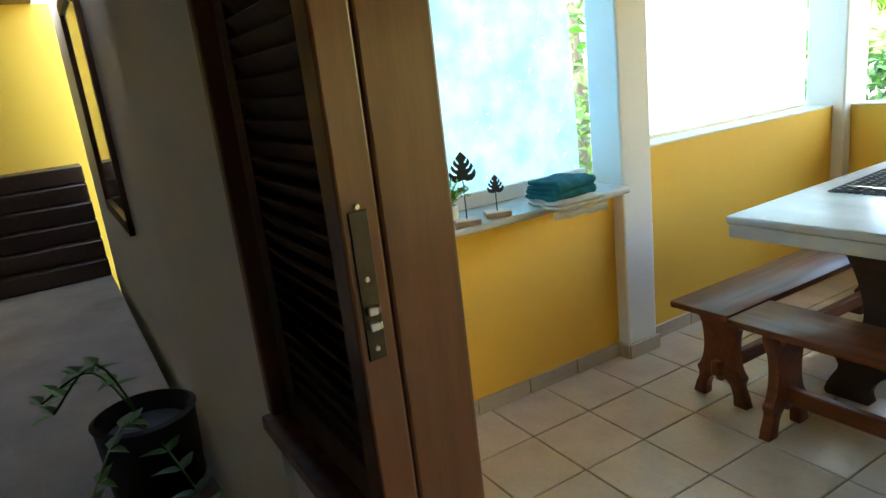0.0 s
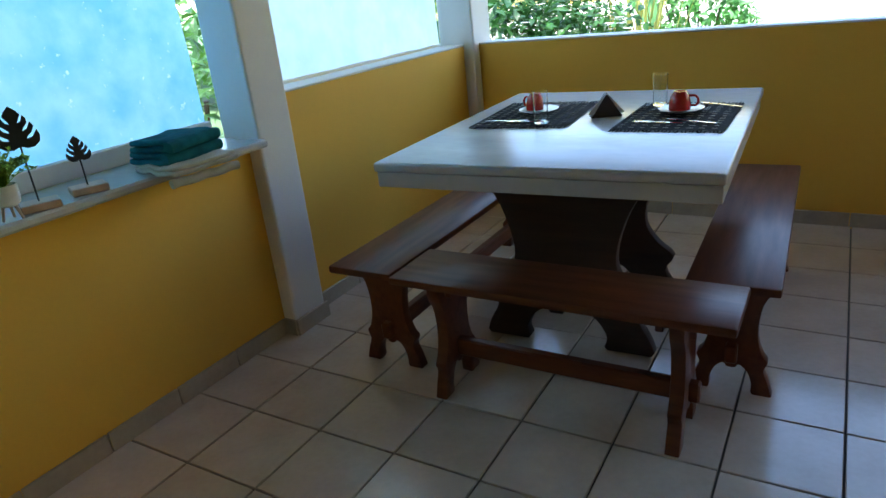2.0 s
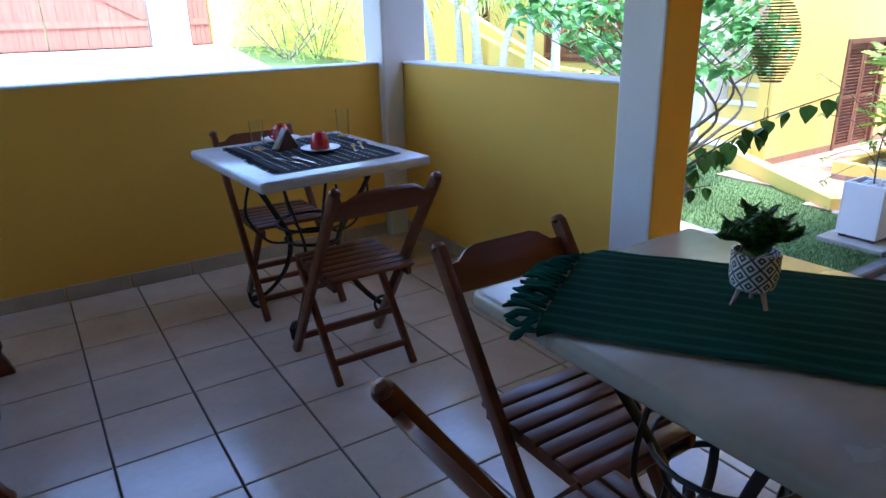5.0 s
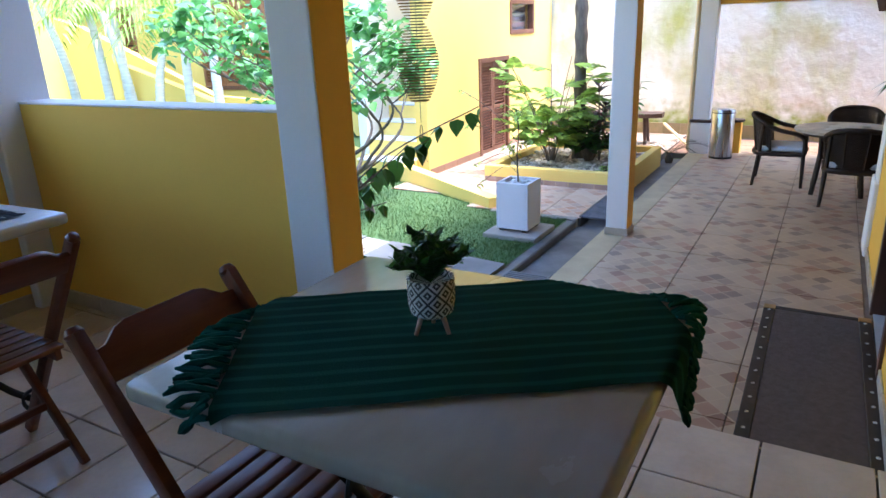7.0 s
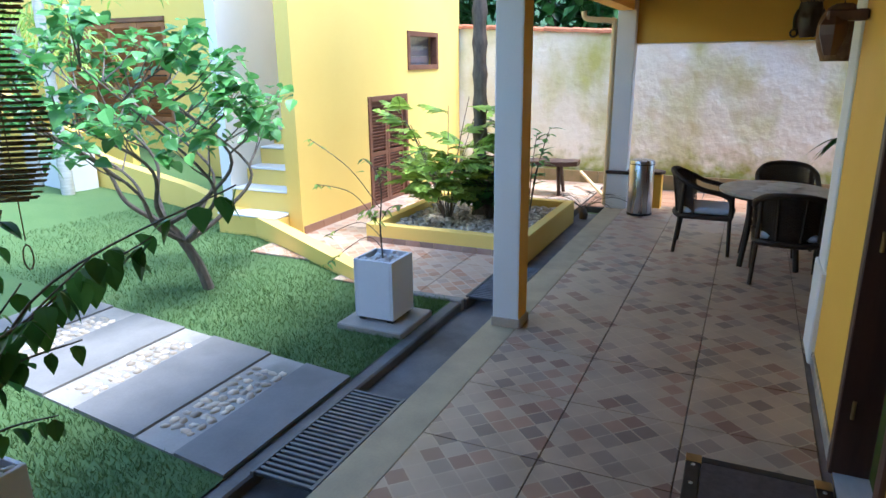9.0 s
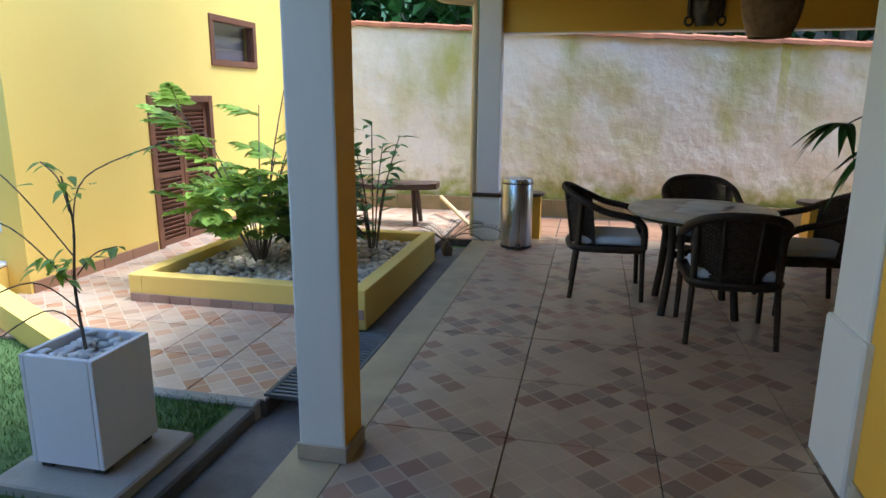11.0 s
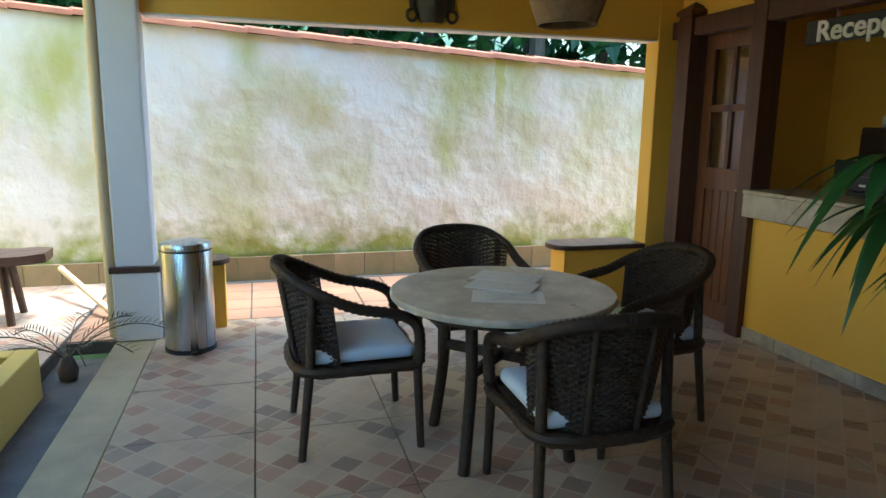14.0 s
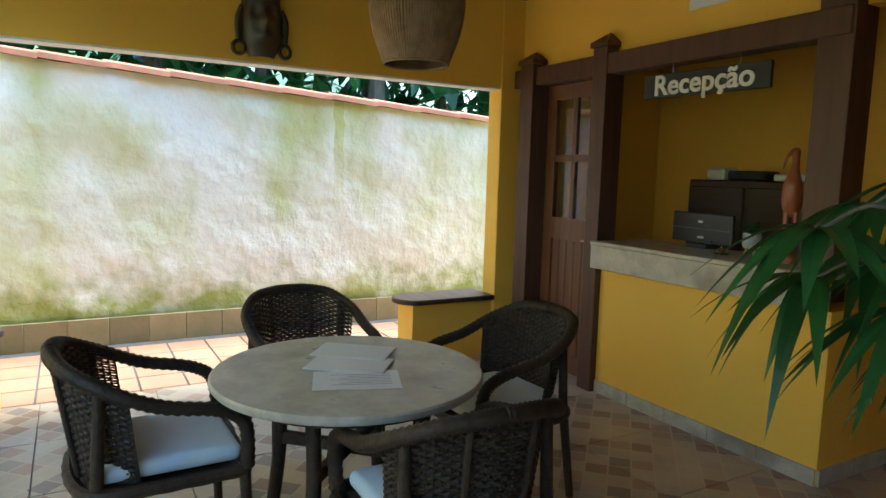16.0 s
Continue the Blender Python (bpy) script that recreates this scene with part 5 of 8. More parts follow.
def flower_box():
    e = thing("flower_box", pose(-1.13, -2.175, H + 0.976, 0, 0, 8), "low dark box holding a dried red flower", "ornament")
    bm = boxed(-0.10, 0.10, -0.05, 0.05, 0, 0.075, bevel=0.004)
    part("box", bm, BLACK, e)
    fb = bmesh.new()
    for ring in range(5):
        for k in range(11):
            mm = Matrix.Translation((0.015, 0.01, 0.075 + 0.008 * ring)) @ Matrix.Rotation(2 * math.pi * k / 11 + ring * 0.5, 4, "Z") @ Matrix.Rotation(radians(8 + 17 * ring), 4, "X")
            leaf_blade(fb, mm, 0.085 - 0.009 * ring, 0.03, 0.4, -0.2, 0.7, 4)
    part("flower", fb, surface("dried_red_petal", (0.30, 0.05, 0.025), (0.16, 0.03, 0.02), 0.6, 8, 60, 0.1), e)
    part("board", boxed(-0.11, 0.12, -0.062, 0.062, 0.0, 0.006, bevel=0.002), BLACK, e)


flower_box()


def blind(name, x, y0, y1, z0, z1, lean, label, mat):
    """A rolled-down outdoor blind with a bottom rod and a few soft folds."""
    e = thing(name, pose(x, y0, z0), label, "blind")
    bm = bmesh.new()
    n, k = 40, 24
    g = [[bm.verts.new((0.012 * noise.noise((i * 0.22, j * 0.1, y0)) + 0.006 * math.sin(i * 0.6), (y1 - y0) * i / n - lean * (j / k) * (i / n), (z1 - z0) * j / k)) for j in range(k + 1)] for i in range(n + 1)]
    for i in range(n):
        for j in range(k):
            bm.faces.new((g[i][j], g[i][j + 1], g[i + 1][j + 1], g[i + 1][j]))
    part("fabric", bm, mat, e, smooth=True)
    part("rod", tubed([(0, 0, 0.0), (0, y1 - y0, 0.0)], 0.012, 10), WHITE, e, smooth=True)
    part("roller", tubed([(0, 0, z1 - z0), (0, y1 - y0 - lean, z1 - z0)], 0.03, 10), WHITE, e, smooth=True)


blind("blind", -2.35, -2.24, -0.39, H + 0.94, 2.86, 0.02, "translucent bluish outdoor blind rolled down behind the sill", BLIND)
blind("blind", -2.36, -0.14, 1.675, 1.655, 2.86, 0.01, "translucent white outdoor blind rolled down over the parapet", BLIND_PALE)

# ---- shuttered window and door frame beside the veranda door ----
def louvre_panel(parent, name, w, h, mat, n, rail=0.06, thick=0.03, frame_label="", mid=False, m=None):
    """A framed panel of sloping slats, in its own x-z plane, origin at the lower left."""
    fr = bmesh.new()
    box(fr, 0, rail, -thick / 2, thick / 2, 0, h)
    box(fr, w - rail, w, -thick / 2, thick / 2, 0, h)
    box(fr, rail, w - rail, -thick / 2, thick / 2, 0, rail)
    box(fr, rail, w - rail, -thick / 2, thick / 2, h - rail, h)
    if mid:
        box(fr, rail, w - rail, -thick / 2, thick / 2, h / 2 - rail / 2, h / 2 + rail / 2)
    p = part(name, fr, mat, parent, frame_label, m=m)
    sl = None
    for k in range(n):
        z = rail + (h - 2 * rail) * (k + 0.5) / n
        if mid and abs(z - h / 2) < rail / 2:
            continue
        mm = Matrix.Translation((w / 2, 0, z)) @ Matrix.Rotation(radians(38), 4, "X")
        if sl is None:
            st = (h - 2 * rail) / n * 1.15
            sl = part("slat", boxed(-w / 2 + rail, w / 2 - rail, -0.003, 0.003, -st / 2, st / 2), mat, p, m=mm)
        else:
            again("slat", sl, p, mm)
    return p


def window_shutter():
    e = tagged(new("window_1"), "dark louvred wooden shutter in a brown frame", "window", "", "structure")
    e.matrix_world = pose(-1.13, -2.41, 1.43)
    p = louvre_panel(e, "shutter", 0.62, 1.40, WOOD_POST, 34, 0.07)
    # black sheet added behind the slats to stand for the dark opening
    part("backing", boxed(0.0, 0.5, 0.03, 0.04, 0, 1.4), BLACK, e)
    part("frame", boxed(-0.03, 0.66, -0.075, 0.03, -0.035, 0.0, bevel=0.004), WOOD_DOOR, e)
    part("frame", boxed(-0.035, -0.002, -0.055, 0.03, 0.0, 1.42, bevel=0.004), WOOD_DOOR, e)


window_shutter()


def door_frame_1():
    e = tagged(new("door_1"), "brown wooden door stile with a worn metal lock plate", "door", "", "structure")
    e.matrix_world = pose(-0.505, -2.44, H - 0.01)
    part("stile", boxed(0.0, 0.05, -0.055, -0.004, 0, 2.28, bevel=0.004, seg=2), WOOD_DOOR, e)
    part("post", boxed(-0.005, 0.045, 0.0, 0.105, 0, 2.28, bevel=0.005, seg=2), WOOD_DOOR, e)
    lp = part("lock_plate", boxed(0.050, 0.0535, -0.045, -0.02, 1.24, 1.43, bevel=0.001), surface("tarnished_lock_metal", (0.06, 0.05, 0.035), (0.03, 0.025, 0.018), 0.5, 20, 90, 0.1, metal=0.4), e, "worn steel lock plate")
    for z in (1.255, 1.345, 1.435):
        part("screw", lathed([(0.004, 0), (0.003, 0.002), (0.001, 0.0022)], 10, Matrix.Translation((0.053, -0.0325, z)) @ Matrix.Rotation(radians(90), 4, "Y")), STEEL, lp, smooth=True)
    for z in (1.28, 1.30):
        part("bolt", boxed(0.05, 0.062, -0.041, -0.024, z, z + 0.012, bevel=0.002), STEEL, lp)


door_frame_1()


def hall_things():
    e = thing("stair", pose(-6.96, -2.56, H), "dark wooden stair winding up in the hall", "stair")
    for k in range(6):
        part("step", boxed(-0.17 * k - 0.35, 0.0 - 0.12 * k, -1.6, 0.1, 0.18 * k, 0.18 * k + 0.17, bevel=0.008), WOOD_DARK, e)
    p = thing("potted_plant", pose(-2.58, -2.66, H), "dark cylindrical pot with a sprawling green plant", "potted plant")
    part("pot", lathed([(0.17, 0), (0.185, 0.02), (0.20, 0.33), (0.21, 0.35), (0.19, 0.36), (0.17, 0.33), (0.16, 0.28), (0.001, 0.27)], 32), BLACK, p, smooth=True)
    st, lf = bmesh.new(), bmesh.new()
    for k, (dx, dy, h) in enumerate(((0.6, -0.25, 0.42), (-0.2, -0.35, 0.55), (0.7, 0.1, 0.28), (0.1, -0.3, 0.62))):
        pts = smooth_line([(0, 0, 0.27), (dx * 0.4, dy * 0.4, h), (dx, dy, h * 0.8)], 6)
        tube(st, pts, 0.005, 6)
        for q in range(4, len(pts), 2):
            for s in (-1, 1):
                leaf_blade(lf, Matrix.Translation(pts[q]) @ Matrix.Rotation(s * 1.0 + k, 4, "Z") @ Matrix.Rotation(0.3, 4, "X"), 0.11, 0.05)
    part("stem", st, LEAF, p, smooth=True)
    part("foliage", lf, LEAF, p)
    w = tagged(new("window_2"), "brown framed inner window with a sill", "window", "", "structure")
    w.matrix_world = pose(-5.46, -2.415, H + 0.85)
    for a in ((0, 0.09, 0, 1.5), (1.41, 1.5, 0, 1.5), (0, 1.5, 0, 0.08), (0, 1.5, 1.42, 1.5)):
        part("frame", boxed(a[0], a[1], -0.03, 0.0, a[2], a[3]), WOOD_POST, w)
    part("pane", boxed(0.09, 1.41, -0.012, -0.004, 0.08, 1.42), GLASS, w)
    s = tagged(new("light_switch"), "cream wall switch plate", "switch", "", "structure")
    s.matrix_world = pose(-2.72, -2.408, H + 1.42)
    part("plate", boxed(-0.04, 0.04, -0.008, 0.005, -0.06, 0.06, bevel=0.003), CERAMIC, s)


hall_things()

# ---- walkway and reception ----
def wicker_chair():
    """A woven armchair that faces +y."""
    e = thing("armchair", pose(9.065, -1.505, 0, 0, 0, 181), "dark brown woven wicker armchair with a pale seat cushion", "armchair", "wicker armchairs round the table")
    rail = smooth_line([(-0.262, 0.255, 0.40), (-0.272, 0.245, 0.56), (-0.278, 0.16, 0.625), (-0.285, -0.02, 0.665), (-0.275, -0.17, 0.73), (-0.20, -0.285, 0.79), (-0.09, -0.325, 0.812), (0, -0.332, 0.815)], 6)
    rail = rail + [Vector((-p.x, p.y, p.z)) for p in reversed(rail[:-1])]
    fine = []
    for a, b in zip(rail, rail[1:]):
        fine += [a, a.lerp(b, 0.5)]
    fine.append(rail[-1])
    rb = bmesh.new()
    tube(rb, fine, [0.0275 if k % 2 else 0.0225 for k in range(len(fine))], 8)
    part("arm_rail", rb, WICKER, e, "wrapped curved arm and back rail", smooth=True, angle=80)
    for sx in (-1, 1):
        part("leg", tubed([(sx * 0.255, 0.245, 0.42), (sx * 0.262, 0.262, 0)], [0.021, 0.017], 10), WICKER, e, smooth=True)
        part("leg", tubed([(sx * 0.235, -0.20, 0.74), (sx * 0.238, -0.215, 0.42), (sx * 0.258, -0.262, 0)], [0.018, 0.021, 0.017], 10), WICKER, e, smooth=True)
    fr = bmesh.new()
    ring = [(0.255, 0.25), (0.26, 0.0), (0.25, -0.2), (0.17, -0.265), (0, -0.285), (-0.17, -0.265), (-0.25, -0.2), (-0.26, 0.0), (-0.255, 0.25), (0, 0.262), (0.255, 0.25)]
    ring = smooth_line([(x, y, 0.385) for x, y in ring], 5)
    tube(fr, ring, [0.034 if k % 2 else 0.030 for k in range(len(ring))], 8, 0.7)
    part("seat_frame", fr, WICKER, e, smooth=True)
    part("seat", boxed(-0.24, 0.24, -0.24, 0.24, 0.375, 0.395, bevel=0.006), WICKER, e)
    cb = bmesh.new()
    box(cb, -0.228, 0.228, -0.225, 0.245, 0.408, 0.468, bevel=0.026, seg=4)
    bmesh.ops.subdivide_edges(cb, edges=[x for x in cb.edges if x.calc_length() > 0.1], cuts=6, use_grid_fill=True)
    for v in cb.verts:
        if v.co.z > 0.44:
            v.co.z += 0.016 * max(0, 1 - (v.co.x / 0.23) ** 2) * max(0, 1 - (v.co.y / 0.24) ** 2) + 0.003 * noise.noise(v.co * 12)
    cu = part("cushion", cb, CUSHION, e, "pale blue-grey seat cushion", smooth=True)
    pp = bmesh.new()
    tube(pp, [(x, y, 0.438) for x, y in ((-0.226, -0.2), (-0.226, 0.22), (-0.205, 0.243), (0.205, 0.243), (0.226, 0.22), (0.226, -0.2))], 0.003, 6)
    part("piping", pp, CUSHION, cu)
    # woven back: upright stakes and bands
    wv = bmesh.new()
    nst, nb = 30, 32

    def skin(u, v):
        a = radians(-68 + 136 * u)
        lo = Vector((0.25 * math.sin(a), 0.02 - 0.29 * math.cos(a), 0.40))
        ztop = 0.655 + 0.155 * math.cos(a) ** 0.8 if math.cos(a) > 0 else 0.655
        hi = Vector((0.285 * math.sin(a), 0.0 - 0.335 * math.cos(a), ztop))
        return lo.lerp(hi, v)
    for i in range(nst + 1):
        tube(wv, [skin(i / nst, j / 6) for j in range(7)], 0.0055, 4, 0.6)
    for j in range(nb):
        pts = []
        for i in range(nst * 2 + 1):
            p = skin(i / (nst * 2), (j + 0.5) / nb)
            n = Vector((p.x, p.y, 0)).normalized()
            pts.append(p + n * 0.0045 * (1 if (i // 2 + j) % 2 else -1))
        tube(wv, pts, 0.0070, 4, 0.6)
    part("woven_back", wv, WICKER, e, "open woven wicker back", smooth=False)["kind"] = "stuff"
    for u in (0.34, 0.66):
        part("back_post", tubed([skin(u, q / 5) * 1.0 + Vector((0, -0.012, 0)) for q in range(6)], 0.011, 8), WICKER, e, smooth=True)
    return e


ch = wicker_chair()
copy_thing(ch, pose(8.25, -2.24, 0, 0, 0, -91))
copy_thing(ch, pose(9.60, -2.26, 0, 0, 0, 92))
copy_thing(ch, pose(8.975, -2.91, 0, 0, 0, 2))


def round_table():
    e = thing("round_table", pose(8.765, -2.125, 0), "round table with a mottled stone top on dark wooden legs", "table")
    part("tabletop", lathed([(0.46, 0.685), (0.485, 0.69), (0.492, 0.70), (0.492, 0.713), (0.486, 0.72), (0.001, 0.72)], 64), TRAVERTINE, e, "mottled beige stone top", smooth=True)
    for k in range(4):
        a = radians(45 + 90 * k)
        part("leg", tubed(smooth_line([(0.30 * math.cos(a), 0.30 * math.sin(a), 0.685), (0.285 * math.cos(a), 0.285 * math.sin(a), 0.4), (0.34 * math.cos(a), 0.34 * math.sin(a), 0)], 5), 0.026, 10), WICKER, e, smooth=True)
    for a in (45, 135):
        part("crossbar", boxed(-0.29, 0.29, -0.018, 0.018, 0.40, 0.445, bevel=0.005), WICKER, e, m=Matrix.Rotation(radians(a), 4, "Z"))
    part("apron", lathed([(0.40, 0.655), (0.415, 0.655), (0.415, 0.69), (0.40, 0.69)], 40, cap=False), WICKER, e)


round_table()
for k, (x, y, rz, z) in enumerate(((8.945, -2.215, -38.5, 0.7285), (8.80, -2.14, -37, 0.7250), (8.62, -2.095, -20, 0.7225))):
    e = thing("paper_sheet", pose(x, y, z, 0, 0, rz), ("folded white paper menu on the stone table" if k < 2 else "single white paper sheet with faint print"), "paper", "papers on the round table")
    part("sheet", boxed(-0.10, 0.10, -0.15, 0.15, 0, 0.0015), PAPER, e)
    if k < 2:
        part("folded_leaf", boxed(-0.10, 0.098, -0.148, 0.146, 0.0017, 0.0027, m=Matrix.Rotation(radians(1.2), 4, "Y") @ Matrix.Translation((0, 0, 0.0012))), PAPER, e)
    else:
        tb = bmesh.new()
        for r in range(7):
            box(tb, -0.055 + r * 0.018, -0.051 + r * 0.018, -0.12, 0.09 - 0.03 * (r % 3), 0.0016, 0.0019)
        part("print", tb, CEMENT, e, "faint grey lines of print")


def pedal_bin():
    e = thing("pedal_bin", pose(10.46, -0.66, 0), "tall brushed steel pedal bin with a rounded lid", "bin")
    part("body", lathed([(0.15, 0.03), (0.153, 0.035), (0.153, 0.645), (0.15, 0.65)], 48), STEEL, e, smooth=True)
    part("base", lathed([(0.156, 0.0), (0.158, 0.028), (0.153, 0.03)], 48), SCREEN, e, "black plastic base ring", smooth=True)
    part("lid", lathed([(0.155, 0.65), (0.156, 0.675), (0.145, 0.692), (0.10, 0.703), (0.001, 0.706)], 48), STEEL, e, smooth=True)
    part("rim", lathed([(0.1545, 0.643), (0.1575, 0.646), (0.1575, 0.652), (0.1545, 0.655)], 48, cap=False), SCREEN, e)
    part("pedal", boxed(-0.20, -0.145, -0.03, 0.03, 0.012, 0.03, bevel=0.004), SCREEN, e, "black foot pedal", m=Matrix.Rotation(radians(15), 4, "Z"))


pedal_bin()


def stud_mat():
    e = thing("door_mat", pose(4.08, -2.05, 0.001, 0, 0, 0.5), "long brown fibre mat edged with dark studded rubber", "mat")
    part("mat_surface", boxed(-0.90, 0.90, -0.245, 0.245, 0.0, 0.013, bevel=0.003), MATBROWN, e)
    for sy in (-1, 1):
        b = part("border", boxed(-0.945, 0.945, -0.035, 0.035, 0.0, 0.017, bevel=0.004), RUBBER, e, "dark rubber border", m=Matrix.Translation((0, sy * 0.28, 0)))
        st = None
        for k in range(12):
            mm = Matrix.Translation((-0.86 + k * 0.156, 0, 0.017))
            if st is None:
                st = part("stud", lathed([(0.011, 0), (0.009, 0.003), (0.001, 0.004)], 10), STEEL, b, m=mm)
            else:
                again("stud", st, b, mm)
    for sx in (-1, 1):
        part("border", boxed(-0.025, 0.025, -0.245, 0.245, 0.0, 0.016, bevel=0.004), RUBBER, e, "dark rubber border", m=Matrix.Translation((sx * 0.92, 0, 0)))
        for sy in (-1, 1):
            part("corner", boxed(-0.035, 0.035, -0.037, 0.037, 0.0, 0.0195, bevel=0.003), BRASS, e, "brass corner plate", m=Matrix.Translation((sx * 0.915, sy * 0.28, 0)))


stud_mat()


def house_door():
    e = tagged(new("door_2"), "dark brown wooden door frame with brass hinges", "door", "", "structure")
    e.matrix_world = pose(4.18, YH, 0)
    for x in (0.0, 0.96):
        part("jamb", boxed(x, x + 0.08, -0.15, 0.018, 0, 2.12, bevel=0.005), WOOD_POST, e)
    part("lintel", boxed(0.0, 1.04, -0.15, 0.018, 2.05, 2.13, bevel=0.005), WOOD_POST, e)
    lf = part("leaf", boxed(0.09, 0.13, -0.97, -0.10, 0.01, 2.04, bevel=0.004), WOOD_POST, e, "dark door leaf standing open inward")
    for z in (0.35, 1.15, 1.85):
        part("hinge", tubed([(0.958, -0.04, z - 0.045), (0.958, -0.04, z + 0.045)], 0.009, 8), BRASS, e, "brass hinge")
    part("threshold", boxed(0.08, 0.96, -0.15, 0.0, 0.0, 0.012), MARBLE, e)


house_door()


def wall_lantern():
    e = thing("wall_lantern", pose(6.3, YH + 0.005, 2.0), "dark wooden lantern bracket on the house wall", "lamp")
    part("bracket", boxed(-0.05, 0.05, 0, 0.20, 0.1, 0.16, bevel=0.01), WOOD_POST, e)
    part("body", lathed([(0.035, -0.02), (0.075, 0.09), (0.08, 0.14), (0.05, 0.19), (0.001, 0.2)], 6, Matrix.Translation((0, 0.16, -0.06))), WOOD_POST, e)


wall_lantern()

# reception: posts, lintel, counter, door
def wood_post(x0, x1, y0, y1, z1, cap, label, z0=0.0):
    e = tagged(new("post"), label, "post", "", "structure")
    e.matrix_world = pose((x0 + x1) / 2, (y0 + y1) / 2, 0)
    w, d = (x1 - x0) / 2, (y1 - y0) / 2
    part("shaft", boxed(-w, w, -d, d, z0, z1, bevel=0.006, seg=2), WOOD_POST, e)
    if cap:
        bm = bmesh.new()
        b = [bm.verts.new((sx * (w + 0.015), sy * (d + 0.015), z1)) for sx, sy in ((-1, -1), (1, -1), (1, 1), (-1, 1))]
        t = [bm.verts.new((v.co.x, v.co.y, z1 + 0.03)) for v in b]
        a = bm.verts.new((0, 0, z1 + 0.10))
        bm.faces.new(b[::-1])
        for k in range(4):
            bm.faces.new((b[k], b[(k + 1) % 4], t[(k + 1) % 4], t[k]))
            bm.faces.new((t[k], t[(k + 1) % 4], a))
        part("cap", bm, WOOD_POST, e, "pointed dark post cap")


wood_post(10.545, 10.70, -4.40, -4.24, 2.26, True, "dark brown wooden post with a pointed cap")
wood_post(9.80, 9.93, -4.42, -4.26, 2.28, True, "dark brown wooden post with a pointed cap")
wood_post(8.27, 8.44, -4.46, -4.28, 2.70, False, "thick dark brown wooden post standing on the counter's end", 1.03)
slab("lintel_reception", 8.28, 10.82, -4.40, -4.27, 2.105, 2.235, WOOD_POST, "dark brown wooden lintel over door and counter", "beam", 0.006)
slab("wall_over_reception", 6.85, 10.84, -4.46, -4.36, 2.24, ZW, YELLOW, "yellow painted wall over the lintel", "wall")
slab("vent_panel", 8.85, 9.25, -4.358, -4.350, 2.40, 2.62, WHITE, "white panel on the yellow wall", "panel")
slab("wall_counter", 8.27, 9.82, -4.46, -4.31, -0.01, 0.85, YELLOW, "yellow painted counter front", "counter")
slab("wall_counter_side", 8.27, 8.41, -5.6, -4.46, -0.01, 0.85, YELLOW, "yellow painted counter side", "counter")
slab("counter_top", 8.26, 9.82, -4.72, -4.215, 1.005, 1.03, TRAVERTINE, "beige stone counter top", "counter top", 0.005)
slab("counter_front", 8.28, 9.815, -4.31, -4.22, 0.852, 1.004, TRAVERTINE, "deep beige stone edge of the counter", "counter top", 0.004)
slab("wall_rec_back", 6.8, 10.99, -7.0, -6.85, -0.12, ZW, YELLOW, "yellow painted back wall of the reception", "wall")
slab("wall_rec_inner", 8.46, 10.84, -6.0, -5.9, -0.12, ZW, YELLOW, "yellow painted wall behind the counter", "wall")
slab("wall_rec_east", 10.84, 10.99, -7.0, -4.48, -0.12, ZW, YELLOW, "yellow painted side wall of the reception", "wall")
slab("wall_rec_west", 6.65, 6.8, -7.0, -2.52, -0.12, ZW, YELLOW, "yellow painted side wall of the reception", "wall")
slab("floor_rec_room", 8.3, 10.9, -7.0, -4.3, -0.12, -0.004, TRAVERTINE, "stone floor behind the counter", "floor")
br = tagged(new("baseboard_reception"), "mottled stone baseboard under the counter", "baseboard", "", "structure")
base_run(br, 8.27, -4.303, 9.80, -4.303, 0, 0.085, 0.014, 0.3, TRAVERTINE)
base_run(br, 8.262, -5.5, 8.262, -4.31, 0, 0.085, 0.014, 0.3, TRAVERTINE)


def reception_door():
    e = tagged(new("door_3"), "brown panelled reception door with four glass panes", "door", "", "structure")
    e.matrix_world = pose(9.93, -4.40, 0)
    W_ = 0.615
    fr = bmesh.new()
    for a in ((0, 0.10, 0.01, 2.10), (W_ - 0.10, W_, 0.01, 2.10), (0.10, W_ - 0.10, 2.0, 2.10), (0.10, W_ - 0.10, 0.98, 1.14), (0.10, W_ - 0.10, 0.01, 0.14)):
        box(fr, a[0], a[1], -0.035, 0.005, a[2], a[3])
    box(fr, W_ / 2 - 0.02, W_ / 2 + 0.02, -0.03, 0.002, 1.14, 2.0)
    box(fr, 0.10, W_ - 0.10, -0.03, 0.002, 1.55, 1.60)
    lf = part("leaf", fr, WOOD_DOOR, e)
    for x0, x1 in ((0.10, W_ / 2 - 0.02), (W_ / 2 + 0.02, W_ - 0.10)):
        for z0, z1 in ((1.14, 1.55), (1.60, 2.0)):
            part("pane", boxed(x0, x1, -0.017, -0.012, z0, z1), GLASS, lf, "dusty glass pane")
    for k in range(5):
        w = (W_ - 0.2) / 5
        part("board", boxed(0.10 + k * w + 0.003, 0.10 + (k + 1) * w - 0.003, -0.03, -0.008, 0.14, 0.98, bevel=0.004), WOOD_DOOR, lf)
    part("handle", tubed([(0.05, 0.005, 1.0), (0.05, 0.05, 1.0), (0.12, 0.055, 1.0)], 0.008, 8), BRASS, lf, "brass door handle", smooth=True)


reception_door()


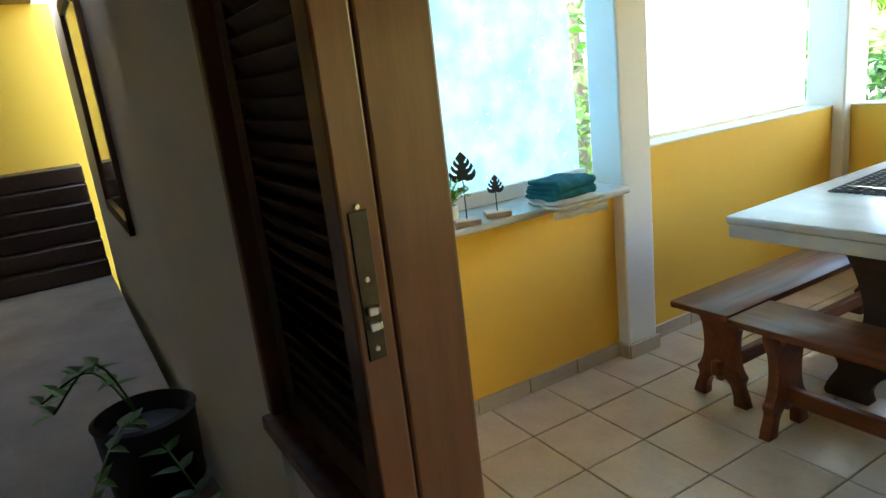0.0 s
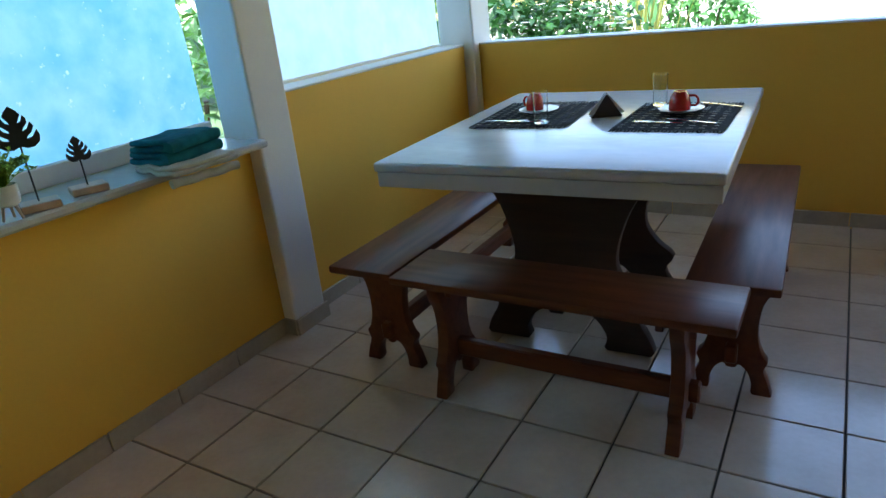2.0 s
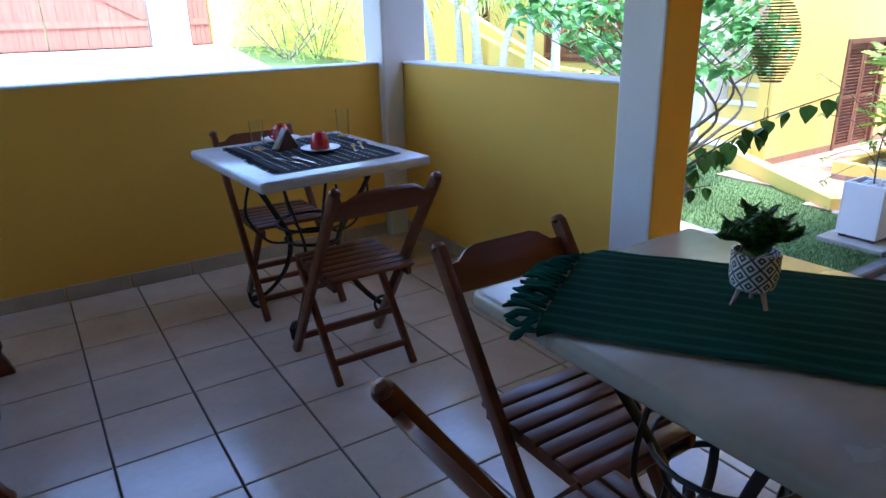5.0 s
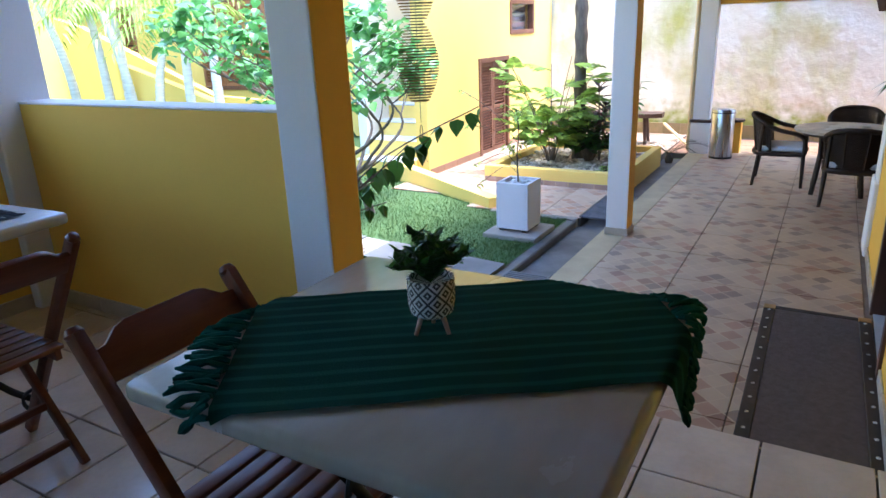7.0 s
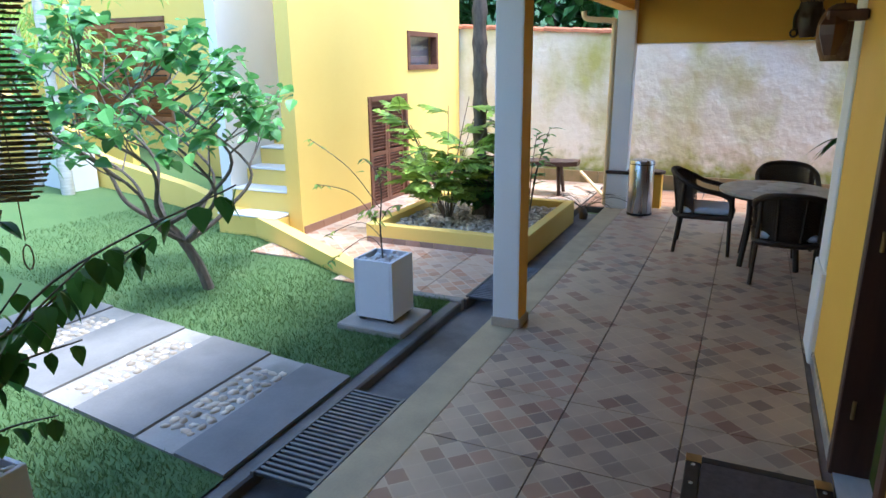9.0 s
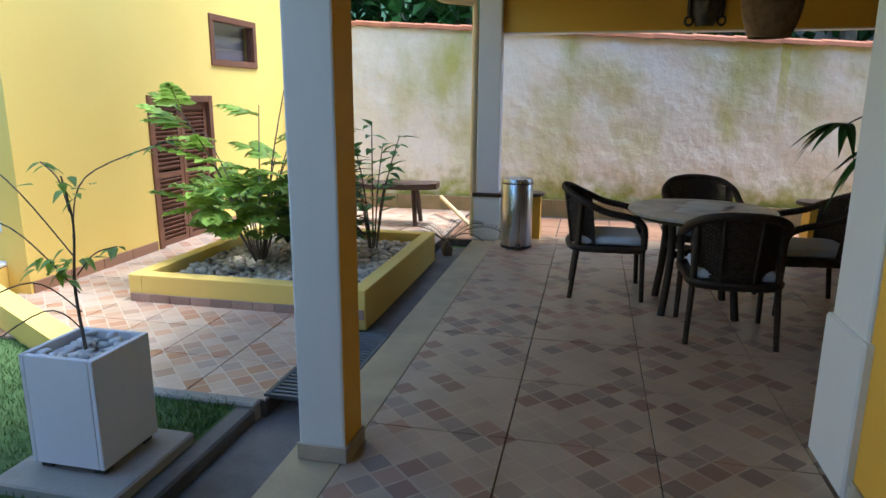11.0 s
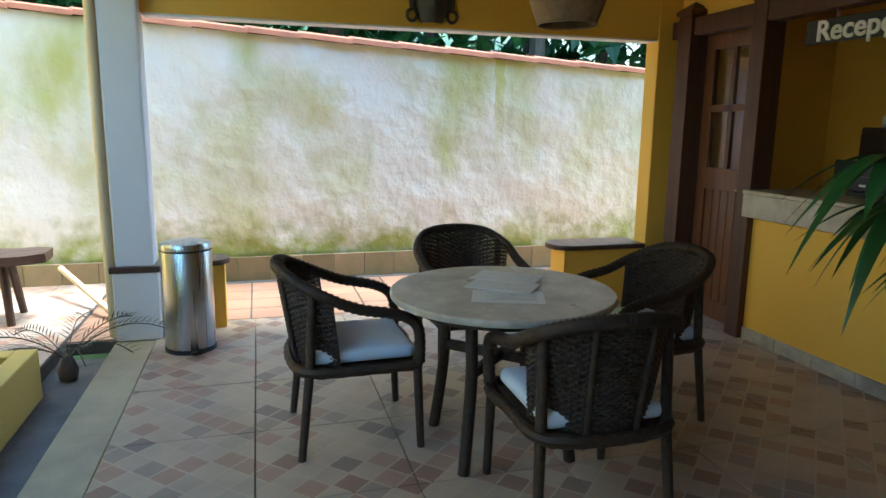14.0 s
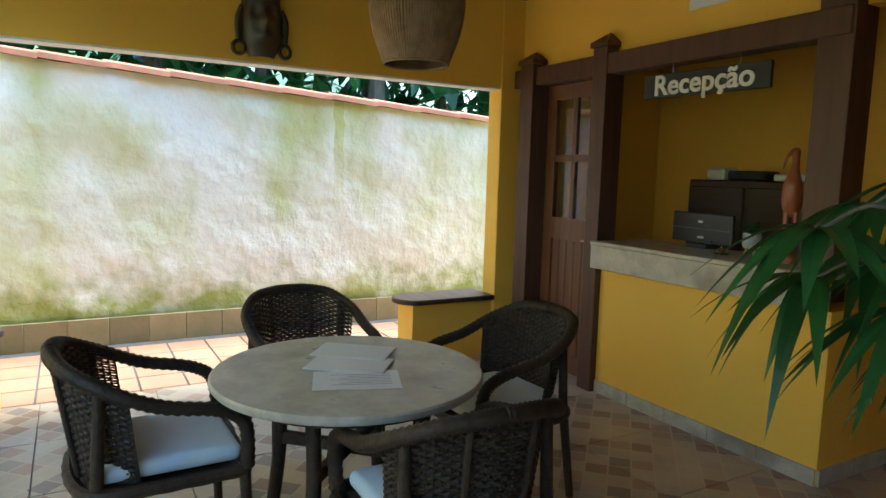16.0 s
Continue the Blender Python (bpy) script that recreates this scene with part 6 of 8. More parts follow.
def sign_board():
    e = thing("sign", pose(9.08, -4.30, 1.985, 0, 0, 180), "black carved signboard with raised white lettering, hung from the lintel", "sign")
    bm = boxed(-0.415, 0.415, -0.012, 0.012, -0.07, 0.065, bevel=0.004)
    part("board", bm, BLACK, e, m=Matrix.Rotation(radians(0.5), 4, "Y"))
    cu = bpy.data.curves.new("lettering", "FONT")
    cu.body, cu.align_x, cu.align_y, cu.size, cu.extrude, cu.bevel_depth, cu.offset = "Recepção", "CENTER", "CENTER", 0.166, 0.004, 0.001, 0.0026
    tmp = new("lettering_curve", cu)
    bpy.context.view_layer.update()
    me = bpy.data.meshes.new_from_object(tmp.evaluated_get(bpy.context.evaluated_depsgraph_get()))
    bpy.data.objects.remove(tmp)
    me.materials.clear()
    me.materials.append(CERAMIC)
    t = new("lettering", me)
    t.parent = e
    t.matrix_local = Matrix.Translation((0, -0.0165, -0.004)) @ Matrix.Rotation(radians(90), 4, "X") @ Matrix.Diagonal((1.02, 0.96, 1, 1))
    t["label"] = "raised white letters"
    for x in (-0.22, 0.22):
        part("hook", tubed(smooth_line([(x, 0, 0.06), (x + 0.01, 0, 0.09), (x, 0, 0.12)], 4), 0.0025, 6), STEEL, e)


sign_board()


def monitor_unit(x, w, label):
    e = thing("till_monitor", pose(x, -4.62, 1.03, 0, 0, 175), label, "monitor")
    part("casing", boxed(-w / 2, w / 2, -0.015, 0.015, 0.03, 0.215, bevel=0.006), SCREEN, e)
    part("stand", boxed(-0.08, 0.08, -0.05, 0.05, 0, 0.03, bevel=0.004), SCREEN, e)
    part("edge", boxed(-w / 2 + 0.01, w / 2 - 0.01, -0.019, -0.015, 0.115, 0.122), GRATE, e)
    for z, l in ((0.155, 0.035), (0.06, 0.05)):
        part("sticker", boxed(-0.02, -0.02 + l, -0.018, -0.0155, z, z + 0.014), PAPER, e, "small white sticker")


monitor_unit(9.27, 0.47, "black screen seen from behind on the counter")


def cabinet():
    e = thing("cabinet", pose(9.55, -5.62, 0), "tall dark wooden cabinet with papers on top", "cabinet")
    part("body", boxed(-0.5, 0.5, -0.22, 0.22, 0, 1.45, bevel=0.01), WOOD_DARK, e)
    for s in (-1, 1):
        d = part("door", boxed(-0.235, 0.235, 0, 0.02, 0.06, 1.40, bevel=0.006), WOOD_DARK, e, m=Matrix.Translation((s * 0.245, 0.222, 0)))
        part("handle", boxed(-0.01, 0.01, 0.02, 0.035, 0.7, 0.8), BRASS, d, m=Matrix.Translation((-s * 0.19, 0, 0)))
    for x, w, h, mt, nm in ((-0.25, 0.25, 0.05, PAPER, "paper_pile"), (0.1, 0.3, 0.07, SCREEN, "box"), (0.36, 0.16, 0.09, CERAMIC, "bowl")):
        t = thing(nm, pose(9.55 + x, -5.6, 1.45), "small " + nm.replace("_", " ") + " lying on the dark cabinet", nm.replace("_", " "))
        part("body", boxed(-w / 2, w / 2, -0.1, 0.1, 0, h, bevel=h * 0.2), mt, t)


cabinet()


def bird_carving():
    bm = bmesh.new()
    lathe(bm, [(0.055, 0), (0.06, 0.02), (0.05, 0.04), (0.03, 0.06)], 16)
    for sx in (-1, 1):
        tube(bm, [(sx * 0.018, 0, 0.05), (sx * 0.022, 0.005, 0.20), (sx * 0.022, 0, 0.30)], [0.015, 0.012, 0.018], 8)
    tube(bm, smooth_line([(0, -0.02, 0.24), (0, -0.005, 0.32), (0, 0.005, 0.40), (0, 0, 0.47), (0, -0.01, 0.52), (0, 0.0, 0.565), (0, 0.012, 0.585)], 4), [0.02, 0.032, 0.042, 0.048, 0.05, 0.05, 0.05, 0.048, 0.046, 0.042, 0.036, 0.03, 0.025, 0.022, 0.02, 0.019, 0.018, 0.018, 0.019, 0.021, 0.022, 0.022, 0.021, 0.018, 0.012], 12)
    tube(bm, smooth_line([(0.008, 0.01, 0.575), (0.03, 0.03, 0.545), (0.045, 0.04, 0.48)], 5), [0.014, 0.013, 0.012, 0.011, 0.010, 0.009, 0.008, 0.007, 0.006, 0.004, 0.002], 8)
    o = new("bird_carving", finish(bm, ORANGE_W, True, 60))
    o.matrix_world = pose(8.62, -4.48, 1.03, 0, 0, 20)
    tagged(o, "tall carved reddish wooden bird standing on the counter", "statue")


bird_carving()
succulent(pose(8.815, -4.46, 1.03), "small plant in a grey patterned pot on three wooden legs", DPOT, 0.048, 0.085, 0.05, LEAF_D, 0.06, 0.07, 16, 0.02)


def desk_bell():
    e = thing("desk_bell", pose(8.995, -4.45, 1.03), "small chrome desk bell on the stone counter", "bell")
    part("base", lathed([(0.038, 0), (0.038, 0.008), (0.03, 0.012)], 24), SCREEN, e, smooth=True)
    part("dome", lathed([(0.036, 0.012), (0.033, 0.024), (0.022, 0.034), (0.004, 0.038)], 24), CUTLERY, e, smooth=True)
    part("button", lathed([(0.004, 0.038), (0.004, 0.046), (0.001, 0.047)], 10), CUTLERY, e)


desk_bell()


def pendant():
    e = thing("pendant_lamp", pose(9.0, -2.49, ZW), "hanging lampshade of brown woven cord", "lamp")
    bm = bmesh.new()
    prof = [(0.06, -0.42), (0.12, -0.455), (0.176, -0.55), (0.19, -0.66), (0.172, -0.78), (0.128, -0.90)]
    prof = [(p.x, p.z) for p in smooth_line([(r, 0, z) for r, z in prof], 4)]
    n = 96
    for i in range(n):
        a = 2 * math.pi * i / n
        tube(bm, [(r * math.cos(a), r * math.sin(a), z) for r, z in prof], 0.0062, 4)
    part("shade", bm, RATTAN, e, "woven cord shade", smooth=True)["kind"] = "stuff"
    lin = bmesh.new()
    lathe(lin, [(r - 0.008, z) for r, z in prof], 48, cap=False)
    part("lining", lin, STRAW, e, smooth=True)
    for z, r in ((-0.90, 0.13), (-0.42, 0.062)):
        part("hoop", tubed([(r * math.cos(k * math.pi / 16), r * math.sin(k * math.pi / 16), z) for k in range(33)], 0.007, 6), RATTAN, e, smooth=True)
    part("cord", tubed([(0, 0, 0), (0, 0, -0.43)], 0.004, 6), BLACK, e)


pendant()


def mask():
    bm = bmesh.new()
    n, k = 20, 24
    g = []
    for i in range(n + 1):
        row = []
        for j in range(k + 1):
            u, v = -1 + 2 * i / n, j / k
            w = 0.135 * (0.62 + 0.38 * math.sin(math.pi * min(1, 0.12 + v * 0.85))) * (1 if v > 0.2 else 0.75 + v * 1.25)
            d = 0.10 * math.sqrt(max(0, 1 - u * u)) * (0.7 + 0.3 * math.sin(math.pi * v))
            d += 0.045 * math.exp(-((u / 0.16) ** 2)) * math.exp(-(((v - 0.46) / 0.10) ** 2))
            d -= 0.03 * math.exp(-(((abs(u) - 0.4) / 0.2) ** 2)) * math.exp(-(((v - 0.58) / 0.06) ** 2))
            d += 0.025 * math.exp(-((u / 0.3) ** 2)) * math.exp(-(((v - 0.27) / 0.045) ** 2))
            d += (0.02 + 0.01 * math.sin(i * 2.4)) if v > 0.76 else 0
            row.append(bm.verts.new((-d, w * u, 0.46 * v)))
        g.append(row)
    for i in range(n):
        for j in range(k):
            bm.faces.new((g[i][j], g[i + 1][j], g[i + 1][j + 1], g[i][j + 1]))
    for s in (-1, 1):
        tube(bm, [(-0.02, s * (0.145 + 0.035 * math.cos(a * math.pi / 8)), 0.05 + 0.04 * math.sin(a * math.pi / 8)) for a in range(17)], 0.012, 8)
        tube(bm, smooth_line([(-0.02, s * 0.12, 0.30), (-0.025, s * 0.15, 0.22), (-0.02, s * 0.145, 0.10)], 4), 0.018, 8)
    o = new("wall_mask", finish(bm, [BRONZE], True, 60))
    o.matrix_world = pose(10.838, -2.33, 2.13)
    tagged(o, "dark carved mask with ring ears hung on the yellow beam", "mask")
    cr = bmesh.new()
    for q in range(7):
        lathe(cr, [(0.018, 0), (0.026, 0.03), (0.018, 0.06), (0.002, 0.085)], 10, Matrix.Translation((-0.085, -0.10 + q * 0.033, 0.0)))
    c = new("mask_crown", finish(cr, GOLD, True))
    c.matrix_world = pose(10.838, -2.33, 2.51)
    tagged(c, "aged gilt crown over the carved mask", "ornament")


mask()


def rhapis():
    """A lady palm: canes with fans of long narrow drooping leaflets."""
    e = thing("potted_palm", pose(7.03, -2.92, 0), "lady palm with long drooping dark green leaflets in a pot", "potted plant")
    part("pot", lathed([(0.15, 0), (0.17, 0.02), (0.20, 0.34), (0.215, 0.36), (0.19, 0.37), (0.17, 0.33), (0.001, 0.32)], 28), BLACK, e, smooth=True)
    st, lf = bmesh.new(), bmesh.new()
    rnd = random.Random(5)
    for k, (dx, dy, z, turn) in enumerate(((0.36, 0.26, 1.24, -35), (0.33, 0.12, 1.40, -20), (0.24, 0.46, 1.36, 10), (0.22, 0.10, 1.29, -60), (0.19, 0.19, 1.19, -10), (0.28, -0.05, 1.46, 0), (0.38, -0.02, 1.29, -50), (-0.02, 0.16, 1.52, 20), (-0.1, 0.05, 1.30, 80), (0.08, -0.2, 1.35, -120), (-0.05, -0.1, 1.60, 160), (0.16, 0.02, 1.16, -40))):
        pts = smooth_line([(0.04 * math.cos(k), 0.04 * math.sin(k), 0.32), (dx * 0.25, dy * 0.25, z * 0.7), (dx * 0.7, dy * 0.7, z + 0.02), (dx, dy, z)], 6)
        tube(st, pts, [0.008] * 6 + [0.004] * (len(pts) - 6), 6)
        for q in range(9):
            mm = Matrix.Translation(pts[-1]) @ Matrix.Rotation(radians(turn - 72 + 18 * q + rnd.uniform(-5, 5)), 4, "Z") @ Matrix.Rotation(radians(rnd.uniform(-6, 14)), 4, "X")
            leaf_blade(lf, mm, 0.17 + 0.08 * rnd.random(), 0.042, 0.3, 0.6 + 0.7 * rnd.random(), 0.75, 8)
    part("cane", st, BARK, e, smooth=True)
    part("foliage", lf, LEAF_D, e)


rhapis()

# ---- garden ----
def rise(y, x=0.0):
    """The garden climbs away from the veranda, less so towards the guest house."""
    up = 0.0 if y < 4 else 0.15 * (y - 4) * min(1, (y - 4) / 2.0)
    return up * (1 - 0.45 * min(1, max(0, (x - 5) / 3.0)))


def sheet(name, pts, dz, mat, label, category, n=26, m=26):
    """A ground sheet over a four-cornered outline that follows the rise of the garden."""
    bm = bmesh.new()
    a, b, c, d = [Vector((*p, 0)) for p in pts]
    g = []
    for i in range(n + 1):
        row = []
        for j in range(m + 1):
            p = a.lerp(b, i / n).lerp(d.lerp(c, i / n), j / m)
            row.append(bm.verts.new((p.x, p.y, rise(p.y, p.x) + dz + 0.012 * noise.noise((p.x * 1.4, p.y * 1.4, 0)))))
        g.append(row)
    for i in range(n):
        for j in range(m):
            bm.faces.new((g[i][j], g[i + 1][j], g[i + 1][j + 1], g[i][j + 1]))
    return tagged(new(name, finish(bm, mat, True)), label, category, "", "structure")


sheet("lawn", [(2.24, 0.295), (6.72, 0.295), (11.3, 8.3), (2.24, 8.3)], -0.03, GRASS, "short green lawn beside the walkway", "lawn")
sheet("lawn_north", [(-9, 1.85), (2.3, 1.85), (2.3, 8.3), (-9, 8.3)], -0.03, GRASS, "short green lawn beyond the parapet", "lawn")
sheet("lawn_far", [(-16, 8.2), (26, 8.2), (26, 30), (-16, 30)], -0.03, GRASS, "rising lawn under the palms", "lawn")
sheet("driveway", [(-7.0, 6.6), (4.6, 6.6), (4.2, 13.2), (-7, 13.2)], 0.03, GRAVEL, "sunlit pale gravel driveway before the gates", "driveway")
slab("ground_under_patio_edge", 6.66, 6.74, 0.2, 1.2, -0.16, -0.012, CEMENT, "narrow cement edge of the patio", "kerb", 0.01)


def blades():
    rnd = np.random.default_rng(3)
    n = 76000
    t = rnd.random(n)
    y = 0.31 + 5.2 * t ** 1.3
    xr = 6.70 + np.maximum(0, y - 1.1) * 0.5
    x = 2.26 + rnd.random(n) * (xr - 2.26)
    path_l, path_r = 3.92 + 0.12 * y, 5.08 + 0.12 * y
    keep = ~((x > path_l) & (x < path_r)) & ~((x > 5.78) & (x < 6.32) & (y < 0.86))
    x, y = x[keep], y[keep]
    n = len(x)
    z = np.where(y < 4, 0, 0.075 * np.maximum(0, y - 4) ** 2 * (1 - 0.45 * np.clip((x - 5) / 3, 0, 1))) - 0.035
    a, h, w = rnd.random(n) * 6.28, 0.014 + 0.018 * rnd.random(n), 0.0022 + 0.002 * rnd.random(n)
    lean = 1.6 * rnd.random(n) * h
    b = rnd.random(n) * 6.28
    v = np.empty((n, 3, 3))
    v[:, 0] = np.stack([x - w * np.cos(a), y - w * np.sin(a), z], 1)
    v[:, 1] = np.stack([x + w * np.cos(a), y + w * np.sin(a), z], 1)
    v[:, 2] = np.stack([x + lean * np.cos(b), y + lean * np.sin(b), z + 0.012 + h], 1)
    me = bpy.data.meshes.new("mesh")
    me.from_pydata(v.reshape(-1, 3).tolist(), [], np.arange(3 * n).reshape(-1, 3).tolist())
    me.materials.append(BLADE)
    tagged(new("grass", me), "short thick blades of lawn grass", "grass", "", "stuff")


blades()


def pebbles(name, spots, label, mat=PEBBLE, seed=1):
    """Many rounded stones, each its own lumpy ellipsoid."""
    rnd = random.Random(seed)
    base = bmesh.new()
    bmesh.ops.create_icosphere(base, subdivisions=1, radius=1)
    bv = [v.co.copy() for v in base.verts]
    bf = [[v.index for v in f.verts] for f in base.faces]
    base.free()
    vs, fs = [], []
    for x, y, z, r in spots:
        m = Matrix.Translation((x, y, z)) @ Euler((rnd.uniform(-0.4, 0.4), rnd.uniform(-0.4, 0.4), rnd.random() * 6.28)).to_matrix().to_4x4() @ Matrix.Diagonal((r * rnd.uniform(0.9, 1.35), r * rnd.uniform(0.7, 1.0), r * rnd.uniform(0.45, 0.7), 1))
        o = len(vs)
        vs += [tuple(m @ (c * (1 + 0.10 * rnd.uniform(-1, 1)))) for c in bv]
        fs += [[i + o for i in f] for f in bf]
    me = bpy.data.meshes.new("mesh")
    me.from_pydata(vs, [], fs)
    me.materials.append(mat)
    for p in me.polygons:
        p.use_smooth = True
    return tagged(new(name, me), label, "pebbles", "", "stuff")


def island_tint(m, amount):
    """Stones differ one from another."""
    nt = m.node_tree
    nd, ln = nt.nodes, nt.links
    bs = nd["Principled BSDF"]
    old = bs.inputs["Base Color"].links[0].from_socket
    g, r, h = nd.new("ShaderNodeNewGeometry"), nd.new("ShaderNodeMapRange"), nd.new("ShaderNodeHueSaturation")
    r.inputs["To Min"].default_value, r.inputs["To Max"].default_value = 1 - amount, 1 + amount
    ln.new(g.outputs["Random Per Island"], r.inputs["Value"])
    ln.new(r.outputs[0], h.inputs["Value"])
    ln.new(old, h.inputs["Color"])
    ln.new(h.outputs["Color"], bs.inputs["Base Color"])


island_tint(PEBBLE, 0.45)
island_tint(BLADE, 0.2)


def thin_leaf(m, share):
    """Leaves and petals let part of the light through."""
    nt = m.node_tree
    nd, ln = nt.nodes, nt.links
    bs = nd["Principled BSDF"]
    tr, mx = nd.new("ShaderNodeBsdfTranslucent"), nd.new("ShaderNodeMixShader")
    ln.new(bs.inputs["Base Color"].links[0].from_socket, tr.inputs["Color"])
    mx.inputs[0].default_value = share
    out = nd["Material Output"]
    ln.new(bs.outputs[0], mx.inputs[1])
    ln.new(tr.outputs[0], mx.inputs[2])
    ln.new(mx.outputs[0], out.inputs["Surface"])


for lm in (LEAF, FRESH, LEAF_D, LEAF_L, LEAF_P, PETAL):
    island_tint(lm, 0.4)
    thin_leaf(lm, 0.35)
thin_leaf(BLADE, 0.4)


def garden_path():
    e = tagged(new("garden_path"), "grey concrete path with bands of set pebbles", "path", "", "structure")
    spots = []
    rnd = random.Random(8)
    y = 0.30
    for k in range(7):
        L = 0.38 if k == 0 else 0.58 if k % 2 == 0 else 0.32
        x0 = 3.93 + 0.12 * y
        z = rise(y)
        bm = bmesh.new()
        vs = [bm.verts.new((x0 + xa, y + ya, rise(y + ya) - 0.005 - (0.012 if k % 2 else 0))) for xa, ya in ((0, 0), (1.14, 0), (1.14 + 0.12 * L, L - 0.008), (0.12 * L, L - 0.008))]
        f = bm.faces.new(vs)
        r = bmesh.ops.extrude_face_region(bm, geom=[f])
        bmesh.ops.translate(bm, vec=(0, 0, -0.08), verts=[q for q in r["geom"] if isinstance(q, bmesh.types.BMVert)])
        part("paving_slab" if k % 2 == 0 else "pebble_bed", bm, PAVING if k % 2 == 0 else CEMENT, e)
        if k % 2:
            for i in range(11):
                for j in range(4):
                    px, py = x0 + 0.19 + i * 0.076 + 0.015 * rnd.uniform(-1, 1), y + 0.045 + j * 0.07 + 0.012 * rnd.uniform(-1, 1)
                    spots.append((px, py, rise(py) - 0.02, 0.030 + 0.009 * rnd.random()))
        y += L
    pebbles("path_pebbles", spots, "flat pale pebbles set in bands across the path", seed=4)


garden_path()


def drain_grate(x0, x1):
    e = thing("drain_grate", pose(x0, -0.17, -0.012), "dark slatted metal grate over the drain", "grate", "drain grates")
    w, L = 0.37, x1 - x0
    for y in (0, w - 0.02):
        part("rail", boxed(0, L, y, y + 0.02, -0.02, 0.012), GRATE, e)
    n = 24
    sl = None
    for k in range(n):
        mm = Matrix.Translation((L * (k + 0.5) / n, 0, 0))
        if sl is None:
            sl = part("slat", boxed(-0.010, 0.010, 0.02, w - 0.02, -0.016, 0.01, bevel=0.003), GRATE, e, m=mm)
        else:
            again("slat", sl, e, mm)


drain_grate(4.04, 4.975)
drain_grate(6.76, 7.74)

# raised bed
bed = tagged(new("planting_bed"), "low yellow masonry bed filled with pale stones", "planter", "", "structure")
for a in ((8.01, 10.07, 0.09, 0.20), (8.01, 10.07, 1.82, 1.93), (8.01, 8.13, 0.20, 1.82), (9.95, 10.07, 0.20, 1.82)):
    part("wall", boxed(*a, -0.1, 0.19, bevel=0.008, seg=2), YELLOW_OUT, bed)
part("soil", boxed(8.1, 9.98, 0.18, 1.85, -0.1, 0.075), SOIL, bed)
for x0, y0, x1, y1 in ((8.004, 0.1, 8.004, 1.92),):
    base_run(bed, x0, y0, x1, y1, -0.02, 0.07, 0.012, 0.16, surface("rust_tile_band", (0.40, 0.27, 0.2), (0.28, 0.17, 0.13), 0.5, 6, 50, 0.05, rand=0.25))
rs = random.Random(2)
pebbles("bed_pebbles", [(8.16 + 1.76 * rs.random(), 0.23 + 1.56 * rs.random(), 0.085 + 0.03 * rs.random(), 0.026 + 0.022 * rs.random()) for _ in range(1500)], "heaped pale river stones in the bed", seed=3)


def crown(bm, c, r, n, size, rnd, wide=0.55, up=0.5, rows=2):
    """Leaves scattered in an uneven ellipsoid, thicker towards its skin."""
    for _ in range(n):
        d = Vector((rnd.gauss(0, 1), rnd.gauss(0, 1), rnd.gauss(0, 1))).normalized()
        q = (0.35 + 0.65 * rnd.random() ** 0.4) * (1 + 0.28 * noise.noise(d * 2.2 + Vector(c)))
        p = Vector((c[0] + d.x * r[0] * q, c[1] + d.y * r[1] * q, c[2] + d.z * r[2] * q))
        m = Matrix.Translation(p) @ Matrix.Rotation(rnd.random() * 6.28, 4, "Z") @ Matrix.Rotation(rnd.uniform(-0.9, 0.6) * up * 2, 4, "X") @ Matrix.Rotation(rnd.uniform(-0.6, 0.6), 4, "Y")
        s = size * rnd.uniform(0.65, 1.3)
        leaf_blade(bm, m, s, s * wide, 0.2, 0.25, 0.7, rows)


def garden_tree():
    e = thing("tree", pose(6.1, 2.42, -0.03), "small spreading garden tree with crooked pale limbs and fresh leaves", "tree")
    tr, lf = bmesh.new(), bmesh.new()
    rnd = random.Random(11)
    tube(tr, smooth_line([(0, 0, 0), (-0.05, 0.05, 0.25), (-0.14, 0.13, 0.5), (-0.2, 0.2, 0.62)], 5), [0.05 - 0.001 * k for k in range(16)], 8)
    fork_p = Vector((-0.2, 0.2, 0.62))
    for k in range(9):
        a = 2 * math.pi * k / 9 + 0.3
        reach, top = 0.5 + 0.3 * rnd.random(), 1.58 + 0.42 * rnd.random()
        st = fork_p if k % 2 else Vector((-0.1, 0.1, 0.45))
        pts = smooth_line([st, st + Vector((math.cos(a) * reach * 0.5, math.sin(a) * reach * 0.5, 0.22)), st + Vector((math.cos(a) * reach * 0.85, math.sin(a) * reach * 0.85, 0.6)), (math.cos(a) * reach - 0.76, math.sin(a) * reach + 0.6, top)], 6)
        tube(tr, pts, [0.026 - 0.0011 * q for q in range(len(pts))], 7)
        for q in range(12, len(pts), 2):
            for s in range(2):
                b = a + rnd.uniform(-1.3, 1.3)
                l = 0.25 + 0.25 * rnd.random()
                p = pts[q]
                tw = [p, p + Vector((math.cos(b) * l * 0.5, math.sin(b) * l * 0.5, 0.12)), p + Vector((math.cos(b) * l, math.sin(b) * l, 0.28 + 0.1 * rnd.random()))]
                tube(tr, tw, [0.009, 0.006, 0.003], 5)
                crown(lf, tw[-1], (0.19, 0.19, 0.13), 18, 0.12, rnd, 0.78, 0.45, 4)
    part("trunk", tr, BARK, e, smooth=True)
    part("crown", lf, FRESH, e)


garden_tree()


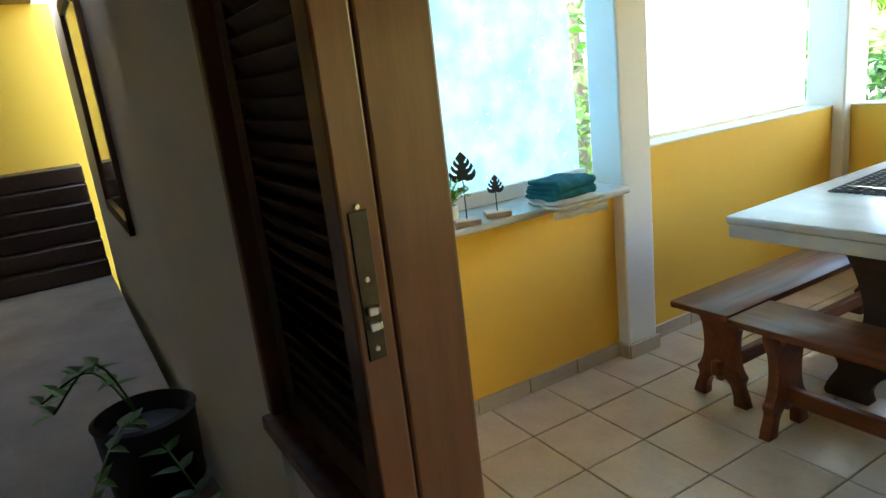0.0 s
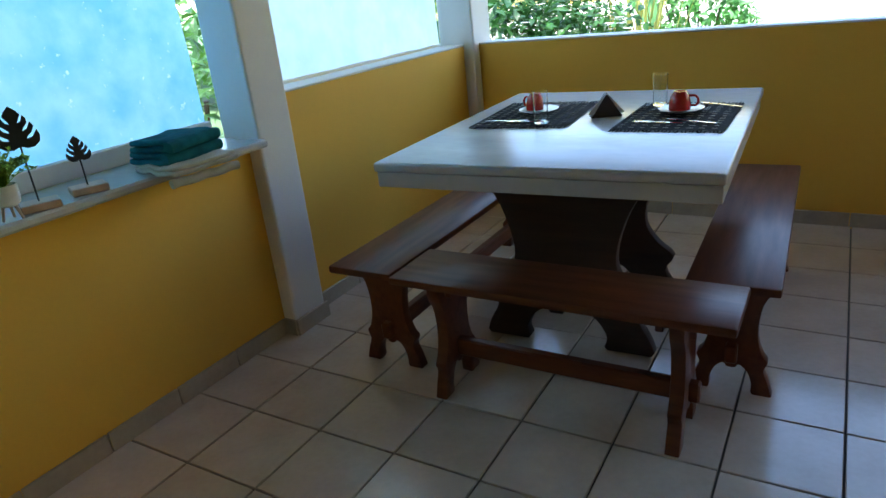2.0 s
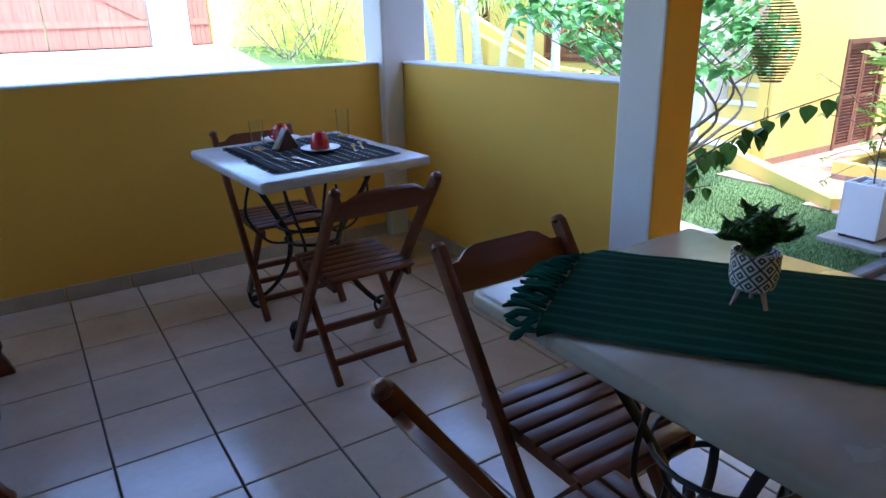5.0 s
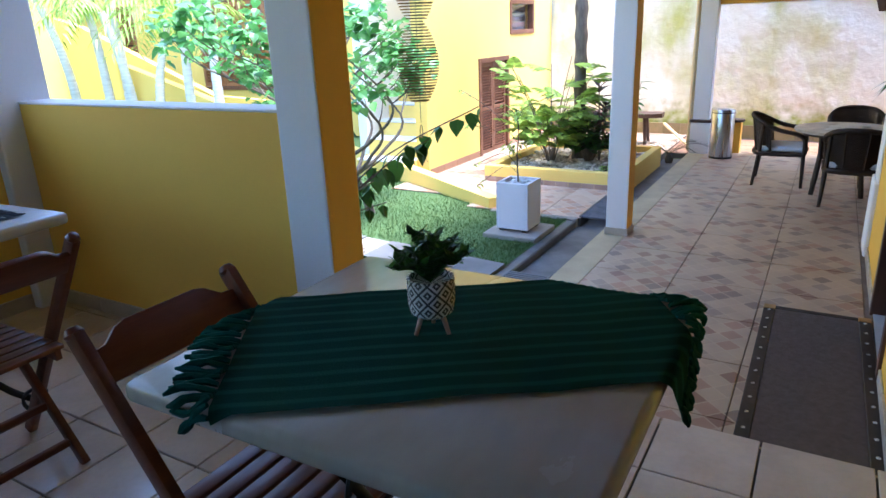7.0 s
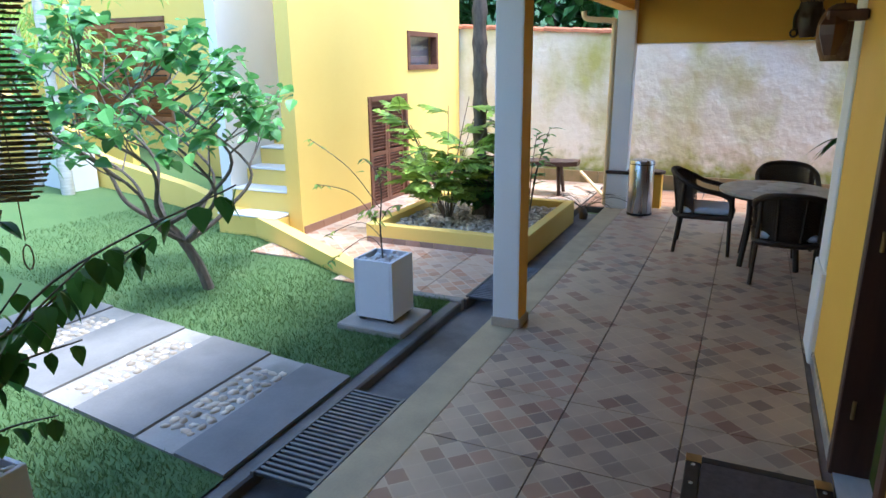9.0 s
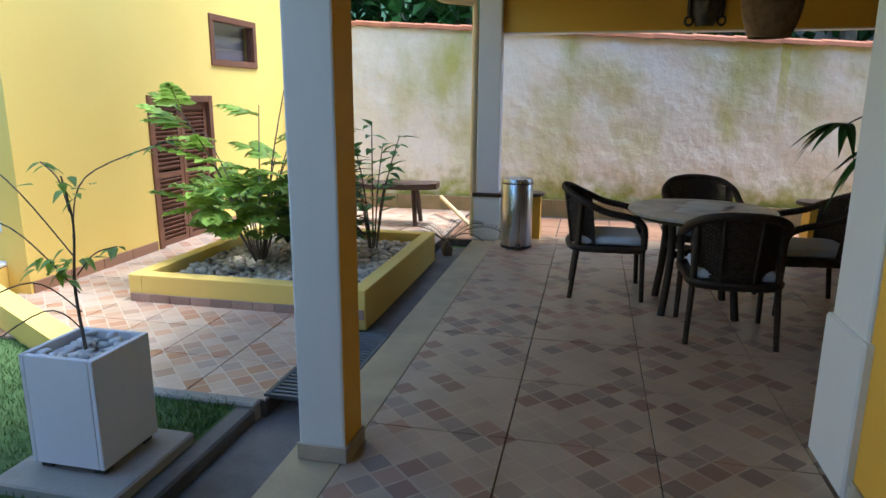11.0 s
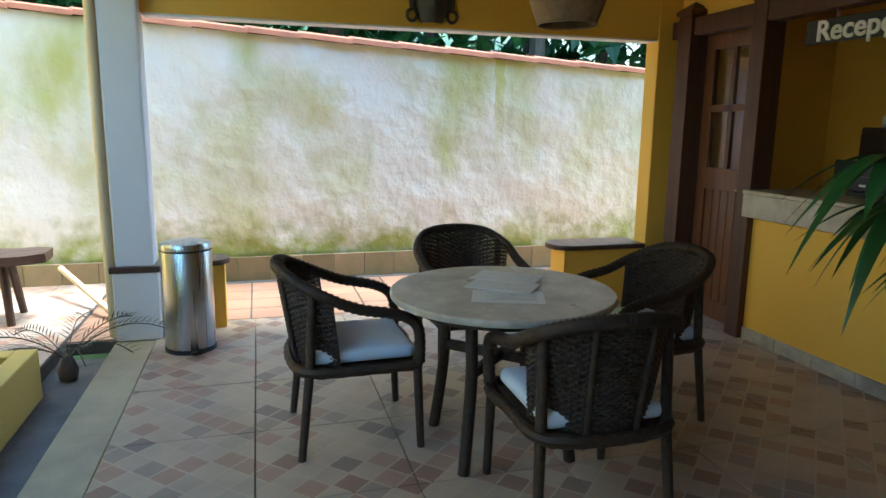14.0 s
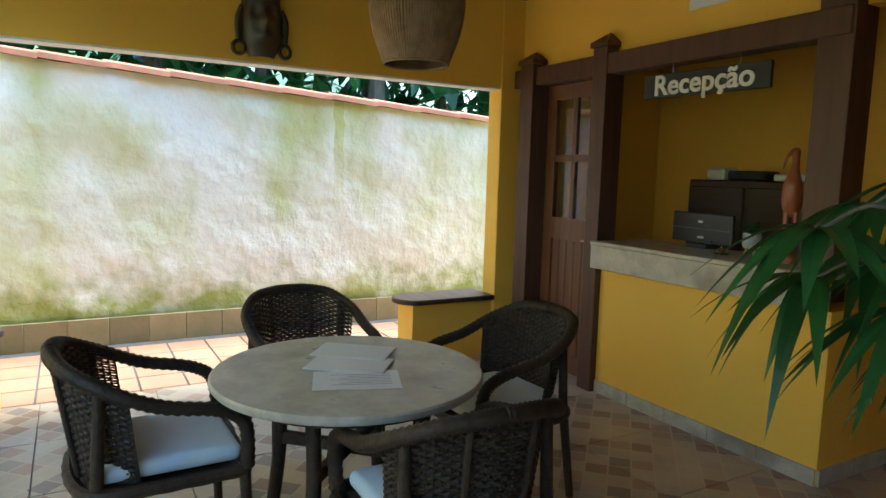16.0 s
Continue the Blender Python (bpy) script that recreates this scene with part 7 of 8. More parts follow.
def ring_palm(x, y, h, lean, frond):
    e = thing("palm_tree", pose(x, y, rise(y, x) - 0.03), "slender palm with a pale ringed stem", "tree", "slender palms")
    tr = bmesh.new()
    n = 34
    pts = [(lean * (k / n) ** 1.5, 0.25 * lean * math.sin(k / n * 3), h * k / n) for k in range(n + 1)]
    tube(tr, pts, [0.085 - 0.028 * k / n + (0.007 if k % 2 else 0) for k in range(n + 1)], 10)
    part("trunk", tr, PALM_BARK, e, smooth=True)
    lf = bmesh.new()
    rnd = random.Random(round(x * 100))
    top = Vector(pts[-1])
    for k in range(frond):
        a = 2 * math.pi * k / frond + rnd.random()
        L, el = 1.1 + 0.4 * rnd.random(), rnd.uniform(0.2, 1.1)
        sp = [top + Vector((math.cos(a) * L * t, math.sin(a) * L * t, L * (el * t - (0.55 + 0.5 * el) * t * t * 1.1))) for t in [q / 14 for q in range(15)]]
        tube(lf, sp, [0.014 - 0.0008 * q for q in range(15)], 4)
        for q in range(2, 15):
            for s in (-1, 1):
                mm = Matrix.Translation(sp[q]) @ Matrix.Rotation(a - math.pi / 2 + s * 0.95, 4, "Z") @ Matrix.Rotation(-0.25, 4, "X")
                leaf_blade(lf, mm, 0.42 - 0.012 * q, 0.04, 0.3, 0.5, 0.5, 3)
    part("crown", lf, LEAF_L, e)


for k, (x, y, h, ln_) in enumerate(((8.0, 10.7, 2.5, -0.5), (8.1, 9.8, 2.4, -0.15), (8.3, 9.5, 2.7, -0.1), (7.9, 8.85, 2.05, -0.3), (8.0, 8.25, 1.9, 0.45), (8.0, 7.45, 2.3, 0.1), (7.9, 6.65, 2.9, 0.02))):
    ring_palm(x, y, h, ln_, 9)


def bed_palm():
    e = thing("palm_tree", pose(9.2, 1.06, 0.07), "rough grey palm trunk rising from the stone bed", "tree")
    tr = bmesh.new()
    n = 46
    tube(tr, [(0.03 * math.sin(k * 0.2), -0.01 * k / 10, 5.2 * k / n) for k in range(n + 1)], [0.075 + (0.016 if k % 3 == 0 else 0) + 0.006 * noise.noise((k, 0, 0)) for k in range(n + 1)], 12)
    part("trunk", tr, BARK, e, smooth=True, angle=70)
    lf = bmesh.new()
    for k in range(12):
        a = 2 * math.pi * k / 12
        sp = [Vector((math.cos(a) * 1.7 * t, math.sin(a) * 1.7 * t, 5.2 + 0.9 * t - 1.6 * t * t)) for t in [q / 12 for q in range(13)]]
        tube(lf, sp, 0.012, 4)
        for q in range(1, 13):
            for s in (-1, 1):
                leaf_blade(lf, Matrix.Translation(sp[q]) @ Matrix.Rotation(a - math.pi / 2 + s * 0.9, 4, "Z"), 0.5, 0.05, 0.3, 0.4, 0.5, 3)
    part("crown", lf, LEAF_D, e)


bed_palm()


def lobed_leaf(bm, m, L):
    """A deeply cut compound leaf: paired broad leaflets along a midrib."""
    for k in range(5):
        t = 0.25 + 0.7 * k / 4
        for s in (-1, 1):
            mm = m @ Matrix.Translation((0, L * t, -0.25 * L * t * t)) @ Matrix.Rotation(-s * radians(58 - 8 * k), 4, "Z") @ Matrix.Rotation(-0.1, 4, "X")
            leaf_blade(bm, mm, L * (0.52 - 0.06 * k), L * 0.31, 0.2, 0.3, 0.7, 3)
    leaf_blade(bm, m @ Matrix.Translation((0, L * 0.9, -0.22 * L)), L * 0.32, L * 0.15, 0.2, 0.3, 0.7, 3)
    tube(bm, [m @ Vector((0, 0, 0)), m @ Vector((0, L * 0.5, -0.06 * L)), m @ Vector((0, L * 0.95, -0.24 * L))], 0.004, 4)


def bed_shrub(x, y, h, n, mat, L, label, seed, spread=0.5):
    e = thing("shrub", pose(x, y, 0.08), label, "shrub")
    st, lf = bmesh.new(), bmesh.new()
    rnd = random.Random(seed)
    for k in range(n):
        a = 2 * math.pi * k / n + rnd.uniform(-0.3, 0.3)
        f = 0.35 + 0.65 * rnd.random()
        end = Vector((math.cos(a) * spread * f, math.sin(a) * spread * f, h * (0.35 + 0.65 * rnd.random())))
        pts = smooth_line([(0.03 * math.cos(a), 0.03 * math.sin(a), 0), end * 0.5 + Vector((0, 0, 0.1)), end], 4)
        tube(st, pts, [0.009 - 0.0006 * q for q in range(len(pts))], 5)
        for q in range(3, len(pts), 1 if L < 0.2 else 2):
            for s in range(2):
                mm = Matrix.Translation(pts[q]) @ Matrix.Rotation(a - math.pi / 2 + rnd.uniform(-1.2, 1.2), 4, "Z") @ Matrix.Rotation(rnd.uniform(0.0, 0.75), 4, "X")
                if L > 0.2:
                    lobed_leaf(lf, mm, L * rnd.uniform(0.7, 1.15))
                else:
                    leaf_blade(lf, mm, L * rnd.uniform(0.8, 1.5), L * 0.55, 0.25, 0.3, 0.6, 3)
    part("stem", st, BARK, e, smooth=True)
    part("foliage", lf, mat, e)


bed_shrub(8.92, 1.34, 1.45, 20, LEAF_L, 0.36, "bushy shrub with deeply cut light green leaves", 4, 0.66)
bed_shrub(9.1, 0.86, 0.72, 44, LEAF, 0.13, "dense dark green shrub in the stone bed", 6, 0.42)


def cordyline():
    """Two slim canes ringed with long drooping purple blades."""
    e = thing("cordyline", pose(9.12, 0.72, 0.08), "tall cordyline with long purple-brown leaves in the stone bed", "shrub")
    st, lf = bmesh.new(), bmesh.new()
    rnd = random.Random(19)
    for dx, dy, h in ((0.02, 0.04, 1.12), (-0.10, -0.10, 0.82)):
        pts = smooth_line([(0, 0, 0), (dx * 0.5, dy * 0.5, h * 0.5), (dx, dy, h)], 8)
        tube(st, pts, [0.011 - 0.0003 * q for q in range(len(pts))], 6)
        for q in range(22):
            t = 0.45 + 0.55 * q / 21
            p = pts[min(len(pts) - 1, int(t * (len(pts) - 1)))]
            mm = Matrix.Translation(p) @ Matrix.Rotation(q * 2.4 + rnd.uniform(-0.3, 0.3), 4, "Z") @ Matrix.Rotation(0.15 + 1.0 * (t - 0.45) + rnd.uniform(-0.15, 0.25), 4, "X")
            leaf_blade(lf, mm, 0.24 + 0.10 * rnd.random(), 0.062, 0.35, 0.45 * rnd.random() + 0.15, 0.75, 6)
    part("stem", st, BARK, e, smooth=True)
    part("foliage", lf, LEAF_P, e)


cordyline()
bed_shrub(9.55, 0.55, 1.2, 7, FRESH, 0.14, "upright fresh green sprigs in the stone bed", 12, 0.4)
bed_shrub(8.25, 0.35, 0.10, 9, LEAF_L, 0.05, "tiny green seedling among the stones", 14, 0.10)


def white_planter(x, y, label):
    e = thing("planter", pose(x, y, 0.0), label, "planter", "square white planters")
    w, h = 0.165, 0.455
    for a in ((-w, w, -w, -w + 0.022), (-w, w, w - 0.022, w), (-w, -w + 0.022, -w + 0.022, w - 0.022), (w - 0.022, w, -w + 0.022, w - 0.022)):
        part("side_panel", boxed(*a, 0.045, h + 0.045, bevel=0.003), PLASTIC_W, e)
    part("filling", boxed(-w + 0.022, w - 0.022, -w + 0.022, w - 0.022, 0.045, 0.40), SOIL, e)
    for sx in (-1, 1):
        for sy in (-1, 1):
            part("foot", boxed(sx * 0.12 - 0.025, sx * 0.12 + 0.025, sy * 0.12 - 0.025, sy * 0.12 + 0.025, 0.018, 0.045), BLACK, e)
    return e


slab("planter_pad", 5.78, 6.31, 0.30, 0.85, -0.06, 0.016, CEMENT, "square cement pad under a planter", "pad", 0.008)
slab("planter_pad_near", 2.77, 3.29, 0.37, 0.87, -0.06, 0.016, CEMENT, "square cement pad under a planter", "pad", 0.008)
white_planter(6.07, 0.59, "square white planter of pale stones beside the walkway")
white_planter(3.02, 0.62, "square white planter with a leafy shrub in it")
pebbles("planter_stones", [(x + 0.135 * rs.uniform(-1, 1), y + 0.135 * rs.uniform(-1, 1), 0.44 + 0.045 * rs.random(), 0.022 + 0.009 * rs.random()) for x, y in ((6.07, 0.59), (3.02, 0.62)) for _ in range(110)], "small white stones heaped in the planters", surface("white_stone", (0.68, 0.68, 0.68), (0.5, 0.51, 0.53), 0.5, 14, 60, 0.1), 7)


def sapling():
    e = thing("sapling", pose(6.07, 0.59, 0.43), "thin sapling with arching bare twigs and few leaves", "sapling")
    st, lf = bmesh.new(), bmesh.new()
    rnd = random.Random(21)
    tube(st, smooth_line([(0, 0, 0), (-0.01, 0.01, 0.3), (0.01, 0.0, 0.55), (0.0, 0.02, 0.74)], 5), [0.008 - 0.0003 * k for k in range(16)], 6)
    for base, mid, end in (((0, 0, 0.5), (0.12, 0.02, 0.72), (0.26, -0.26, 0.86)), ((0, 0, 0.42), (-0.02, 0.25, 0.72), (0.02, 0.62, 0.92)), ((0, 0, 0.28), (-0.1, 0.18, 0.55), (-0.1, 0.50, 0.60)), ((0, 0, 0.2), (-0.1, 0.12, 0.34), (-0.16, 0.40, 0.22)), ((0, 0, 0.12), (-0.08, 0.1, 0.22), (-0.3, 0.3, 0.05)), ((0, 0, 0.6), (0.05, 0.08, 0.72), (0.1, 0.2, 0.78)), ((0, 0, 0.35), (0.08, -0.02, 0.42), (0.14, -0.08, 0.44))):
        pts = smooth_line([base, mid, end], 6)
        tube(st, pts, 0.003, 5)
        for p in pts[-3:]:
            for q in range(2):
                leaf_blade(lf, Matrix.Translation(p) @ Matrix.Rotation(rnd.random() * 6.28, 4, "Z") @ Matrix.Rotation(-0.3, 4, "X"), 0.06 + 0.025 * rnd.random(), 0.028)
    for q in range(34):
        c = rnd.choice(((0, 0.0, 0.70), (0.02, 0.03, 0.42), (-0.03, 0.06, 0.38)))
        leaf_blade(lf, Matrix.Translation(Vector(c) + Vector((rnd.gauss(0, 0.035), rnd.gauss(0, 0.035), rnd.gauss(0, 0.03)))) @ Matrix.Rotation(rnd.random() * 6.28, 4, "Z") @ Matrix.Rotation(rnd.uniform(-0.8, 0.3), 4, "X"), 0.075, 0.034)
    part("stem", st, BARK, e, smooth=True)
    part("foliage", lf, LEAF_L, e)


sapling()


def heart_shrub():
    e = thing("shrub", pose(3.02, 0.62, 0.43), "leafy shrub with large heart-shaped hanging leaves", "shrub")
    st, lf = bmesh.new(), bmesh.new()
    rnd = random.Random(31)
    ends = (((0.05, -0.1, 0.45), (0.12, -0.45, 0.72)), ((0.22, -0.28, 0.70), (0.66, -0.84, 1.07)), ((0.02, 0.05, 0.4), (0.0, 0.1, 0.75)), ((0.2, 0.1, 0.35), (0.35, 0.1, 0.5)), ((0.1, -0.2, 0.5), (0.25, -0.60, 0.9)), ((0.25, 0.2, 0.3), (0.45, 0.35, 0.35)), ((-0.05, 0.0, 0.35), (-0.1, -0.2, 0.5)), ((0.1, 0.2, 0.45), (0.2, 0.45, 0.7)), ((0.1, -0.15, 0.42), (0.3, -0.4, 0.55)), ((-0.05, 0.15, 0.4), (-0.1, 0.32, 0.75)), ((0.0, 0.2, 0.55), (0.05, 0.42, 0.98)), ((0.1, 0.0, 0.4), (0.25, -0.2, 0.75)), ((0.12, 0.12, 0.25), (0.3, 0.22, 0.3)), ((0.1, -0.1, 0.2), (0.28, -0.22, 0.22)), ((0.2, -0.24, 0.60), (0.48, -0.60, 0.90)), ((0.14, -0.1, 0.62), (0.22, -0.22, 1.02)))
    for k, (mid, end) in enumerate(ends):
        pts = smooth_line([(0, 0, 0), mid, end], 8)
        tube(st, pts, [0.008 - 0.0003 * q for q in range(len(pts))], 5)
        big = k in (1, 4, 14)
        for q in range(4 if big else 5, len(pts), 1 if big else 2):
            for s in ((-1, 1) if q % 2 else (1,)):
                L = (0.09 + 0.05 * rnd.random()) if big else 0.07 + 0.03 * rnd.random()
                mm = Matrix.Translation(pts[q] + Vector((0, 0, -0.01))) @ Matrix.Rotation(rnd.random() * 6.28, 4, "Z") @ Matrix.Rotation(rnd.uniform(-1.35, -0.5), 4, "X")
                leaf_blade(lf, mm, L, L * 0.72, 0.18, 0.15, 0.62, 5)
    part("stem", st, BARK, e, smooth=True)
    part("foliage", lf, LEAF, e)


heart_shrub()


def bamboo_mobile():
    """A hanging mobile of thin bamboo sticks, threaded one above the other into swelling spindles."""
    e = thing("bamboo_mobile", pose(2.84, -0.34, 2.49), "hanging mobile of thin dark bamboo sticks in spindle shapes", "mobile")
    z0 = 1.62 - 2.49
    part("cord", tubed([(0, 0, 0), (0, 0, z0 - 0.10)], 0.0015, 4), STRAW, e)
    bamboo = surface("dark_bamboo", (0.30, 0.21, 0.09), (0.08, 0.05, 0.025), 0.6, 60, 90, 0.1, rand=0.3)
    n = 72
    for k in range(n):
        z = z0 + 0.9 * k / n
        u = (k / n * 2.6) % 1
        half = 0.018 + 0.075 * math.sin(math.pi * min(1, max(0.0, u * 0.92 + 0.08))) ** 0.8 + 0.003 * noise.noise((k, 0, 0))
        for off, a in ((0.012, 0.12), (-0.012, -0.1), (0.03, 0.02)):
            d = Vector((math.sin(0.7 + a), -math.cos(0.7 + a), 0))
            s = Vector((d.y, -d.x, 0)) * off
            h2 = half * (1 if abs(off) < 0.02 else 0.75)
            part("stick", tubed([d * -h2 + s + Vector((0, 0, z)), d * h2 + s + Vector((0, 0, z + 0.003 * noise.noise((k, 3, off * 50))))], 0.0032, 4), bamboo, e)
    ring = [(0.012 * math.cos(a * math.pi / 6), 0, z0 - 0.14 + 0.03 * math.sin(a * math.pi / 6)) for a in range(13)]
    part("drop", tubed(ring, 0.002, 6), STRAW, e)


bamboo_mobile()


def log_bench():
    e = thing("log_bench", pose(11.45, 1.05, -0.02, 0, 0, 94), "rustic bench of a wavy dark plank on splayed legs", "bench")
    bm = bmesh.new()
    n, k = 24, 6
    up, dn = [], []
    for i in range(n + 1):
        x = -0.66 + 1.32 * i / n
        wob = 0.03 * noise.noise((x * 4, 0, 0))
        wd = 0.205 + 0.04 * noise.noise((x * 3, 2, 0)) - 0.07 * (abs(x) / 0.66) ** 4
        up.append([bm.verts.new((x, wd * (-1 + 2 * j / k) + wob, 0.50 + 0.03 * (abs(x) / 0.66) ** 2 * (1 if x > 0 else 0.3) + 0.016 * noise.noise((x * 5, j, 1)))) for j in range(k + 1)])
        dn.append([bm.verts.new((x, wd * 0.85 * (-1 + 2 * j / k) + wob, 0.43 + 0.03 * (abs(x) / 0.66) ** 2 * (1 if x > 0 else 0.3))) for j in range(k + 1)])
    for i in range(n):
        for j in range(k):
            bm.faces.new((up[i][j], up[i + 1][j], up[i + 1][j + 1], up[i][j + 1]))
            bm.faces.new((dn[i][j + 1], dn[i + 1][j + 1], dn[i + 1][j], dn[i][j]))
        bm.faces.new((up[i][0], dn[i][0], dn[i + 1][0], up[i + 1][0]))
        bm.faces.new((up[i + 1][k], dn[i + 1][k], dn[i][k], up[i][k]))
    bm.faces.new([*up[0], *reversed(dn[0])])
    bm.faces.new([*reversed(up[n]), *dn[n]])
    part("seat", bm, WOOD_DARK, e, smooth=True)
    for sx in (-1, 1):
        for sy in (-1, 1):
            part("leg", tubed([(sx * 0.38, sy * 0.09, 0.45), (sx * 0.42, sy * 0.18, 0)], [0.032, 0.028], 8), WOOD_DARK, e, smooth=True)


log_bench()


def spiky_plant():
    e = thing("spiky_plant", pose(10.35, 0.03, -0.10), "dark half-dry spiky plant beside the drain", "plant")
    bm = bmesh.new()
    rnd = random.Random(17)
    for k in range(9):
        a, L = 2 * math.pi * k / 9 + rnd.uniform(-0.2, 0.2), 0.42 + 0.14 * rnd.random()
        sp = [Vector((math.cos(a) * L * t, math.sin(a) * L * t, 0.12 + L * (0.95 * t - 0.75 * t * t))) for t in [q / 16 for q in range(17)]]
        tube(bm, sp, 0.004, 4)
        for q in range(3, 17):
            for s in (-1, 1):
                m = Matrix.Translation(sp[q]) @ Matrix.Rotation(a - math.pi / 2 + s * 0.75, 4, "Z") @ Matrix.Rotation(0.5, 4, "X")
                leaf_blade(bm, m, 0.17 - 0.006 * q, 0.009, 0.3, 0.3, 0.5, 3)
    part("foliage", bm, surface("dry_dark_frond", (0.035, 0.04, 0.018), (0.06, 0.045, 0.022), 0.6, 6, 40, 0), e)
    part("root", lathed([(0.05, 0), (0.06, 0.06), (0.03, 0.14), (0.001, 0.16)], 10), BARK, e, smooth=True)


spiky_plant()
pp = thing("drain_pipe", pose(0, 0, 0), "yellow painted rainwater pipe beside the column", "pipe")
part("downpipe", tubed(smooth_line([(10.735, -0.163, 0.03), (10.735, -0.163, 1.2), (10.735, -0.163, 2.30), (10.72, -0.12, 2.38), (10.62, 0.16, 2.41), (10.60, 0.20, 2.5)], 6), 0.034, 10), surface("cream_pipe", (0.72, 0.58, 0.32), (0.62, 0.48, 0.25), 0.5, 4, 40, 0.03), pp, smooth=True)
pole = thing("yellow_pole", pose(0, 0, 0), "short yellow pole leaning by the boundary wall", "pole")
part("shaft", tubed([(12.15, 0.50, 0.22), (11.35, -0.05, 0.0)], 0.025, 8), MATS["cream_pipe"], pole, smooth=True)

# annex door and window
def annex_door():
    e = tagged(new("door_4"), "low brown double door of louvred shutters", "door", "", "structure")
    e.matrix_world = pose(9.53, 2.80, -0.02)
    for x, z0, z1 in ((0, 0, 1.495), (1.03, 0, 1.495)):
        part("jamb", boxed(x, x + 0.07, -0.06, 0.06, z0, z1, bevel=0.004), SHUTTER, e)
    part("lintel", boxed(0.07, 1.03, -0.06, 0.06, 1.425, 1.495, bevel=0.004), SHUTTER, e)
    for x in (0.075, 0.555):
        louvre_panel(e, "leaf", 0.47, 1.41, SHUTTER, 30, 0.055, 0.03, mid=True, m=Matrix.Translation((x, 0, 0.01)))
    # added black sheet: shade between the louvres, given as colour
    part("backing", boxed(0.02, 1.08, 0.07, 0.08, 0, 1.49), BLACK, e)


annex_door()


def annex_window():
    e = tagged(new("window_3"), "small high window with a brown frame and tilted panes", "window", "", "structure")
    e.matrix_world = pose(10.69, 2.80, 1.80)
    for a in ((0, 1.02, 0, 0.07), (0, 1.02, 0.475, 0.545), (0, 0.07, 0.07, 0.475), (0.95, 1.02, 0.07, 0.475)):
        part("frame", boxed(a[0], a[1], -0.06, 0.05, a[2], a[3], bevel=0.004), SHUTTER, e)
    for k in range(3):
        part("pane", boxed(0.07, 0.95, -0.003, 0.003, -0.075, 0.075), GLASS, e, m=Matrix.Translation((0, 0.02, 0.14 + k * 0.135)) @ Matrix.Rotation(radians(35), 4, "X"))
    # added grey sheet that stands for the unlit room behind the panes
    part("backing", boxed(0.0, 1.02, 0.12, 0.13, 0.0, 0.54), surface("dim_room", (0.25, 0.27, 0.3), (0.18, 0.2, 0.22), 0.8), e)


annex_window()

# stair recess, far facade and ramp
# a stair of yellow risers and white treads climbs behind the annex wall
for k in range(9):
    x0, zt = (7.74 if k == 0 else 8.03 + 0.28 * (k - 1)), (0.22 if k == 0 else 0.255 + 0.215 * k)
    st = tagged(new("stair_step"), "yellow garden step with a white tread", "step", "", "structure")
    part("riser", boxed(x0, x0 + (0.36 if k == 0 else 0.32), 2.955, 3.815, -0.1, zt - 0.03, bevel=0.006), YELLOW_OUT, st)
    part("tread", boxed(x0 - 0.012, x0 + (0.36 if k == 0 else 0.32), 2.955, 3.815, zt - 0.026, zt, bevel=0.006), WHITE, st)


def kerb_wall():
    bm = bmesh.new()
    pts = [(6.79, 1.2, 0.0), (7.3, 2.2, 0.05), (7.75, 3.1, 0.1), (8.2, 4.1, 0.14), (8.5, 5.0, 0.24), (8.55, 6.5, 0.50), (8.55, 8.1, 0.96), (8.6, 10.0, 1.45)]
    d = 0.075
    rows = []
    for x, y, z in pts:
        nx, ny = 0.87 * d, -0.5 * d
        rows.append([bm.verts.new((x - nx, y - ny, -0.12)), bm.verts.new((x - nx, y - ny, z + 0.10)), bm.verts.new((x + nx, y + ny, z + 0.10)), bm.verts.new((x + nx, y + ny, -0.12))])
    for a, b in zip(rows, rows[1:]):
        for k in range(4):
            bm.faces.new((a[k], b[k], b[(k + 1) % 4], a[(k + 1) % 4]))
    bm.faces.new(rows[0][::-1])
    bm.faces.new(rows[-1])
    tagged(new("kerb_lawn", finish(bm, YELLOW_OUT)), "low yellow kerb wall along the lawn", "kerb", "", "structure")


kerb_wall()


def ramp_wall():
    bm = bmesh.new()
    vs = [(9.9, 7.6), (9.6, 8.6), (9.5, 12.4), (9.4, 15.5)]
    tops = [0.75, 0.85, 2.28, 3.0]
    rows = []
    for (x, y), t in zip(vs, tops):
        rows.append([bm.verts.new((x - 0.08, y, -0.1)), bm.verts.new((x - 0.08, y, t)), bm.verts.new((x + 0.08, y, t)), bm.verts.new((x + 0.08, y, -0.1))])
    for a, b in zip(rows, rows[1:]):
        for k in range(4):
            bm.faces.new((a[k], a[(k + 1) % 4], b[(k + 1) % 4], b[k]))
    bm.faces.new(rows[0])
    bm.faces.new(rows[-1][::-1])
    tagged(new("wall_ramp", finish(bm, YELLOW_OUT)), "sloping yellow parapet of a garden ramp", "wall", "", "structure")


ramp_wall()


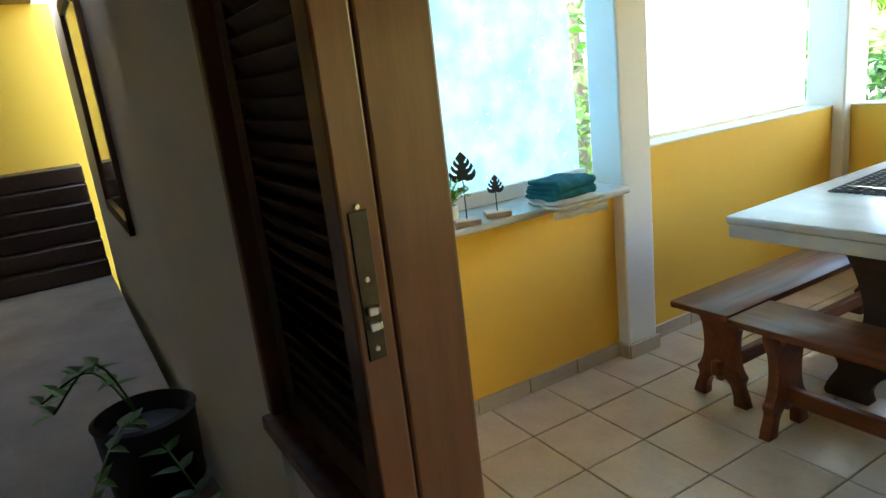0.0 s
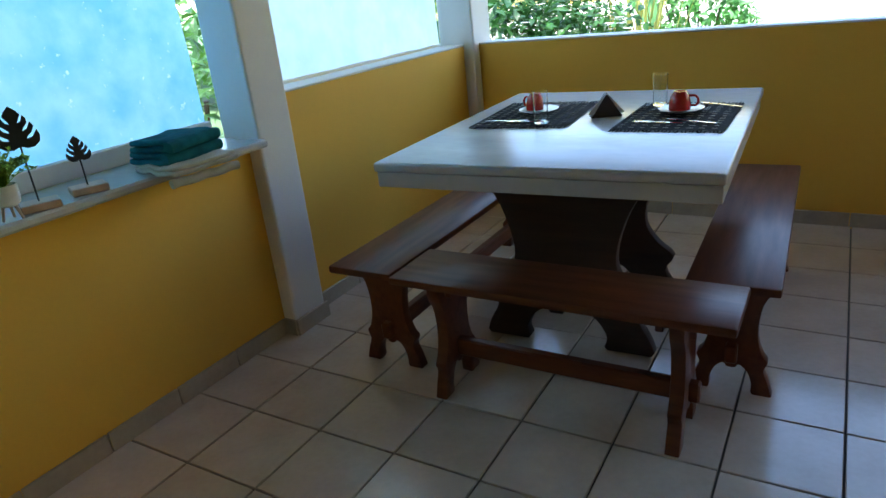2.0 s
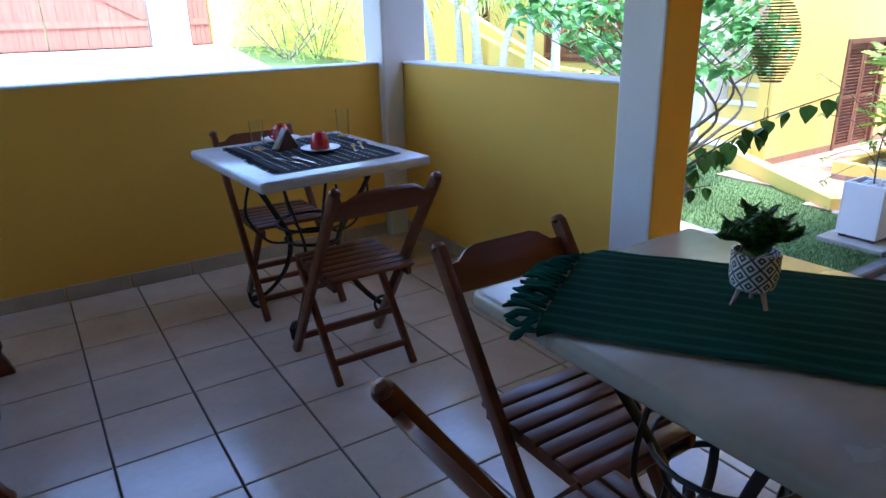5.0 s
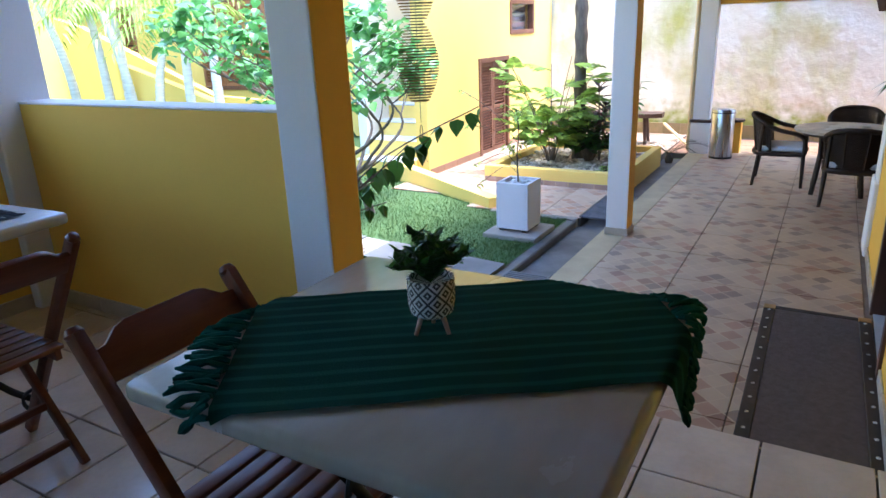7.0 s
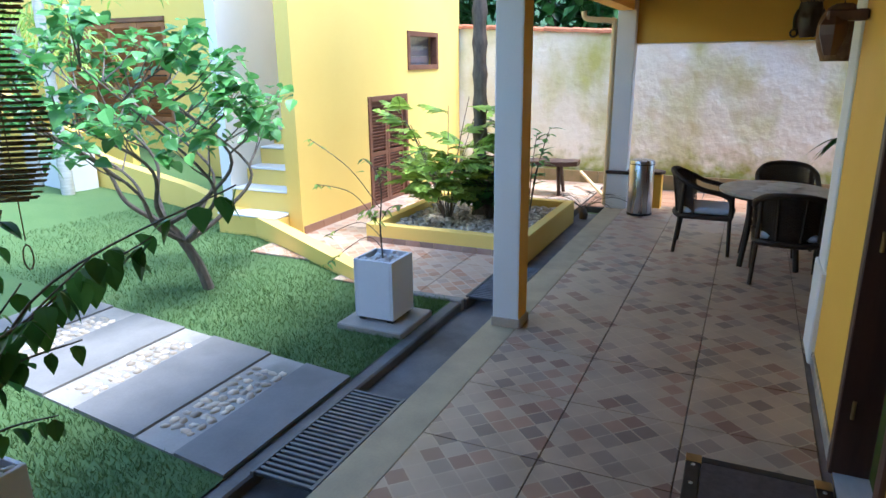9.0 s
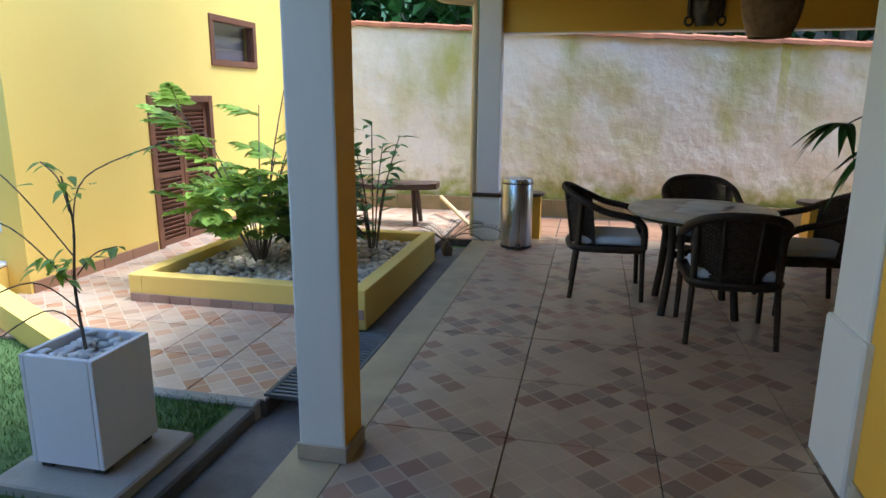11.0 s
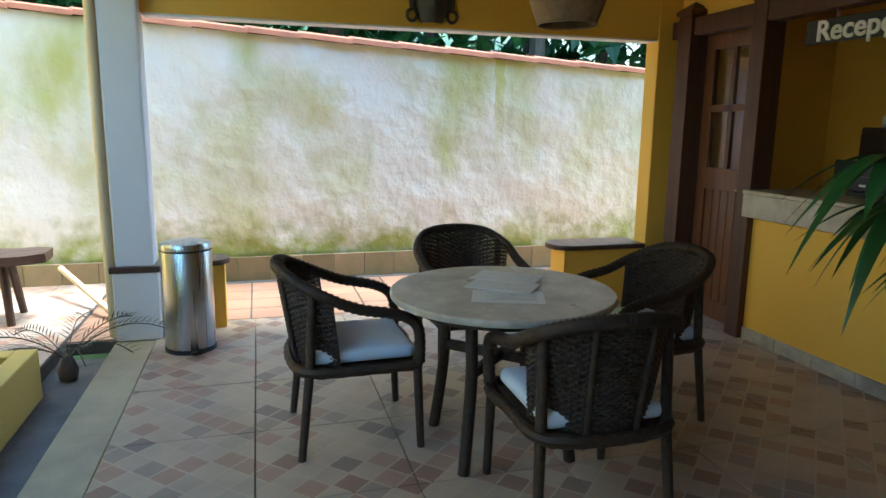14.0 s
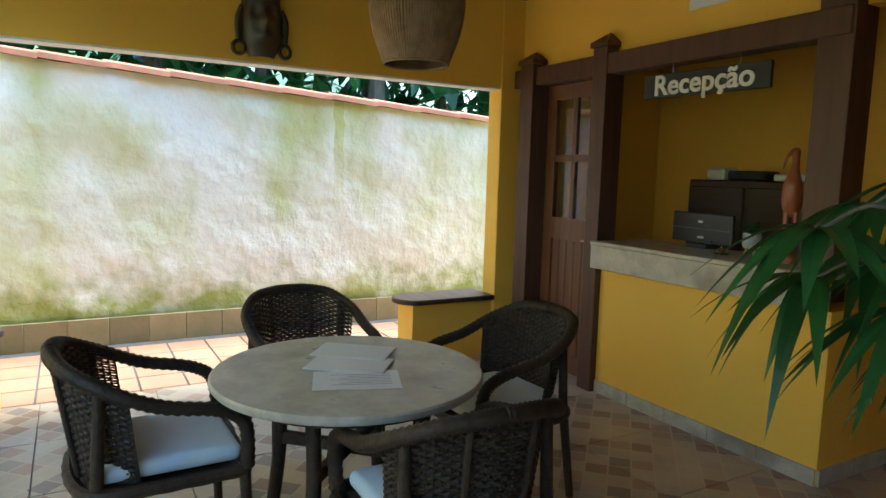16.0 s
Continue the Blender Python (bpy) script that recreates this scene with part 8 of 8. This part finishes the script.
def far_house():
    e = thing("house", pose(11.2, 5.1, 0), "yellow two-storey guest house behind the garden", "house")
    y0 = 0.0
    bm = bmesh.new()
    for a in ((0.0, 2.85, -0.1, 6), (2.85, 5.65, -0.1, 0.80), (2.85, 5.65, 2.75, 6), (5.65, 7.85, -0.1, 6), (7.85, 8.95, -0.1, 0.80), (7.85, 8.95, 2.75, 6), (8.95, 12, -0.1, 6)):
        box(bm, 0, 0.2, a[0], a[1], a[2], a[3])
    part("wall", bm, YELLOW_OUT, e)
    part("roof", boxed(-0.5, 5, -0.2, 12.4, 6, 6.15), ROOF, e)
    # black sheet added in place of the shade behind the shutters
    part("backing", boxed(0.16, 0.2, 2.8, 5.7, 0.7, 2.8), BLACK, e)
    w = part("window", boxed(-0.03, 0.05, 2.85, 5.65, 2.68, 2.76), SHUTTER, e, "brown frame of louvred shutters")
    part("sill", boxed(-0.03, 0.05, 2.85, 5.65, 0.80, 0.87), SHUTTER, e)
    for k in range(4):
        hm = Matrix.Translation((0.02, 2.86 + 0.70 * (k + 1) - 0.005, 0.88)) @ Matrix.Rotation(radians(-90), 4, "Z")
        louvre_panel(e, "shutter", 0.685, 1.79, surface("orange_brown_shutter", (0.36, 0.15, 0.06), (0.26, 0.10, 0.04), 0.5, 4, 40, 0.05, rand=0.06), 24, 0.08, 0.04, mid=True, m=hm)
    # same black stand-in for shade behind the second pair
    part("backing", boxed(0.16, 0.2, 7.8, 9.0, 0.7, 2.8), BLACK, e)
    for k in range(2):
        hm = Matrix.Translation((0.02, 7.86 + 0.54 * (k + 1), 0.82)) @ Matrix.Rotation(radians(-90), 4, "Z")
        louvre_panel(e, "shutter", 0.535, 1.92, MATS["orange_brown_shutter"], 26, 0.07, 0.04, mid=True, m=hm)
    l = thing("wall_lantern", pose(11.13, 10.3, 2.4), "white glazed garden lantern on the yellow wall", "lamp")
    part("body", lathed([(0.05, -0.16), (0.085, 0.06), (0.09, 0.07), (0.04, 0.15), (0.001, 0.2)], 6), CERAMIC, l)
    part("bracket", tubed([(0, 0, 0.18), (0.0, 0, 0.28), (0.08, 0, 0.28)], 0.01, 6), CERAMIC, l)
    b = thing("garden_box", pose(8.25, 7.05, rise(7.05, 8.25)), "low white masonry box on the lawn", "planter")
    part("body", boxed(-0.2, 0.2, -0.33, 0.33, -0.1, 0.5, bevel=0.01), WHITE, b)


far_house()


def gate(x0, w, leaves, label):
    zb = rise(13.3) + 0.02
    e = thing("gate", pose(x0, 13.3, zb), label, "gate", "red-brown board gates")
    lw = w / leaves
    for k in range(leaves):
        fr = part("leaf", boxed(k * lw + 0.01, (k + 1) * lw - 0.01, 0.0, 0.03, 0, 2.3), GATE, e)
        n = 8 if leaves > 1 else 4
        bw_ = (lw - 0.02) / n
        bd = None
        for q in range(n):
            part("board", boxed(k * lw + 0.01 + q * bw_ + 0.004, k * lw + 0.01 + (q + 1) * bw_ - 0.004, -0.02, 0.0, 0.02, 2.28), GATE, fr)
        for z in (0.42, 1.6):
            part("rail", boxed(k * lw + 0.02, (k + 1) * lw - 0.02, -0.05, -0.021, z, z + 0.12), GATE, fr)
        if leaves > 1:
            a, b = ((k * lw + 0.05, 0.56), ((k + 1) * lw - 0.05, 1.58)) if k == 0 else (((k + 1) * lw - 0.05, 0.56), (k * lw + 0.05, 1.58))
            d = Vector((b[0] - a[0], 0, b[1] - a[1]))
            bm = boxed(0, d.length, -0.05, -0.021, -0.06, 0.06)
            part("brace", bm, GATE, fr, m=Matrix.Translation((a[0], 0, a[1])) @ Matrix.Rotation(-math.atan2(d.z, d.x), 4, "Y"))


gate(-1.01, 3.75, 2, "wide red-brown double gate of boards with diagonal braces")
gate(3.54, 0.42, 1, "narrow red-brown board gate beside the driveway")
slab("wall_gate_mid", 2.76, 3.52, 13.2, 13.5, -0.1, 5.0, WHITE, "white gate pillar in the sun", "wall")
slab("wall_gate_east", 3.98, 9.4, 13.2, 13.45, -0.1, 4.2, YELLOW_OUT, "garden wall beside the gates", "wall")
slab("wall_gate_west", -16, -1.03, 13.2, 13.45, -0.1, 4.2, YELLOW_OUT, "garden wall beside the gates", "wall")


def hedge(name, c, r, n, size, mat, label, seed, petals=0, petal_mat=None, wide=0.55, cat="shrub"):
    z = rise(c[1], c[0]) - 0.03
    e = thing(name, pose(c[0], c[1], z), label, cat)
    rnd = random.Random(seed)
    lf = bmesh.new()
    crown(lf, (0, 0, c[2]), r, n, size, rnd, wide)
    part("foliage", lf, mat, e)
    st = bmesh.new()
    for k in range(7):
        a = 2 * math.pi * k / 7
        tube(st, smooth_line([(0.05 * math.cos(a), 0.05 * math.sin(a), 0), (r[0] * 0.3 * math.cos(a), r[1] * 0.3 * math.sin(a), c[2] * 0.6), (r[0] * 0.6 * math.cos(a), r[1] * 0.6 * math.sin(a), c[2] + r[2] * 0.4)], 3), 0.015, 5)
    part("stem", st, BARK, e)
    if petals:
        pb = bmesh.new()
        for _ in range(petals):
            d = Vector((rnd.gauss(0, 1), rnd.gauss(0, 1), rnd.gauss(0, 1))).normalized()
            p = Vector((d.x * r[0], d.y * r[1], c[2] + d.z * r[2])) * 1.07
            for q in range(5):
                leaf_blade(pb, Matrix.Translation(p) @ Matrix.Rotation(q * 1.256, 4, "Z") @ Matrix.Rotation(0.2, 4, "X"), size * 0.42, size * 0.4, 0.1, 0.1, 0.8, 2)
        part("blossom", pb, petal_mat, e, "open blossoms")
    return e


hedge("shrub", (-2.86, 4.26, 1.0), (1.25, 0.9, 1.05), 4600, 0.13, LEAF_D, "dense flowering shrub with white blossoms beyond the parapet", 41, 260, PETAL)
hedge("shrub", (-2.80, 5.26, 1.0), (0.70, 0.6, 1.15), 3000, 0.12, LEAF, "flowering shrub thick with white blossoms", 42, 1000, PETAL)
hedge("shrub", (-1.58, 6.75, 0.75), (0.72, 0.6, 1.0), 3000, 0.12, FRESH, "light green shrub with a few red flowers", 43, 40, PETAL_R)
hedge("shrub", (-3.46, 0.26, 1.1), (0.6, 1.3, 1.2), 1700, 0.11, LEAF, "green hedge shrub behind the blinds", 44, 30, PETAL_R)
hedge("shrub", (-3.76, 2.46, 1.2), (0.8, 1.0, 1.3), 1500, 0.11, LEAF_D, "green hedge shrub behind the blinds", 45)
hedge("shrub", (5.04, 11.66, 0.45), (1.4, 0.7, 0.6), 1300, 0.16, LEAF_L, "tufted grey-green border plant by the driveway", 46, wide=0.12)
hedge("shrub", (6.04, 12.46, 1.2), (1.8, 0.6, 1.4), 1500, 0.35, LEAF_L, "tall yellow-green reeds against the garden wall", 47, wide=0.08)


def reeds():
    e = thing("reed_clump", pose(-1.98, 5.5, rise(5.5) - 0.05), "clump of tall yellow-green stems with broad leaves", "plant")
    bm = bmesh.new()
    lf = bmesh.new()
    rnd = random.Random(51)
    for k in range(46):
        m = Matrix.Translation((rnd.gauss(0, 0.13), rnd.gauss(0, 0.13), 0)) @ Matrix.Rotation(rnd.random() * 6.28, 4, "Z") @ Matrix.Rotation(rnd.uniform(1.36, 1.55), 4, "X")
        n = 1.5 + 0.9 * rnd.random()
        leaf_blade(bm, m, n, 0.05, 0.15, 0.1, 0.4, 5)
        if k % 4 == 0:
            leaf_blade(lf, m @ Matrix.Translation((0, n * 0.8, 0)) @ Matrix.Rotation(rnd.uniform(-1.0, -0.3), 4, "X"), 0.45 + 0.2 * rnd.random(), 0.17, 0.3, 0.1, 0.45, 5)
    part("stem", bm, surface("yellow_green_stem", (0.42, 0.38, 0.09), (0.26, 0.30, 0.06), 0.5, 3, 12, 0), e)
    part("leaf", lf, FRESH, e, "broad fresh green leaves")


reeds()


def forest(name, spots, label, mat, size, n, seed):
    rnd = random.Random(seed)
    bm = bmesh.new()
    for x, y, z, rx, ry, rz in spots:
        crown(bm, (x, y, z), (rx, ry, rz), n, size, rnd, 0.5, 0.6)
    tagged(new(name, finish(bm, mat)), label, "trees", "", "stuff")
    tb = bmesh.new()
    for x, y, z, rx, ry, rz in spots:
        tube(tb, [(x, y, -0.2), (x + 0.1, y, z * 0.5), (x, y, z)], [0.16, 0.12, 0.06], 7)
    tagged(new(name + "_trunks", finish(tb, BARK, True)), "dark trunks of the trees behind", "trees", "", "stuff")


forest("far_trees", [(14.6 + 0.7 * (k % 2), -7.5 + 1.35 * k, 3.0 + 0.7 * (k % 3), 1.3, 1.1, 1.7) for k in range(14)], "dark broad-leaved trees crowding behind the boundary wall", LEAF_D, 0.42, 560, 61)
forest("far_trees_high", [(16.8, -9 + 1.7 * k, 4.6 + 1.2 * (k % 2), 1.8, 1.6, 2.8) for k in range(14)], "tall dark trees behind the boundary wall", LEAF_D, 0.45, 420, 62)
forest("garden_trees", [(-14 + 3.2 * k, 16.5 + (k % 3), 4.4, 2.2, 1.8, 2.6) for k in range(9)], "garden trees beyond the gates", LEAF, 0.45, 420, 63)
forest("west_trees", [(-7.0 - (k % 2), 2.6 + 2.2 * k, 3.0, 1.5, 1.5, 2.4) for k in range(5)], "garden trees west of the veranda", LEAF, 0.35, 400, 64)
hut = thing("hut", pose(16.2, -4.6, -0.1), "old grey thatched roof behind the boundary wall", "hut")
part("roof", boxed(-0.9, 0.9, -1.4, 1.4, 0, 0.12, m=Matrix.Translation((0, 0, 2.45)) @ Matrix.Rotation(radians(-16), 4, "Y")), surface("grey_thatch", (0.30, 0.29, 0.26), (0.18, 0.17, 0.15), 0.9, 8, 60, 0.4, stretch=(1, 8, 1)), hut)
for y in (-1.2, 0, 1.2):
    part("post", tubed([(-0.6, y, 0), (-0.6, y, 2.3)], 0.06, 8), BARK, hut)


def hillside():
    """A wooded slope that rises behind the boundary wall."""
    bm = bmesh.new()
    n, m = 40, 14
    g = [[bm.verts.new((18.5 + 1.1 * j + 0.8 * noise.noise((i * 0.6, j * 0.6, 0)), -22 + 1.2 * i, -0.2 + 0.9 * j + 0.9 * noise.noise((i * 0.5, j * 0.5, 5)) * (j > 0))) for j in range(m + 1)] for i in range(n + 1)]
    for i in range(n):
        for j in range(m):
            bm.faces.new((g[i][j], g[i][j + 1], g[i + 1][j + 1], g[i + 1][j]))
    tagged(new("hillside", finish(bm, LEAF_D, True)), "dark wooded slope behind the boundary wall", "hill", "", "structure")


hillside()

# ---- floor pieces ----
def tile_mesh(w, d, h, bev, mat):
    return finish(boxed(-w / 2, w / 2, -d / 2, d / 2, 0, h, bevel=bev), mat)


T = 0.325
tm = tile_mesh(T - 0.007, T - 0.007, 0.012, 0.0025, TILE)
for i in range(-7, 7):
    for j in range(-8, 5):
        o = new("tile", tm)
        o.parent = floor_dining
        o.location = (0.14 + (i + 0.5) * T, 0.06 + (j + 0.5) * T, H - 0.012 + 0.0006 * ((i * 7 + j * 3) % 3))
W = 0.635
tw = tile_mesh(W - 0.006, W - 0.006, 0.009, 0.002, DIAMOND)
for i in range(-2, 12):
    for j in range(0, 7):
        x, y = 3.42 + (i + 0.5) * W, -0.42 - (j + 0.5) * W
        if y < -2.4 and x < 6.9 or x > 10.9 or x < 2.3:
            continue
        o = new("tile", tw)
        o.parent = floor_walk if y > -2.4 else floor_rec
        o.location = (x, y, -0.008 + 0.0005 * ((i * 5 + j * 3) % 3))
tt = tile_mesh(0.444, 0.444, 0.01, 0.002, DIAMOND_WARM)
ts = tile_mesh(0.286, 0.286, 0.01, 0.002, TERRA)
for i in range(13):
    for j in range(6):
        x, y = 6.95 + 0.45 * i, 0.40 + 0.45 * j
        if y < 2.8 and x < 12.5 and x > 6.9 + 0.3 * max(0, y - 1.15) and not (8.3 < x < 9.8 and 0.4 < y < 1.6):
            o = new("tile", tt)
            o.parent = patio
            o.location = (x, y, -0.022)
for i in range(6):
    for j in range(20):
        x, y = 11.04 + 0.3 * i, 0.03 - 0.3 * j
        if x < 12.5:
            o = new("tile", ts)
            o.parent = strip
            o.location = (x, y, -0.05)
